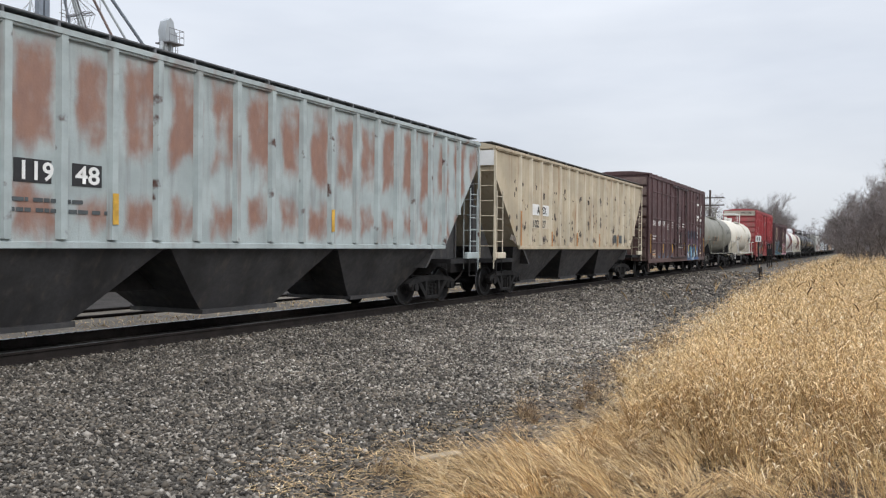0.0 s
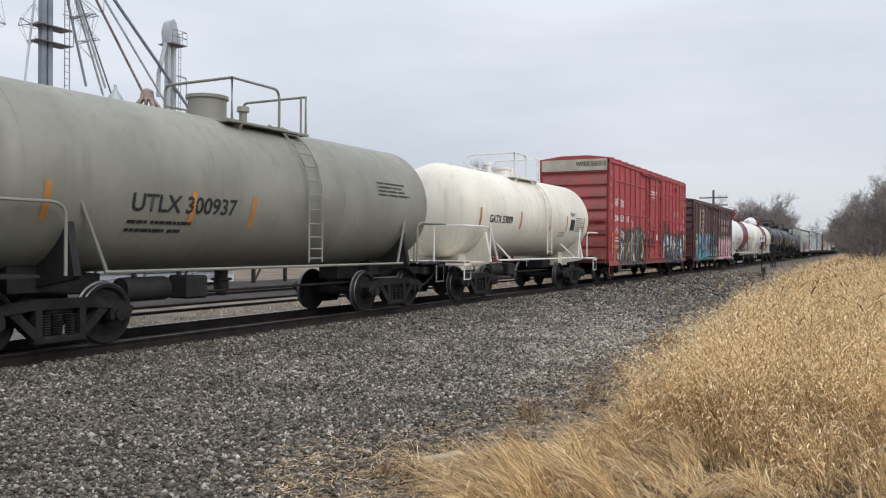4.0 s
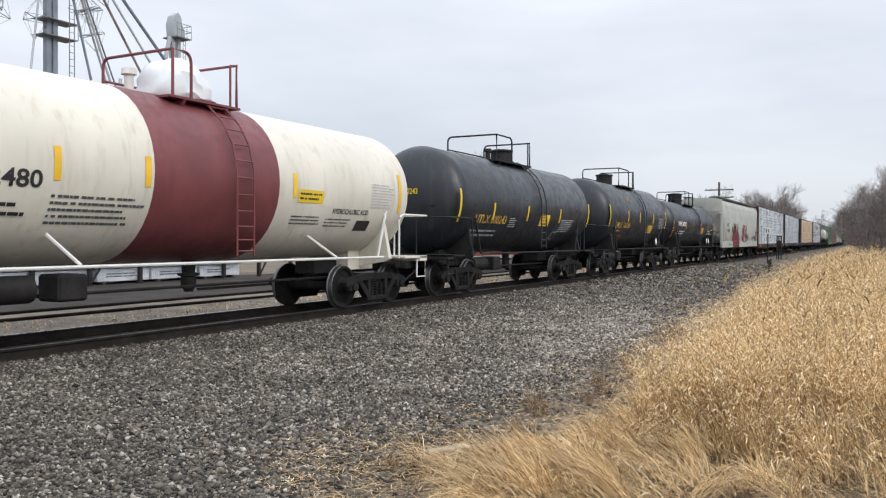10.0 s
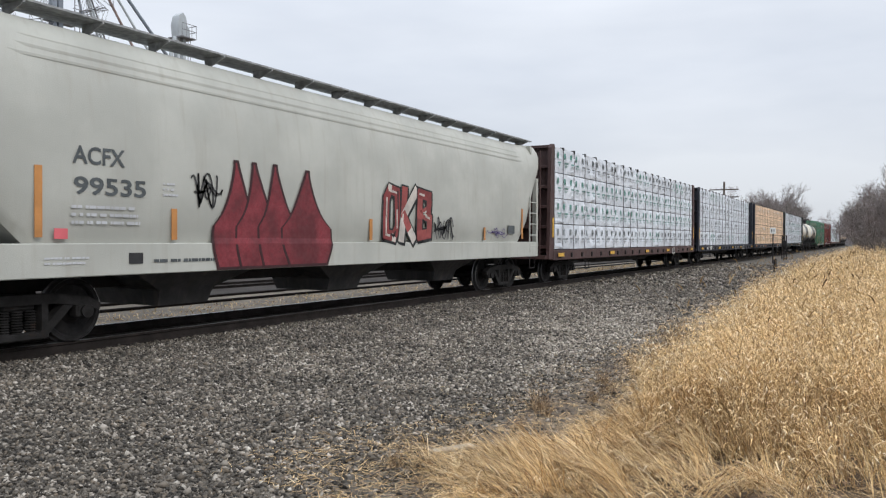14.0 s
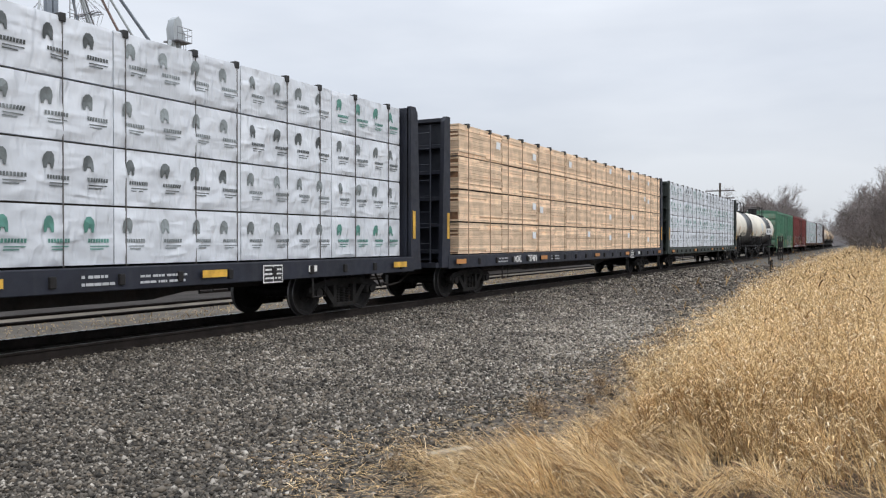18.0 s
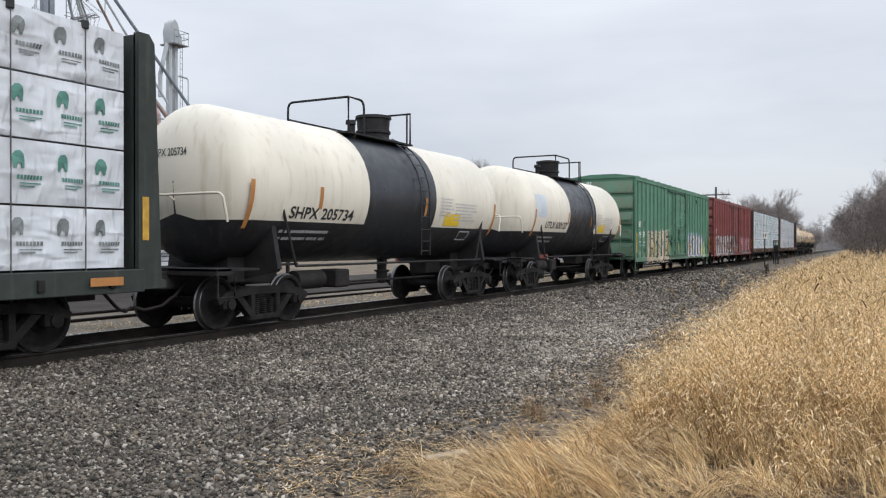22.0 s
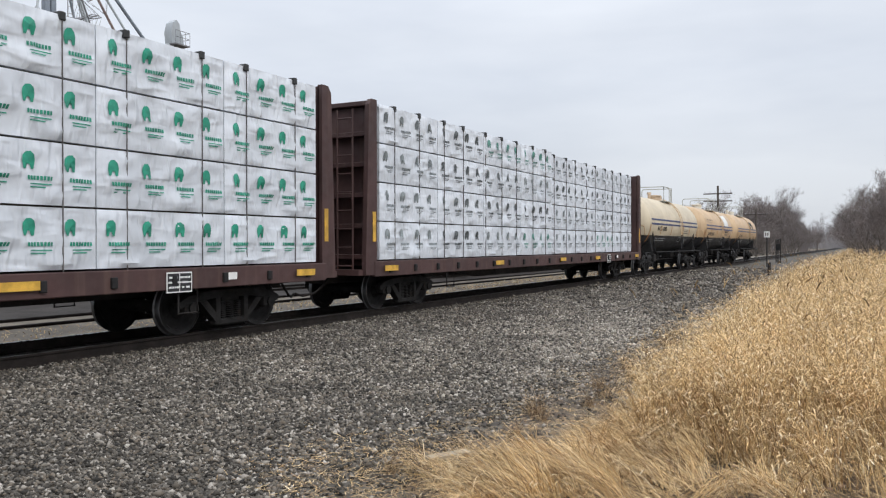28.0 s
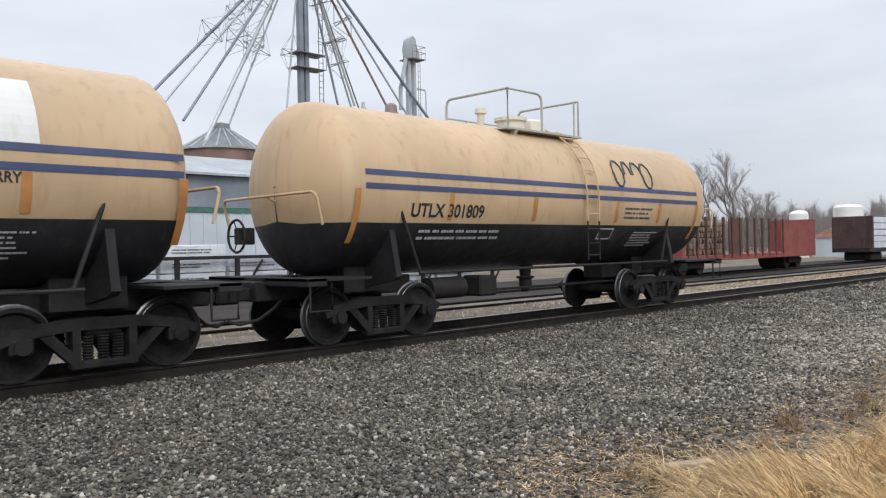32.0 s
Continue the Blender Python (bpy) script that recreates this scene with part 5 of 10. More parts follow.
def centre_beam(name, x0, x1, hl, steel, label, loads, mark, seed, deck_z=1.12, top=4.62):
    """A centre-beam flat car: two bulkheads, a spine, and packs strapped on both sides. loads: (kind, start, end, packs, step back)."""
    c = car(name, x0, x1, label, "flat car")
    rnd = random.Random(seed)
    part("deck", Shape().box(-hl, hl, -1.5, 1.5, deck_z - 0.1, deck_z - 0.01), steel, c)
    for q in (-1, 1):
        part("side_sill", Shape().box(-hl, hl, *sorted((q * 1.42, q * 1.55)), deck_z - 0.34, deck_z, 0.012), steel, c)
        wm = WINCH.setdefault((q, deck_z), Shape().box(-0.05, 0.05, *sorted((q * 1.54, q * 1.6)), deck_z - 0.26, deck_z - 0.1, 0.01).mesh("strap_winch", STEEL_BLACK))
        for i in range(20):
            part("strap_winch", wm, None, c).location.x = -hl + 0.6 + (2 * hl - 1.2) * i / 19
        part("lower_truss", Shape().prism([(-6.5, deck_z - 0.3), (6.5, deck_z - 0.3), (4.2, 0.52), (-4.2, 0.52)], "y", *sorted((q * 0.5, q * 0.56))), STEEL_BLACK, c)
        for x in (-hl + 3.6, hl - 3.6):
            stirrup(c, x, q * 1.5, deck_z - 0.3, STEEL_BLACK)
    part("centre_sill", Shape().box(-hl - 0.15, hl + 0.15, -0.25, 0.25, 0.6, 1.0), STEEL_BLACK, c)
    part("spine", Shape().box(-hl + 0.1, hl - 0.1, -0.06, 0.06, deck_z, top - 0.1).box(-hl, hl, -0.14, 0.14, top - 0.12, top), steel, c)
    for e in (-1, 1):
        xa = e * hl
        b = part("bulkhead", Shape().box(*sorted((xa - e * 0.03, xa - e * 0.1)), -1.45, 1.45, deck_z - 0.1, top), steel, c)
        for q in (-1, 1):
            part("bulkhead_post", Shape().prism([(xa - e * 0.1, deck_z - 0.3), (xa + e * 0.34, deck_z - 0.3), (xa + e * 0.2, top - 0.1), (xa + e * 0.1, top + 0.03), (xa - e * 0.1, top + 0.03)][::e], "y", *sorted((q * 1.42, q * 1.53))), steel, b)
        for i in range(6):
            z = deck_z + 0.1 + (top - deck_z - 0.15) * i / 5
            dpt = 0.3 - 0.18 * i / 5
            part("bulkhead_rib", Shape().box(*sorted((xa - e * 0.04, xa + e * dpt)), -1.43, 1.43, z - 0.05, z + 0.05, 0.01), steel, b)
        ladder(c, xa + e * 0.36, xa + e * 0.36, -1.2, -0.8, deck_z - 0.3, top - 0.2, 9, steel)
        part("end_sill", Shape().box(*sorted((xa, xa + e * 0.5)), -1.45, 1.45, deck_z - 0.3, deck_z - 0.18), steel, c)
    brake_wheel(c, -hl - 0.55, 0.5, deck_z + 0.9, steel)
    for kind, a, b, n, back in loads:
        w = (b - a) / n
        for q in (-1, 1):
            for tier in range(4):
                for i in range(n):
                    v = rnd.randrange(4)
                    o = part("lumber_pack", pack_mesh(kind if q < 0 else kind + "_plain", w - 0.02, v if q < 0 else 0), None, c)
                    o.location = (a + w * (i + 0.5), q * 0.13, deck_z + 0.03 + tier * TIER)
                    if q > 0:
                        o.rotation_euler.z = math.pi
                    if kind == "board":
                        tagged(o, kind="stuff")
                    if back:
                        o.scale.y = 1 - back
                    if q < 0 and kind == "wrap":
                        mm = mark if tier % 3 or mark is LOGO_G else (PRINT_K if rnd.random() < 0.8 else MARK_G)
                        key = ("mark", round(w, 2), v, mm.name)
                        if key not in PACKS:
                            PACKS[key] = print_marks(w - 0.02, max(1, round(w / 0.66)), mm, TIER - 0.03, v % 2, v * 7 + 3)
                        tagged(part("printed_mark", PACKS[key], None, o), kind="stuff")
                    if q < 0 and kind == "board" and rnd.random() < 0.55:
                        x_ = (w / 2 - 0.32) * (1 if rnd.random() < 0.75 else -1)
                        z_ = 0.4 + 0.2 * rnd.random()
                        part("paper_tag", Shape().add([(x_ - 0.14, -1.385, z_ - 0.1), (x_ + 0.13, -1.385, z_ - 0.11), (x_ + 0.15, -1.385, z_ + 0.09), (x_ - 0.13, -1.385, z_ + 0.11)], [(0, 1, 2, 3)]), TAG, o)
        # straps over the load
        m = max(2, round((b - a) / 1.23))
        yf = -1.505 + back * 1.36
        zt = deck_z + 0.02 + 4 * TIER
        strap_me = Shape().box(-0.0045, 0.0045, yf - 0.02, yf, deck_z, zt).box(-0.012, 0.012, yf, -0.1, zt, zt + 0.012).mesh("load_strap", STRAP if kind == "wrap" else STRAP_B, 0)
        guard_me = Shape().box(-0.05, 0.05, yf - 0.03, yf + 0.12, zt - 0.1, zt + 0.02, 0.01).mesh("corner_guard", CORNER)
        for i in range(m):
            x = a + (b - a) * (i + 0.5 + 0.2 * (rnd.random() - 0.5)) / m
            for me_ in (strap_me, guard_me):
                part(me_.name.split(".")[0], me_, None, c).location.x = x
        spacer_me = Shape().box(a, b, yf + 0.09, -0.3, 0, 0.032).mesh("spacer_board", SPACER)
        for tier in range(1, 4):
            part("spacer_board", spacer_me, None, c).location.z = deck_z + tier * TIER - 0.002
    running_gear(c, 2 * hl, -hl + 2.15, hl - 2.15, (x1 - x0) / 2)
    return c


# ---------------------------------------------------------------- paints
def worn_panels(name, base, rust, pitch, x_first, dark):
    """Old hopper paint whose panels between the posts have rusted through."""
    m = mat(name, base, 0.7, var=0.14, scale=1.5, bump=0.25, bscale=30, streak=dark, streak_amt=0.35)
    n, l = m.node_tree.nodes, m.node_tree.links
    b = n["Principled BSDF"]
    old = b.inputs["Base Color"].links[0].from_socket
    tc = n.new("ShaderNodeTexCoord")
    sep = n.new("ShaderNodeSeparateXYZ")
    l.new(tc.outputs["Object"], sep.inputs[0])

    def op(kind, a, c):
        x = n.new("ShaderNodeMath")
        x.operation = kind
        for i, v in enumerate((a, c)):
            if isinstance(v, (int, float)):
                x.inputs[i].default_value = v
            else:
                l.new(v, x.inputs[i])
        return x.outputs[0]

    u = op("FRACT", op("DIVIDE", op("SUBTRACT", sep.outputs["X"], x_first), pitch), 0)
    across = op("ABSOLUTE", op("SUBTRACT", u, 0.5), 0)  # 0 in the middle of a panel
    up = op("ABSOLUTE", op("SUBTRACT", sep.outputs["Z"], 3.45), 0)
    cell = op("FLOOR", op("DIVIDE", op("SUBTRACT", sep.outputs["X"], x_first), pitch), 0)
    t = n.new("ShaderNodeTexNoise")
    t.inputs["Scale"].default_value, t.inputs["Detail"].default_value = 1.6, 8
    mp = n.new("ShaderNodeMapping")
    mp.inputs["Scale"].default_value = (1.6, 1.6, 0.9)
    l.new(tc.outputs["Object"], mp.inputs[0])
    l.new(mp.outputs[0], t.inputs["Vector"])
    wn_ = n.new("ShaderNodeTexWhiteNoise")
    wn_.noise_dimensions = "1D"
    l.new(cell, wn_.inputs["W"])
    up2 = op("ABSOLUTE", op("SUBTRACT", sep.outputs["Z"], 1.95), 0)
    high = op("SUBTRACT", 0.85, up)
    low = op("SUBTRACT", 0.4, up2)
    v = op("MULTIPLY", op("MINIMUM", op("MAXIMUM", high, low), 0.35), 1.1)
    v = op("MINIMUM", v, op("MULTIPLY", op("SUBTRACT", 0.40, across), 2.2))
    v = op("ADD", v, op("MULTIPLY", op("SUBTRACT", t.outputs["Fac"], 0.47), 1.3))
    v = op("ADD", v, op("MULTIPLY", wn_.outputs["Value"], 0.2))
    r = n.new("ShaderNodeMapRange")
    r.interpolation_type = "SMOOTHSTEP"
    r.inputs[1].default_value, r.inputs[2].default_value, r.inputs[4].default_value = 0.12, 0.62, 0.9
    l.new(v, r.inputs[0])
    t2 = n.new("ShaderNodeTexNoise")
    t2.inputs["Scale"].default_value, t2.inputs["Detail"].default_value = 5, 6
    l.new(mp.outputs[0], t2.inputs["Vector"])
    rc = n.new("ShaderNodeMix")
    rc.data_type = "RGBA"
    rc.inputs["A"].default_value, rc.inputs["B"].default_value = (*rust, 1), (rust[0] * 0.55, rust[1] * 0.5, rust[2] * 0.6, 1)
    l.new(t2.outputs["Fac"], rc.inputs["Factor"])
    x = n.new("ShaderNodeMix")
    x.data_type = "RGBA"
    l.new(r.outputs[0], x.inputs["Factor"])
    l.new(old, x.inputs["A"])
    l.new(rc.outputs["Result"], x.inputs["B"])
    l.new(x.outputs["Result"], b.inputs["Base Color"])
    return m


CREAM = mat("cream_lettering", (0.62, 0.52, 0.38), 0.6, var=0.1, bump=0)
TEAL = worn_panels("pale_teal_rusted", (0.37, 0.42, 0.42), (0.33, 0.165, 0.105), 0.89, -7.99, (0.1, 0.06, 0.05))
TEAL_P = mat("pale_teal_posts", (0.37, 0.42, 0.42), 0.7, var=0.15, streak=(0.2, 0.11, 0.08), streak_amt=0.5, rust=(0.085, 0.04, 0.03), rust_at=0.6, rust_scale=2.6)
TAN_P = mat("cream_posts", (0.56, 0.5, 0.39), 0.7, var=0.14, scale=1.2, streak=(0.3, 0.15, 0.07), streak_amt=0.8)
TAN_H = mat("cream_hopper_paint", (0.46, 0.39, 0.28), 0.7, var=0.14, scale=1.2, streak=(0.26, 0.17, 0.1), streak_amt=0.6, rust=(0.4, 0.31, 0.2), rust_at=0.6, rust_scale=1.3)
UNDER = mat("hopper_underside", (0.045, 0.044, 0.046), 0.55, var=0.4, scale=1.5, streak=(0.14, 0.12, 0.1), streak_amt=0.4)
BROWN = mat("brown_boxcar_paint", (0.075, 0.036, 0.037), 0.6, var=0.2, scale=0.8, streak=(0.14, 0.085, 0.075), streak_amt=0.35, dust=(0.14, 0.10, 0.08))
RED = mat("red_boxcar_paint", (0.34, 0.047, 0.052), 0.55, var=0.14, scale=0.7, streak=(0.26, 0.05, 0.05), streak_amt=0.5, dust=(0.2, 0.1, 0.08))
DKBROWN = mat("dark_brown_boxcar_paint", (0.085, 0.042, 0.045), 0.65, var=0.25, scale=0.8, streak=(0.11, 0.07, 0.06), streak_amt=0.4, rust=(0.10, 0.05, 0.03), rust_at=0.68, rust_scale=2)
GREEN = mat("green_boxcar_paint", (0.075, 0.195, 0.125), 0.55, var=0.15, scale=0.7, streak=(0.11, 0.22, 0.16), streak_amt=0.5, dust=(0.14, 0.16, 0.11))
OXIDE = mat("oxide_red_boxcar_paint", (0.185, 0.045, 0.042), 0.6, var=0.16, scale=0.8, streak=(0.12, 0.04, 0.04), streak_amt=0.5)
GREYTANK = mat("grey_tank_paint", (0.225, 0.22, 0.185), 0.55, var=0.14, scale=0.8, streak=(0.13, 0.12, 0.1), streak_amt=0.4)
WHITETANK = mat("white_tank_paint", (0.72, 0.72, 0.70), 0.42, var=0.06, scale=0.7, streak=(0.5, 0.42, 0.32), streak_amt=0.35)
CREAMTANK = mat("cream_white_tank_paint", (0.70, 0.66, 0.57), 0.45, var=0.08, scale=0.7, streak=(0.42, 0.33, 0.22), streak_amt=0.4)
BLACKTANK = mat("black_tank_paint", (0.0165, 0.02, 0.027), 0.36, var=0.3, scale=0.7, streak=(0.07, 0.065, 0.06), streak_amt=0.35)
MAROON = mat("maroon_band", (0.175, 0.045, 0.048), 0.45, var=0.16, scale=1.2, streak=(0.09, 0.03, 0.03), streak_amt=0.4)
BEIGE = mat("beige_tank_paint", (0.53, 0.375, 0.225), 0.5, var=0.1, scale=0.7, streak=(0.36, 0.22, 0.12), streak_amt=0.5)
BEIGE2 = mat("pale_beige_tank_paint", (0.55, 0.47, 0.34), 0.5, var=0.1, scale=0.7, streak=(0.4, 0.3, 0.2), streak_amt=0.5)
SLURRY = mat("black_lower_tank", (0.02, 0.0205, 0.024), 0.42, var=0.35, scale=1.0, streak=(0.09, 0.08, 0.07), streak_amt=0.4)
PALEGREY = mat("pale_hopper_paint", (0.41, 0.415, 0.38), 0.6, var=0.1, scale=0.8, streak=(0.33, 0.31, 0.27), streak_amt=0.45)
NAVY = mat("navy_blue_steel", (0.012, 0.0145, 0.025), 0.6, var=0.3, scale=1, streak=(0.035, 0.036, 0.042), streak_amt=0.4)
MAROONST = mat("maroon_brown_steel", (0.06, 0.029, 0.027), 0.65, var=0.25, scale=1, streak=(0.13, 0.08, 0.06), streak_amt=0.4)
DKGREEN = mat("dark_green_steel", (0.024, 0.032, 0.028), 0.65, var=0.25, scale=1, streak=(0.09, 0.1, 0.09), streak_amt=0.4)
WHITERAIL = mat("white_painted_bars", (0.7, 0.69, 0.66), 0.5, var=0.1, streak=(0.4, 0.3, 0.22), streak_amt=0.4)
TANRAIL = mat("tan_painted_bars", (0.55, 0.42, 0.3), 0.5, var=0.12)
BLUE = mat("blue_stripe", (0.05, 0.066, 0.15), 0.5, var=0.15, bump=0)
SIGNR = mat("pink_red_tag", (0.6, 0.12, 0.14), 0.6, var=0.1, bump=0)
SIGNO = mat("orange_yellow_strip", (0.72, 0.34, 0.04), 0.5, var=0.1, bump=0)
SIGNY = mat("yellow_placard", (0.75, 0.52, 0.03), 0.5, var=0.06, bump=0)

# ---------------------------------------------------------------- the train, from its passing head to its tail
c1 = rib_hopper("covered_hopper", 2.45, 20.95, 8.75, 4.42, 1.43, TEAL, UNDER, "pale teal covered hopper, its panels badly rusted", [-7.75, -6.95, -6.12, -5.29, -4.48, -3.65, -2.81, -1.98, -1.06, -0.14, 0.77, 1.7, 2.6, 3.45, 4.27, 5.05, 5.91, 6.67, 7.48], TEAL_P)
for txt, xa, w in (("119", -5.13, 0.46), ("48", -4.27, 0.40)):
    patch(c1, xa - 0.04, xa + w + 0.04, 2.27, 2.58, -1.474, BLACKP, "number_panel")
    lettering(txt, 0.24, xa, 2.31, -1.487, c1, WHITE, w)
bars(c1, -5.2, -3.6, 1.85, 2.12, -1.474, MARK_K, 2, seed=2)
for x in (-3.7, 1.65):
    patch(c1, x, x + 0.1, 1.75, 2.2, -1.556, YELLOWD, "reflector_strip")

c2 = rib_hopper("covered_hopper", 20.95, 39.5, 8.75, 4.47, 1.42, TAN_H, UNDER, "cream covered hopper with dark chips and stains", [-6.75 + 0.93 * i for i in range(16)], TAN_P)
part("stencil_panel", Shape().box(-8.775, -8.765, -1.5, -0.95, 3.86, 4.3), WHITE, c2)
lettering("AEX", 0.11, 1.02, 4.12, -8.79, c2, MARK_K, 0.3, face="end")
lettering("10227", 0.11, 1.02, 3.94, -8.79, c2, MARK_K, 0.42, face="end")
for xa, xb in ((-5.72, -4.98), (-4.82, -4.08)):
    patch(c2, xa, xb, 2.52, 2.88, -1.474, WHITE, "stencil_panel")
    patch(c2, xa, xb, 2.08, 2.4, -1.474, TAN_P, "stencil_panel")
lettering("A", 0.24, -5.2, 2.58, -1.485, c2, BLACKP)
lettering("EX", 0.24, -4.72, 2.58, -1.485, c2, BLACKP, 0.36)
lettering("102", 0.24, -5.62, 2.12, -1.485, c2, BLACKP, 0.5)
lettering("27", 0.24, -4.76, 2.12, -1.485, c2, BLACKP, 0.36)
CHIPS = [mat("rust_chip_brown", (0.045, 0.032, 0.026), 0.85, var=0.4, scale=9), mat("rust_chip_grey", (0.2, 0.17, 0.14), 0.85, var=0.5, scale=9)]
chips, rc = Shape(), random.Random(77)
for i in range(16):  # paint flaked off in spots that crowd towards the foot of each panel
    xa = -6.75 + 0.93 * (i - 1) + 0.14
    for k in range(7):
        cx_, cz_, big = xa + 0.65 * rc.random(), 1.65 + 1.9 * rc.random() ** 1.7, rc.random() ** 2
        for j in range(rc.randrange(1, 5)):
            r_ = (0.022 + 0.05 * big) * rc.uniform(0.6, 1.3)
            px, pz = min(xa + 0.62, max(xa + 0.03, cx_ + rc.gauss(0, 0.07))), max(1.66, cz_ + rc.gauss(0, 0.12))
            blot(chips, px, pz, r_, r_ * rc.uniform(1.0, 2.0), -1.4715 - 0.0002 * (k * 5 + j), 1 if rc.random() < 0.25 else 0, rc.choice((2, 4, 5)), 0.16, rc.random() * 6, 14)
    if i % 3 == 0:
        blot(chips, xa + 0.3, 1.75, 0.2, 0.1, -1.4708, 1, 4, 0.35, i, 14)
    blot(chips, xa - 0.1 + rc.random() * 0.2 - 0.1, 1.8 + 1.2 * rc.random(), 0.03, 0.04, -1.5492, 0, 3, 0.2, i, 9) if 0 < i else None
tagged(part("rust_chipping", chips, CHIPS, c2, "brown spots of bare rusted steel"), kind="stuff")
for xa in (3.99, 4.83):
    patch(c2, xa, xa + 0.47, 1.65, 2.0, -1.478, MARK_K, "painted_block")
bars(c2, 5.7, 6.3, 1.68, 1.82, -1.474, MARK_K, 3, seed=201)
patch(c2, 6.42, 6.85, 1.66, 1.8, -1.474, CREAM, "stencil_panel")
part("lower_seam", Shape().box(-6.7, 6.7, -1.478, -1.46, 1.6, 1.625), TAN_H, c2)
for xx in (-6.8, -3.98, -1.25, 1.6, 4.3):
    patch(c2, xx, xx + 0.1, 1.5, 2.0 if xx > -6 else 2.6, -1.556, ORANGE, "reflector_strip")

c3 = box_car("boxcar", 39.45, 56.67, 7.84, 5.2, BROWN, "dark brown high boxcar with spray-painted lower side", [-7.01, -5.86, -4.78, -3.73, -2.65, 2.04, 2.96, 3.92, 4.89, 5.97, 7.01], (1.72, 2.98, 4.35), (-1.4, 1.66), "plug", 8)
for txt, xa, w in (("CNA", -6.92, 0.74), ("409", -5.59, 0.6), ("319", -4.57, 0.59)):
    lettering(txt, 0.27, xa, 2.62, -1.5, c3, WHITE, w)
for xx, za, zb_ in ((-7.5, 1.2, 2.15), (-4.68, 1.2, 1.66), (-2.34, 1.2, 1.66), (1.0, 1.32, 1.78), (2.18, 1.22, 1.66), (4.57, 1.22, 1.68), (7.37, 1.23, 2.17)):
    patch(c3, xx, xx + 0.1, za, zb_, -1.568, YELLOWD, "reflector_strip")
bars(c3, -6.96, -5.95, 1.86, 2.15, -1.5, WHITE, 2, seed=4)
bars(c3, -6.85, -6.15, 1.24, 1.36, -1.5, CREAM, 2, seed=3)
for za, zb_ in ((1.06, 1.08), (1.16, 1.18)):
    patch(c3, -6.97, -6.13, za, zb_, -1.5, CREAM, "painted_stripe")
patch(c3, -6.93, -6.17, 1.09, 1.15, -1.5, ORANGE, "painted_stripe")
patch(c3, 6.16, 7.0, 1.09, 1.17, -1.5, CREAM, "painted_stripe")
bars(c3, -6.5, -6.0, 0.95, 1.04, -1.5, CREAM, 2, seed=8)
patch(c3, -3.37, -3.08, 2.46, 2.76, -1.5, WHITE, "stencil_frame")
patch(c3, -3.35, -3.1, 2.48, 2.74, -1.506, BROWN, "stencil_field")
bars(c3, -3.32, -3.13, 2.54, 2.68, -1.51, WHITE, 2, seed=9)
bars(c3, -2.2, -1.85, 2.55, 2.95, -1.5, WHITE, 3, seed=10)
for xa, xb, za, zb_, n_, sd in ((-0.75, 0.0, 2.95, 3.25, 5, 5), (-1.2, -0.1, 2.5, 2.85, 4, 6), (-0.4, 0.1, 1.75, 2.25, 6, 7), (0.3, 1.1, 2.65, 2.95, 2, 11), (-0.5, 0.6, 1.45, 1.62, 2, 12)):
    bars(c3, xa, xb, za, zb_, -1.54, WHITE, n_, seed=sd)
patch(c3, -0.25, 0.0, 1.82, 2.05, -1.54, WHITE, "paper_notice")
MURAL = [mat(n_, c_, 0.7, var=v_, scale=3, bump=0) for n_, c_, v_ in (("night_blue_spray", (0.02, 0.024, 0.04), 0.3), ("dusk_purple_spray", (0.12, 0.075, 0.105), 0.35), ("pale_blue_spray", (0.2, 0.34, 0.48), 0.35), ("deep_blue_spray", (0.06, 0.13, 0.27), 0.4), ("white_spray", (0.5, 0.55, 0.57), 0.2), ("black_spray", (0.012, 0.013, 0.016), 0.2), ("moon_yellow_spray", (0.62, 0.55, 0.12), 0.1), ("teal_spray", (0.1, 0.28, 0.3), 0.3))]
mu, rm_ = Shape(), random.Random(12)
MY = -1.5


def wall_quad(xa, xb, za, zb_, off, k):
    mu.add([(xa, MY - off, za), (xb, MY - off, za), (xb, MY - off, zb_), (xa, MY - off, zb_)], [(0, 1, 2, 3)], k)


wall_quad(2.0, 5.65, 1.85, 2.52, 0.003, 0)
wall_quad(2.0, 5.65, 1.5, 1.85, 0.003, 1)
wall_quad(2.0, 5.65, 0.74, 1.5, 0.003, 3)
for i in range(26):  # dusk glow, mist and ground
    blot(mu, 2.1 + 3.45 * rm_.random(), 1.72 + 0.24 * rm_.random(), 0.25 + 0.2 * rm_.random(), 0.08 + 0.08 * rm_.random(), MY - 0.0035 - 0.0001 * (i % 7), 1, 3, 0.2, i)
    blot(mu, 2.15 + 3.3 * rm_.random(), 0.82 + 0.35 * rm_.random(), 0.12 + 0.3 * rm_.random(), 0.04 + 0.08 * rm_.random(), MY - 0.0045 - 0.0001 * (i % 7), (2, 2, 4, 7, 3)[i % 5], 3, 0.3, i)
for i in range(7):  # a skyline of small houses
    xa, w_, h_ = 2.1 + i * 0.5, 0.34 + 0.12 * rm_.random(), 0.1 + 0.35 * rm_.random()
    wall_quad(xa - 0.02, min(5.66, xa + w_ + 0.02), 1.2, 1.33 + h_, 0.006, 5)
    wall_quad(xa, min(5.64, xa + w_), 1.2, 1.3 + h_, 0.0065, (3, 7, 2)[i % 3])
    for j in range(3):
        for k in range(2):
            wall_quad(xa + 0.05 + 0.12 * k, xa + 0.11 + 0.12 * k, 1.3 + 0.16 * j, 1.39 + 0.16 * j, 0.007, 5 if (i + j) % 3 else 6)
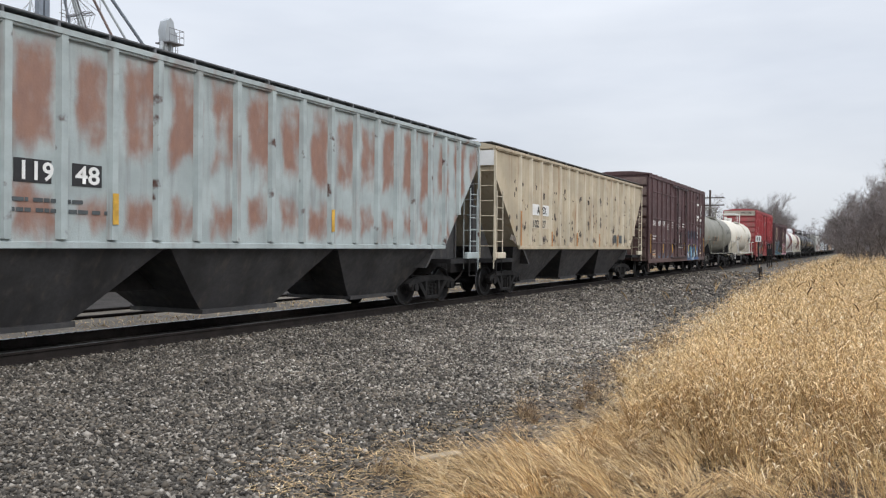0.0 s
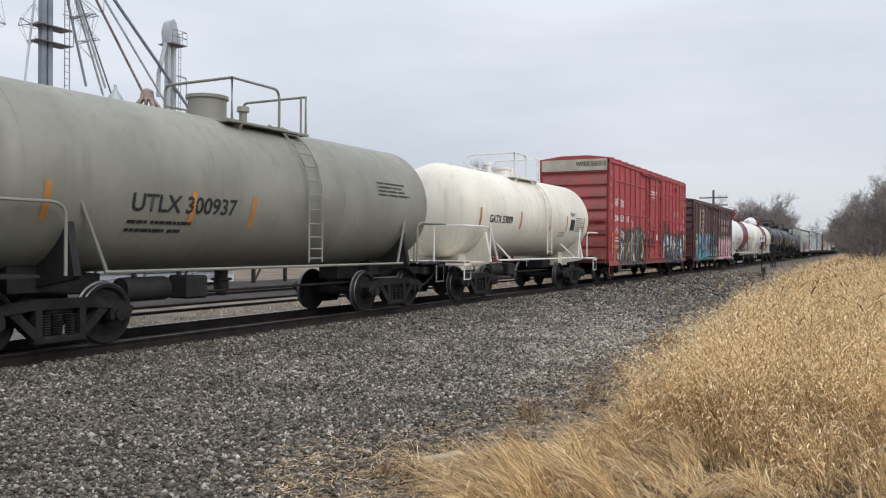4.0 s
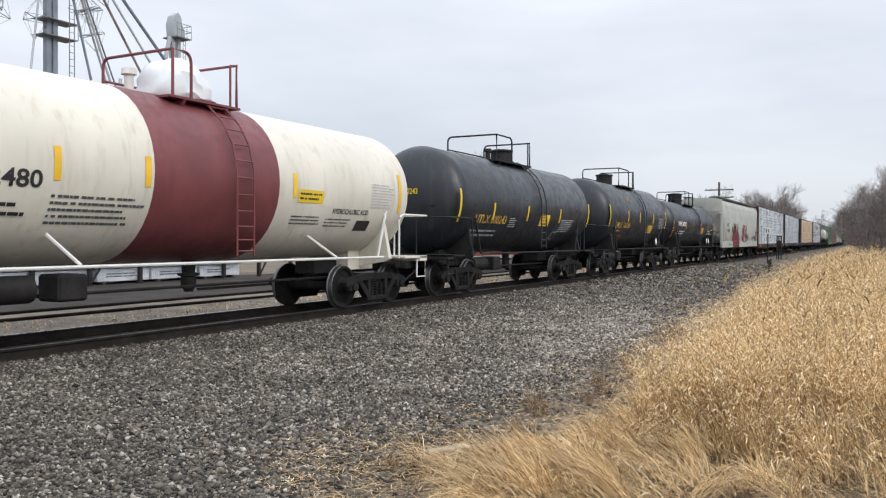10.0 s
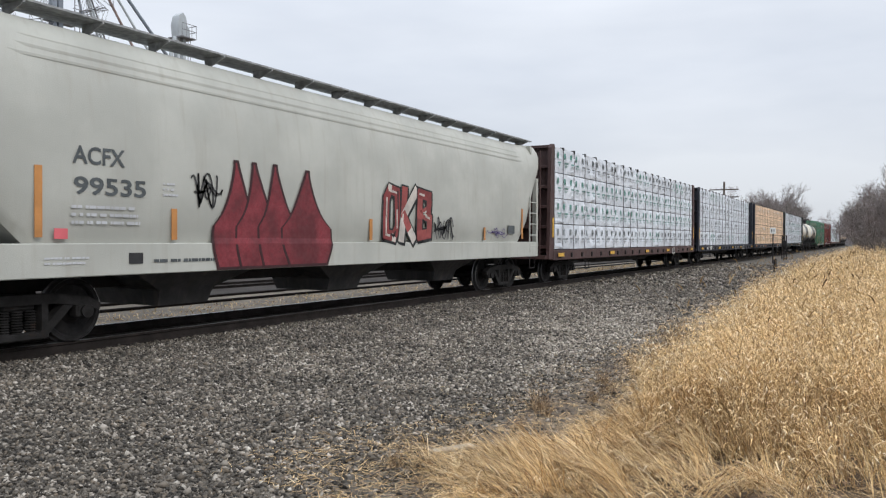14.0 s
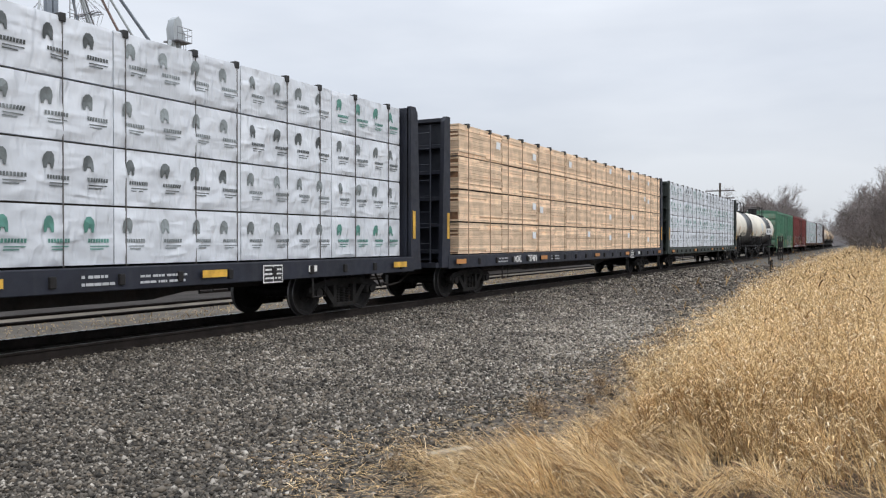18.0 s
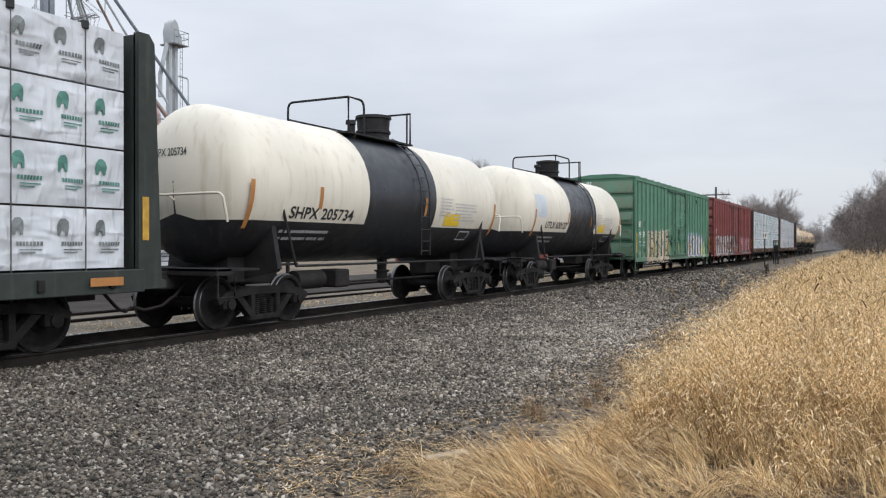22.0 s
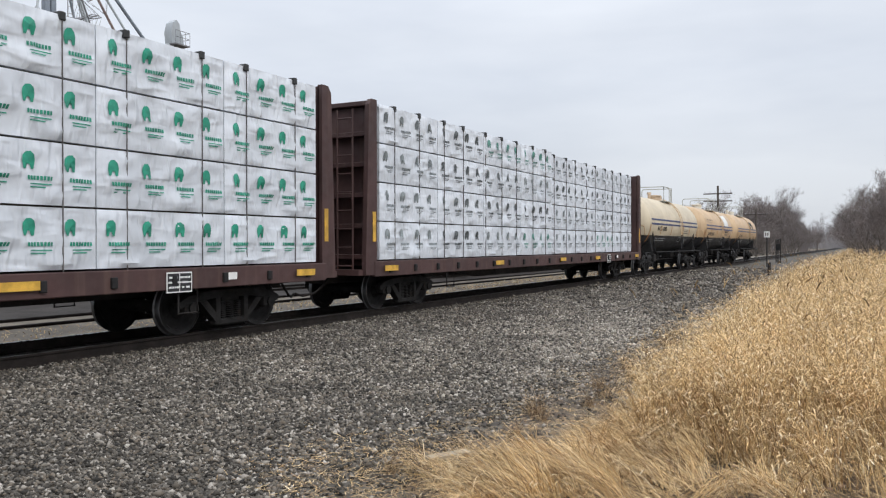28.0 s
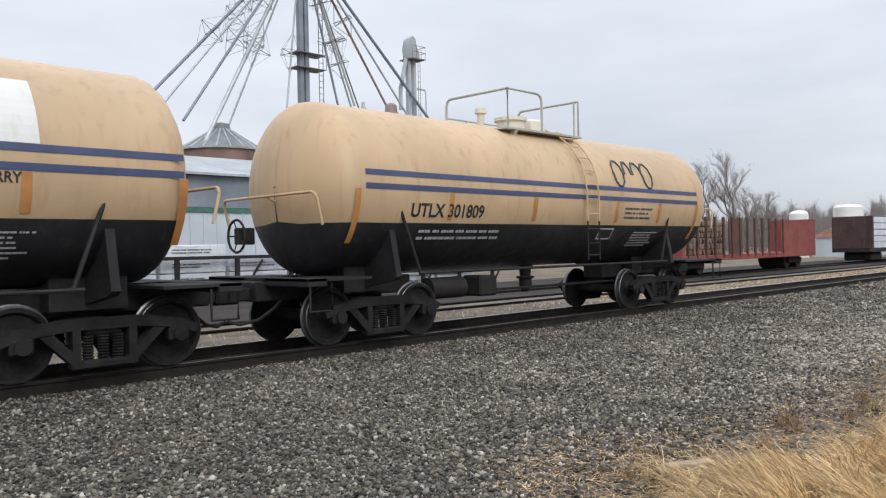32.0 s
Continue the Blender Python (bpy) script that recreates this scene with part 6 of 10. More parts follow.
for i in range(4):  # pale swelling shapes with dark rims in front
    cx_, cz_, rx_, rz_ = 2.6 + 0.85 * i + 0.2 * rm_.random(), 1.0 + 0.25 * rm_.random(), 0.1 + 0.1 * rm_.random(), 0.12 + 0.12 * rm_.random()
    blot(mu, cx_, cz_, rx_ + 0.03, rz_ + 0.03, MY - 0.008 - 0.0006 * i, 5, 3, 0.25, i)
    blot(mu, cx_, cz_, rx_, rz_, MY - 0.0083 - 0.0006 * i, (4, 2, 4)[i % 3], 3, 0.25, i)
    wall_quad(cx_ - 0.22, cx_ + 0.22, cz_ - rz_ - 0.02, cz_ - rz_ + 0.01, 0.0086 + 0.0006 * i, 5)
blot(mu, 3.17, 2.2, 0.17, 0.19, MY - 0.005, 6, 2, 0.0)
blot(mu, 3.24, 2.24, 0.14, 0.16, MY - 0.0055, 0, 2, 0.0)
for i in range(22):
    blot(mu, 2.1 + 3.45 * rm_.random(), 1.9 + 0.55 * rm_.random(), 0.015, 0.015, MY - 0.006, 4, 2, 0.0, n=6)
spray_part("painted_night_scene", mu, MURAL, c3, MY)
ring = Shape()  # faint round outlines, bluer at their foot
for i in range(4):
    for j in range(28):
        a0, a1 = 2 * math.pi * j / 28, 2 * math.pi * (j + 1) / 28
        q = [(-5.25 + 0.98 * i + g_ * 0.42 * math.cos(a), MY - 0.004, 1.42 + g_ * 0.5 * math.sin(a)) for g_, a in ((0.86, a0), (1.0, a0), (1.0, a1), (0.86, a1))]
        ring.add(q, [(0, 1, 2, 3)], 1 if 3.6 < a0 < 5.8 else 0)
spray_part("faded_spray_outline", ring, [mat("faded_grey_spray", (0.14, 0.1, 0.105), 0.75, var=0.5, scale=5, bump=0), mat("faded_blue_spray", (0.1, 0.16, 0.24), 0.75, var=0.5, scale=5, bump=0)], c3, MY)
tag_scrawl(c3, -5.7, -2.0, 1.75, 2.15, MY, (0.18, 0.14, 0.145), 3, 0.03, 4)
tag_scrawl(c3, 6.2, 7.05, 2.05, 2.9, MY, (0.3, 0.34, 0.36), 31, 0.03, 4)
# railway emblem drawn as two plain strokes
em = Shape()
em.tube([(6.2, -1.53, 4.35)] + arc((5.6, -1.53, 4.35), (5.15, -1.53, 4.35), (5.15, -1.53, 3.95)) + arc((5.15, -1.53, 3.8), (5.15, -1.53, 3.55), (5.5, -1.53, 3.55)) + [(6.05, -1.53, 3.55), (6.15, -1.53, 3.7), (6.2, -1.53, 4.3), (6.85, -1.53, 3.6), (6.95, -1.53, 4.35)], 0.075, 4)
em.v = [(a - 0.1, -1.512 + 0.1 * (b + 1.53), c_ - 0.09) for a, b, c_ in em.v]
part("emblem", em, WHITE, c3)
for xa, xb in ((4.99, 5.67), (6.24, 6.91)):
    for i in range(4):
        patch(c3, xa + 0.17 * i, xa + 0.17 * i + 0.12, 3.2, 3.36, -1.5, WHITE, "name_bar")
bars(c3, 4.99, 5.3, 2.1, 2.88, -1.5, WHITE, 9, seed=7)
bars(c3, 5.5, 5.8, 2.1, 2.88, -1.5, WHITE, 9, seed=17)
patch(c3, 6.36, 6.8, 1.34, 1.68, -1.5, WHITE, "stencil_frame")
patch(c3, 6.39, 6.77, 1.37, 1.65, -1.506, BLACKP, "stencil_field")

c4 = tank_car("tank_car", 56.67, 70.5, "dull grey tank car with black stencils", 1.42, 2.46, GREYTANK, t=(-4.55, 4.55), rails=GREYTANK, frame_mat=STEEL_BLACK, dome_kind="small", dome=GREYTANK, dome_x=-0.65, rail=(-0.9, 0.43, 1.27))
lettering("UTLX 300937", 0.27, -3.6, 2.0, 0, c4, BLACKP, 2.25, 2.46, 1.42)
reflectors(c4, (-5.0, -2.35, -0.9), 1.42, 2.46, 1.8, 2.35, ORANGE)
bars(c4, -3.6, -2.2, 1.65, 1.9, 0, BLACKP, 2, 2.46, 1.42, 8)
bars(c4, 3.2, 4.6, 2.6, 2.95, 0, BLACKP, 4, 2.46, 1.42, 9)
c5 = tank_car("tank_car", 70.5, 83.6, "off-white tank car with pale rails", 1.38, 2.52, CREAMTANK, t=(-4.2, 4.25), rails=WHITERAIL, frame_mat=CREAMTANK, dome_kind="low", dome=WHITERAIL, dome_x=-0.3, rail=(-1.2, -0.2, 1))
reflectors(c5, (-4.8, -1.8, 0.9, 2.56, 4.5), 1.38, 2.52, 2.05, 2.6, ORANGE)
lettering("GATX 53009", 0.22, -4.2, 2.2, 0, c5, BLACKP, 1.7, 2.52, 1.38)
lettering("FRA A1P", 0.14, 2.95, 2.62, 0, c5, BLACKP, 0.5, 2.52, 1.38)
bars(c5, 3.5, 4.4, 2.05, 2.6, 0, MARK_K, 7, 2.52, 1.38, 12)
bars(c5, 1.9, 2.7, 1.85, 2.05, 0, MARK_K, 3, 2.52, 1.38, 13)
patch(c5, 2.95, 3.4, 2.1, 2.5, 0, BLACKP, "placard_board", 2.52, 1.38)

OLIVE = mat("olive_name_paint", (0.33, 0.25, 0.12), 0.6, var=0.15, bump=0)
CREAMSTRIP = mat("cream_dash", (0.55, 0.5, 0.36), 0.6, var=0.15, bump=0)
c6 = box_car("boxcar", 83.1, 101.3, 7.81, 5.24, RED, "bright red high boxcar covered low down in spray paint", [-7.06, -6.18, -5.28, -4.38, -3.51, -2.64, 1.99, 2.78, 3.61, 4.5, 5.32, 6.2, 7.02], (1.63, 2.95, 4.35), (-1.44, 1.65), "plug", 8)
END_CREAM = mat("end_cream_band", (0.42, 0.38, 0.31), 0.6, var=0.15)
for txt, xa, z in (("WF", -6.90, 3.25), ("RX", -5.95, 3.25), ("56", -6.87, 2.62), ("03", -5.99, 2.62), ("13", -5.04, 2.62)):
    lettering(txt, 0.33, xa, z, -1.5, c6, WHITE, 0.55 if txt[0] != "1" else 0.36)
part("end_band", Shape().box(-7.88, -7.86, -1.45, 1.45, 4.72, 5.2), END_CREAM, c6)
lettering("WFRX 560313", 0.2, -0.1, 4.9, -7.89, c6, BLACKP, 1.3, face="end")
piece(c6, -6.25, -1.7, 0.68, 2.45, -1.56, "SWARKS", [(0.5, 0.46, 0.36), (0.05, 0.1, 0.1), (0.44, 0.42, 0.34), (0.14, 0.22, 0.2)], (0.012, 0.014, 0.015), (0.035, 0.07, 0.065), (0.05, 0.09, 0.075), 0.2, 0.28, 1.9, (0.08, -0.07), 21, 0.16, None, (0.2, 0.3, 0.29))
haze = Shape()
for i in range(16):
    blot(haze, 2.3 + 0.34 * i, 2.25 + 0.3 * math.sin(i * 1.7), 0.4, 0.35, -1.5 - 0.002 - 0.0001 * (i % 5), 1 if i < 8 and i % 3 == 1 else 0, 3, 0.2, i)
spray_part("spray_paint_haze", haze, [mat("pink_haze_spray", (0.36, 0.06, 0.07), 0.7, var=0.3, scale=2, bump=0), mat("dark_haze_spray", (0.09, 0.03, 0.035), 0.7, var=0.3, scale=2, bump=0)], c6, -1.5)
piece(c6, 1.85, 7.55, 0.68, 2.3, -1.56, "WSMKAW", [(0.14, 0.25, 0.29), (0.03, 0.06, 0.08), (0.44, 0.46, 0.44), (0.08, 0.17, 0.21)], (0.01, 0.012, 0.015), (0.025, 0.045, 0.055), (0.03, 0.06, 0.07), 0.21, 0.15, 2.0, (0.07, -0.06), 22, 0.2, None, (0.45, 0.48, 0.46))
orb, rm_ = Shape(), random.Random(5)
for cx_, cz_, rr_ in ((2.25, 1.65, 0.3), (3.2, 1.85, 0.34), (4.9, 1.6, 0.3), (6.5, 1.75, 0.36), (6.75, 1.3, 0.25)):
    for g_, k in ((1.0, 0), (0.85, 1), (0.5, 2)):
        blot(orb, cx_, cz_, rr_ * 1.25 * g_, rr_ * g_, -1.56 - 0.018 - 0.0008 * k, k, 3, 0.12, cx_)
spray_part("spray_paint_orb", orb, [MURAL[5], mat("cyan_spray", (0.16, 0.36, 0.42), 0.7, var=0.3, scale=4, bump=0), MURAL[4]], c6, -1.56)
OLIVE_PALE = mat("worn_pale_name_paint", (0.42, 0.3, 0.22), 0.6, var=0.3, scale=6, bump=0)
for i in range(5):
    tag_scrawl(c6, -7.72, -7.12, 2.55 + 0.46 * i, 3.0 + 0.46 * i, -1.565, (0.55, 0.3, 0.3), 5 + i, 0.014, 3)
    tag_scrawl(c6, 7.1, 7.75, 2.3 + 0.5 * i, 2.75 + 0.5 * i, -1.565, (0.6, 0.5, 0.48), 15 + i, 0.02, 3)
for i, (w_, up_) in enumerate(((0.24, 0.12), (0.16, 0), (0.14, 0.08), (0.16, 0), (0.07, 0.12), (0.16, 0), (0.14, 0), (0.12, 0.06))):
    patch(c6, 4.56 + 0.235 * i, 4.56 + 0.235 * i + w_ * 0.75, 3.22, 3.46 + up_, -1.5, OLIVE_PALE, "name_bar")
for i in range(3):
    part("emblem_stroke", Shape().prism([(6.78, 4.2 - 0.17 * i), (7.1, 4.05 - 0.17 * i), (7.1, 3.97 - 0.17 * i), (6.78, 4.12 - 0.17 * i)], "y", -1.512, -1.504), OLIVE, c6)
for i in range(4):
    bars(c6, 5.45 + 0.42 * i, 5.7 + 0.42 * i, 2.5, 2.75, -1.5, WHITE, 2, seed=19 + i)
tag_scrawl(c6, -6.9, -6.0, 2.0, 2.45, -1.5, (0.66, 0.55, 0.5), 6, 0.03, 2)
bars(c6, -0.67, 0.7, 4.08, 4.32, -1.54, WHITE, 2, seed=14)
bars(c6, -0.45, 0.5, 3.93, 4.0, -1.54, WHITE, 1, seed=24)
bars(c6, -1.3, -0.85, 2.72, 2.95, -1.54, WHITE, 3, seed=25)
bars(c6, -1.3, -0.7, 2.2, 2.4, -1.54, WHITE, 3, seed=26)
patch(c6, 0.02, 0.28, 1.85, 2.12, -1.66, WHITE, "paper_notice")
bars(c6, -6.9, -6.1, 1.7, 1.95, -1.5, WHITE, 2, seed=15)
fr = Shape()
for a, b, c_, d in ((-4.18, -3.9, 2.42, 2.44), (-4.18, -3.9, 2.68, 2.7), (-4.18, -4.16, 2.42, 2.7), (-3.92, -3.9, 2.42, 2.7)):
    fr.box(a, b, -1.512, -1.504, c_, d)
part("stencil_frame", fr, WHITE, c6)
bars(c6, -4.14, -3.94, 2.48, 2.64, -1.508, WHITE, 2, seed=16)

for za in (1.44, 1.53):
    patch(c6, -6.95, -6.2, za, za + 0.035, -1.508, CREAMSTRIP, "painted_stripe")
for xa in (-1.15, -0.78):
    patch(c6, xa, xa + 0.31, 1.49, 1.94, -1.545, BLACKP, "dark_vent_panel")
for xx in (-7.45, -4.85, -2.35, 2.0, 4.2, 7.55):
    patch(c6, xx, xx + 0.1, 1.2, 1.65 if abs(xx) < 7 else 2.1, -1.575, YELLOWD, "reflector_strip")

c7 = box_car("boxcar", 101.5, 119.05, 7.7, 4.47, DKBROWN, "dark brown boxcar with turquoise and pink spray paint", [-7.1, -6.05, -4.92, -3.73, -2.61, 2.53, 3.64, 4.86, 5.96, 6.96], (), (-1.5, 1.4), "slide", 8, sill=0.66)
sh = Shape()
pts = [(-5.2, 3.95), (-4.95, 3.85), (-4.7, 3.92), (-4.45, 3.85), (-4.2, 3.95), (-4.05, 3.65), (-4.15, 3.35), (-4.05, 2.95), (-4.35, 2.6), (-4.7, 2.42), (-5.05, 2.6), (-5.35, 2.95), (-5.25, 3.35), (-5.35, 3.65), (-5.2, 3.95)]
sh.tube([(a, -1.51, b) for a, b in pts], 0.025, 4)
part("shield_emblem", sh, CREAM, c7)
for z, a, b in ((3.45, -5.2, -4.2), (3.1, -5.1, -4.2), (2.8, -4.9, -4.5)):
    bars(c7, a, b + 0.25, z, z + 0.2, -1.5, CREAM, 1, seed=int(z * 10))
for z_, xs_ in ((3.21, (1.86, 2.66, 3.2, 3.76, 4.3, 4.87, 5.48, 6.02, 6.42)), (2.69, (2.64, 3.2, 3.76, 4.3, 4.87, 5.48, 6.1))):
    for x in xs_:
        patch(c7, x, x + 0.2, z_, z_ + 0.37, -1.5, CREAM, "name_bar")

lettering("WC", 0.22, -6.62, 2.15, -1.5, c7, WHITE, 0.44)
lettering("276", 0.22, -6.75, 1.74, -1.5, c7, WHITE, 0.55)
lettering("00", 0.22, -5.75, 1.74, -1.5, c7, GREYP, 0.45)
piece(c7, -6.45, -0.45, 0.68, 2.42, -1.56, "CHOW", [(0.08, 0.36, 0.33), (0.06, 0.27, 0.44), (0.3, 0.28, 0.46), (0.07, 0.3, 0.4)], (0.012, 0.016, 0.026), (0.14, 0.31, 0.26), None, 0.24, 0.16, 1.0, (0.22, -0.14), 41, 0.03, (0.33, 0.5, 0.56), (0.25, 0.48, 0.52))
mess, rm_ = Shape(), random.Random(8)
for i in range(22):
    blot(mess, -0.5 + 1.9 * rm_.random(), 0.75 + 1.0 * rm_.random(), 0.12 + 0.2 * rm_.random(), 0.1 + 0.22 * rm_.random(), -1.56 - 0.004 - 0.0006 * i, i % 4, 5, 0.35, i)
spray_part("spray_paint_smear", mess, [MURAL[7], MURAL[5], mat("lime_spray", (0.32, 0.42, 0.2), 0.7, var=0.3, bump=0), mat("turquoise_spray", (0.1, 0.38, 0.38), 0.7, var=0.3, bump=0)], c7, -1.56)
piece(c7, 1.25, 7.45, 0.7, 2.2, -1.56, "SMOKE", [(0.62, 0.28, 0.36), (0.7, 0.48, 0.5), (0.64, 0.34, 0.4)], (0.02, 0.04, 0.1), (0.3, 0.42, 0.2), (0.34, 0.46, 0.24), 0.36, 0.05, 1.3, (0.09, -0.07), 42, 0.1, None, (0.74, 0.62, 0.6))
tag_scrawl(c7, -0.8, 0.5, 3.3, 3.9, -1.55, (0.35, 0.28, 0.28), 8, 0.05, 2)
for xx in (-7.2, -3.1, 1.9, 4.3, 7.35):
    patch(c7, xx, xx + 0.1, 1.1, 1.6 if abs(xx) < 7 else 2.0, -1.575, YELLOWD, "reflector_strip")

c8 = tank_car("tank_car", 118.8, 133.9, "white tank car with a maroon belt and dome", 1.49, 2.55, WHITETANK, band=(-1.41, 1.7), band_mat=MAROON, t=(-5.6, 5.65), rails=WHITERAIL, frame_mat=WHITETANK, dome=MAROON, dome_kind="big", dome_x=0.25, rail=(-1.75, 0.1, 1.29), top_mat=MAROON)
lettering("TILX 112412", 0.22, -4.62, 2.17, 0, c8, BLACKP, 1.85, 2.55, 1.49)
patch(c8, 2.17, 2.87, 2.2, 2.6, 0, SIGNY, "yellow_placard", 2.55, 1.49)
bars(c8, 2.22, 2.82, 2.24, 2.56, 0, BLACKP, 4, 2.55, 1.5, 51)
reflectors(c8, (-2.02, 1.81, 3.25), 1.49, 2.55, 2.25, 2.7, YELLOW)
reflectors(c8, (-5.2, 5.95), 1.49, 2.55, 2.09, 2.98, YELLOW)
bars(c8, -4.7, -2.9, 1.82, 2.06, 0, MARK_K, 2, 2.55, 1.49, 52)
bars(c8, -3.2, -1.6, 1.75, 2.2, 0, MARK_K, 5, 2.55, 1.49, 56)
bars(c8, 4.66, 5.7, 2.15, 2.72, 0, GREYP, 8, 2.55, 1.49, 53)
bars(c8, 1.85, 2.6, 1.75, 1.95, 0, MARK_K, 2, 2.55, 1.49, 54)
bars(c8, 2.9, 3.8, 1.75, 1.95, 0, MARK_K, 2, 2.55, 1.49, 55)

c9 = tank_car("tank_car", 133.9, 148.7, "cream-white tank car with a maroon belt", 1.45, 2.52, CREAMTANK, band=(-1.6, 1.32), band_mat=MAROON, t=(-5.4, 5.2), rails=WHITERAIL, frame_mat=CREAMTANK, dome=WHITERAIL, dome_kind="bag", dome_x=0.08, rail=(-0.69, -0.28, 0.82), top_mat=MAROON)
lettering("RCRX 2480", 0.23, -5.33, 2.15, 0, c9, BLACKP, 1.85, 2.52, 1.45)
lettering("RCRX 2480", 0.14, 0.75, 2.75, -6.32, c9, MARK_K, 0.75, face="end")
lettering("HYDROCHLORIC ACID", 0.11, 3.06, 2.0, 0, c9, BLACKP, 1.28, 2.52, 1.45)
bars(c9, -5.35, -3.5, 1.74, 1.98, 0, BLACKP, 2, 2.52, 1.45, 61)
bars(c9, -3.3, -1.7, 1.65, 2.1, 0, MARK_K, 5, 2.52, 1.45, 63)
bars(c9, 1.8, 2.8, 1.75, 1.95, 0, MARK_K, 3, 2.52, 1.45, 64)
bars(c9, 2.9, 3.9, 1.72, 1.92, 0, MARK_K, 3, 2.52, 1.45, 65)
bars(c9, 4.38, 5.42, 2.15, 2.7, 0, GREYP, 9, 2.52, 1.45, 62)
patch(c9, 1.88, 2.67, 2.18, 2.43, 0, SIGNY, "yellow_placard", 2.52, 1.45)
bars(c9, 1.93, 2.62, 2.22, 2.4, 0, BLACKP, 2, 2.52, 1.452, 66)
patch(c9, 4.02, 4.53, 1.66, 1.88, 0, BLACKP, "placard_board", 2.52, 1.45)
reflectors(c9, (-3.25, -1.72, 1.77), 1.45, 2.52, 2.26, 2.72, YELLOW)
reflectors(c9, (-5.77, 5.57), 1.45, 2.52, 2.08, 2.96, YELLOW)

WORNY = mat("worn_yellow_lettering", (0.52, 0.32, 0.06), 0.6, var=0.5, scale=6, bump=0)
c10 = tank_car("tank_car", 148.7, 162.0, "black tank car with yellow lettering", 1.49, 2.56, BLACKTANK, t=(-4.55, 4.4), dome_kind="small", dome_x=0.4, rail=(-1.83, -0.66, 0.84))
lettering("UTLX 600243", 0.24, -4.45, 1.95, 0, c10, WORNY, 2.12, 2.56, 1.49)
patch(c10, 0.34, 1.19, 1.93, 2.3, 0, SIGNY, "yellow_placard", 2.56, 1.49)
bars(c10, 0.4, 1.12, 1.98, 2.26, 0, ORANGE, 3, 2.56, 1.492, 77)
bars(c10, -4.45, -2.6, 1.55, 1.8, 0, GREYP, 2, 2.56, 1.49, 71)
bars(c10, -2.1, -1.55, 1.85, 2.15, 0, GREYP, 5, 2.56, 1.49, 78)
bars(c10, 2.34, 3.7, 1.74, 2.2, 0, GREYP, 7, 2.56, 1.49, 72)
patch(c10, 1.95, 2.3, 1.5, 1.76, 0, GREYP, "stencil_frame", 2.56, 1.49)
patch(c10, 1.98, 2.27, 1.53, 1.73, 0, BLACKP, "stencil_field", 2.56, 1.49, 0.011)
reflectors(c10, (-3.3, -0.75, 2.17), 1.49, 2.56, 2.07, 2.53, SIGNY)
reflectors(c10, (-5.45, 5.22), 1.49, 2.56, 1.95, 2.83, SIGNY)
lettering("UTLX 600243", 0.15, 0.7, 2.7, -5.72, c10, SIGNY, 1.0, face="end")
c11 = tank_car("tank_car", 162.0, 174.65, "black tank car with worn yellow lettering", 1.5, 2.57, BLACKTANK, t=(-4.15, 4.25), dome_kind="small", dome_x=-0.95, rail=(-1.52, 0.11, 0.98))
lettering("UTLX", 0.24, -3.95, 2.0, 0, c11, WORNY, 0.98, 2.57, 1.5, 0.03)
lettering("600328", 0.22, -2.76, 2.02, 0, c11, WORNY, 1.06, 2.57, 1.5)
patch(c11, 1.49, 2.35, 1.82, 2.18, 0, SIGNY, "yellow_placard", 2.57, 1.5)
bars(c11, 1.55, 2.28, 1.87, 2.14, 0, ORANGE, 3, 2.57, 1.502, 79)
bars(c11, -2.0, -1.5, 3.2, 3.42, 0, ORANGE, 4, 2.57, 1.5, 80)
bars(c11, -3.95, -2.7, 1.82, 1.95, 0, ORANGE, 1, 2.57, 1.5, 84)
bars(c11, -3.95, -2.2, 1.5, 1.72, 0, ORANGE, 2, 2.57, 1.5, 73)
bars(c11, 3.52, 4.6, 2.02, 2.58, 0, GREYP, 7, 2.57, 1.5, 74)
reflectors(c11, (-2.14, -0.18, 2.32), 1.5, 2.57, 2.29, 2.75, SIGNY)
reflectors(c11, (-4.9, 4.95), 1.5, 2.57, 2.02, 2.94, SIGNY)
lettering("UTLX 600328", 0.15, 0.7, 2.8, -5.42, c11, SIGNY, 1.0, face="end")
c12 = tank_car("tank_car", 174.65, 190.0, "black tank car with white lettering", 1.33, 2.44, BLACKTANK, t=(-5.6, 5.65), dome_kind="round", dome_x=-0.08, rail=(-1.2, -0.07, 1.19))
lettering("SHPX 240297", 0.25, -5.22, 2.29, 0, c12, WHITE, 2.15, 2.44, 1.33)
bars(c12, -5.3, -2.9, 1.8, 2.05, 0, WHITE, 2, 2.44, 1.33, 75)
lettering("CHLORINE", 0.1, 3.9, 2.01, 0, c12, WHITE, 0.6, 2.44, 1.33)
lettering("INHALATION HAZARD", 0.1, 3.63, 1.86, 0, c12, WHITE, 1.24, 2.44, 1.33)
patch(c12, 1.47, 2.3, 1.88, 2.25, 0, SIGNO, "orange_placard", 2.44, 1.33)
bars(c12, 1.55, 2.2, 1.95, 2.18, 0, ORANGE, 3, 2.44, 1.332, 85)
patch(c12, 4.94, 5.45, 1.85, 2.15, 0, WHITE, "stencil_frame", 2.44, 1.33)
patch(c12, 4.97, 5.42, 1.88, 2.12, 0, BLACKP, "stencil_field", 2.44, 1.33, 0.011)
patch(c12, 5.65, 5.85, 1.9, 2.04, 0, SIGNR, "red_tag", 2.44, 1.33)
bars(c12, 5.55, 6.6, 2.12, 2.62, 0, GREYP, 7, 2.44, 1.33, 76)
reflectors(c12, (-3.0, -1.1, 1.46, 3.77), 1.33, 2.44, 2.09, 2.53, SIGNO)
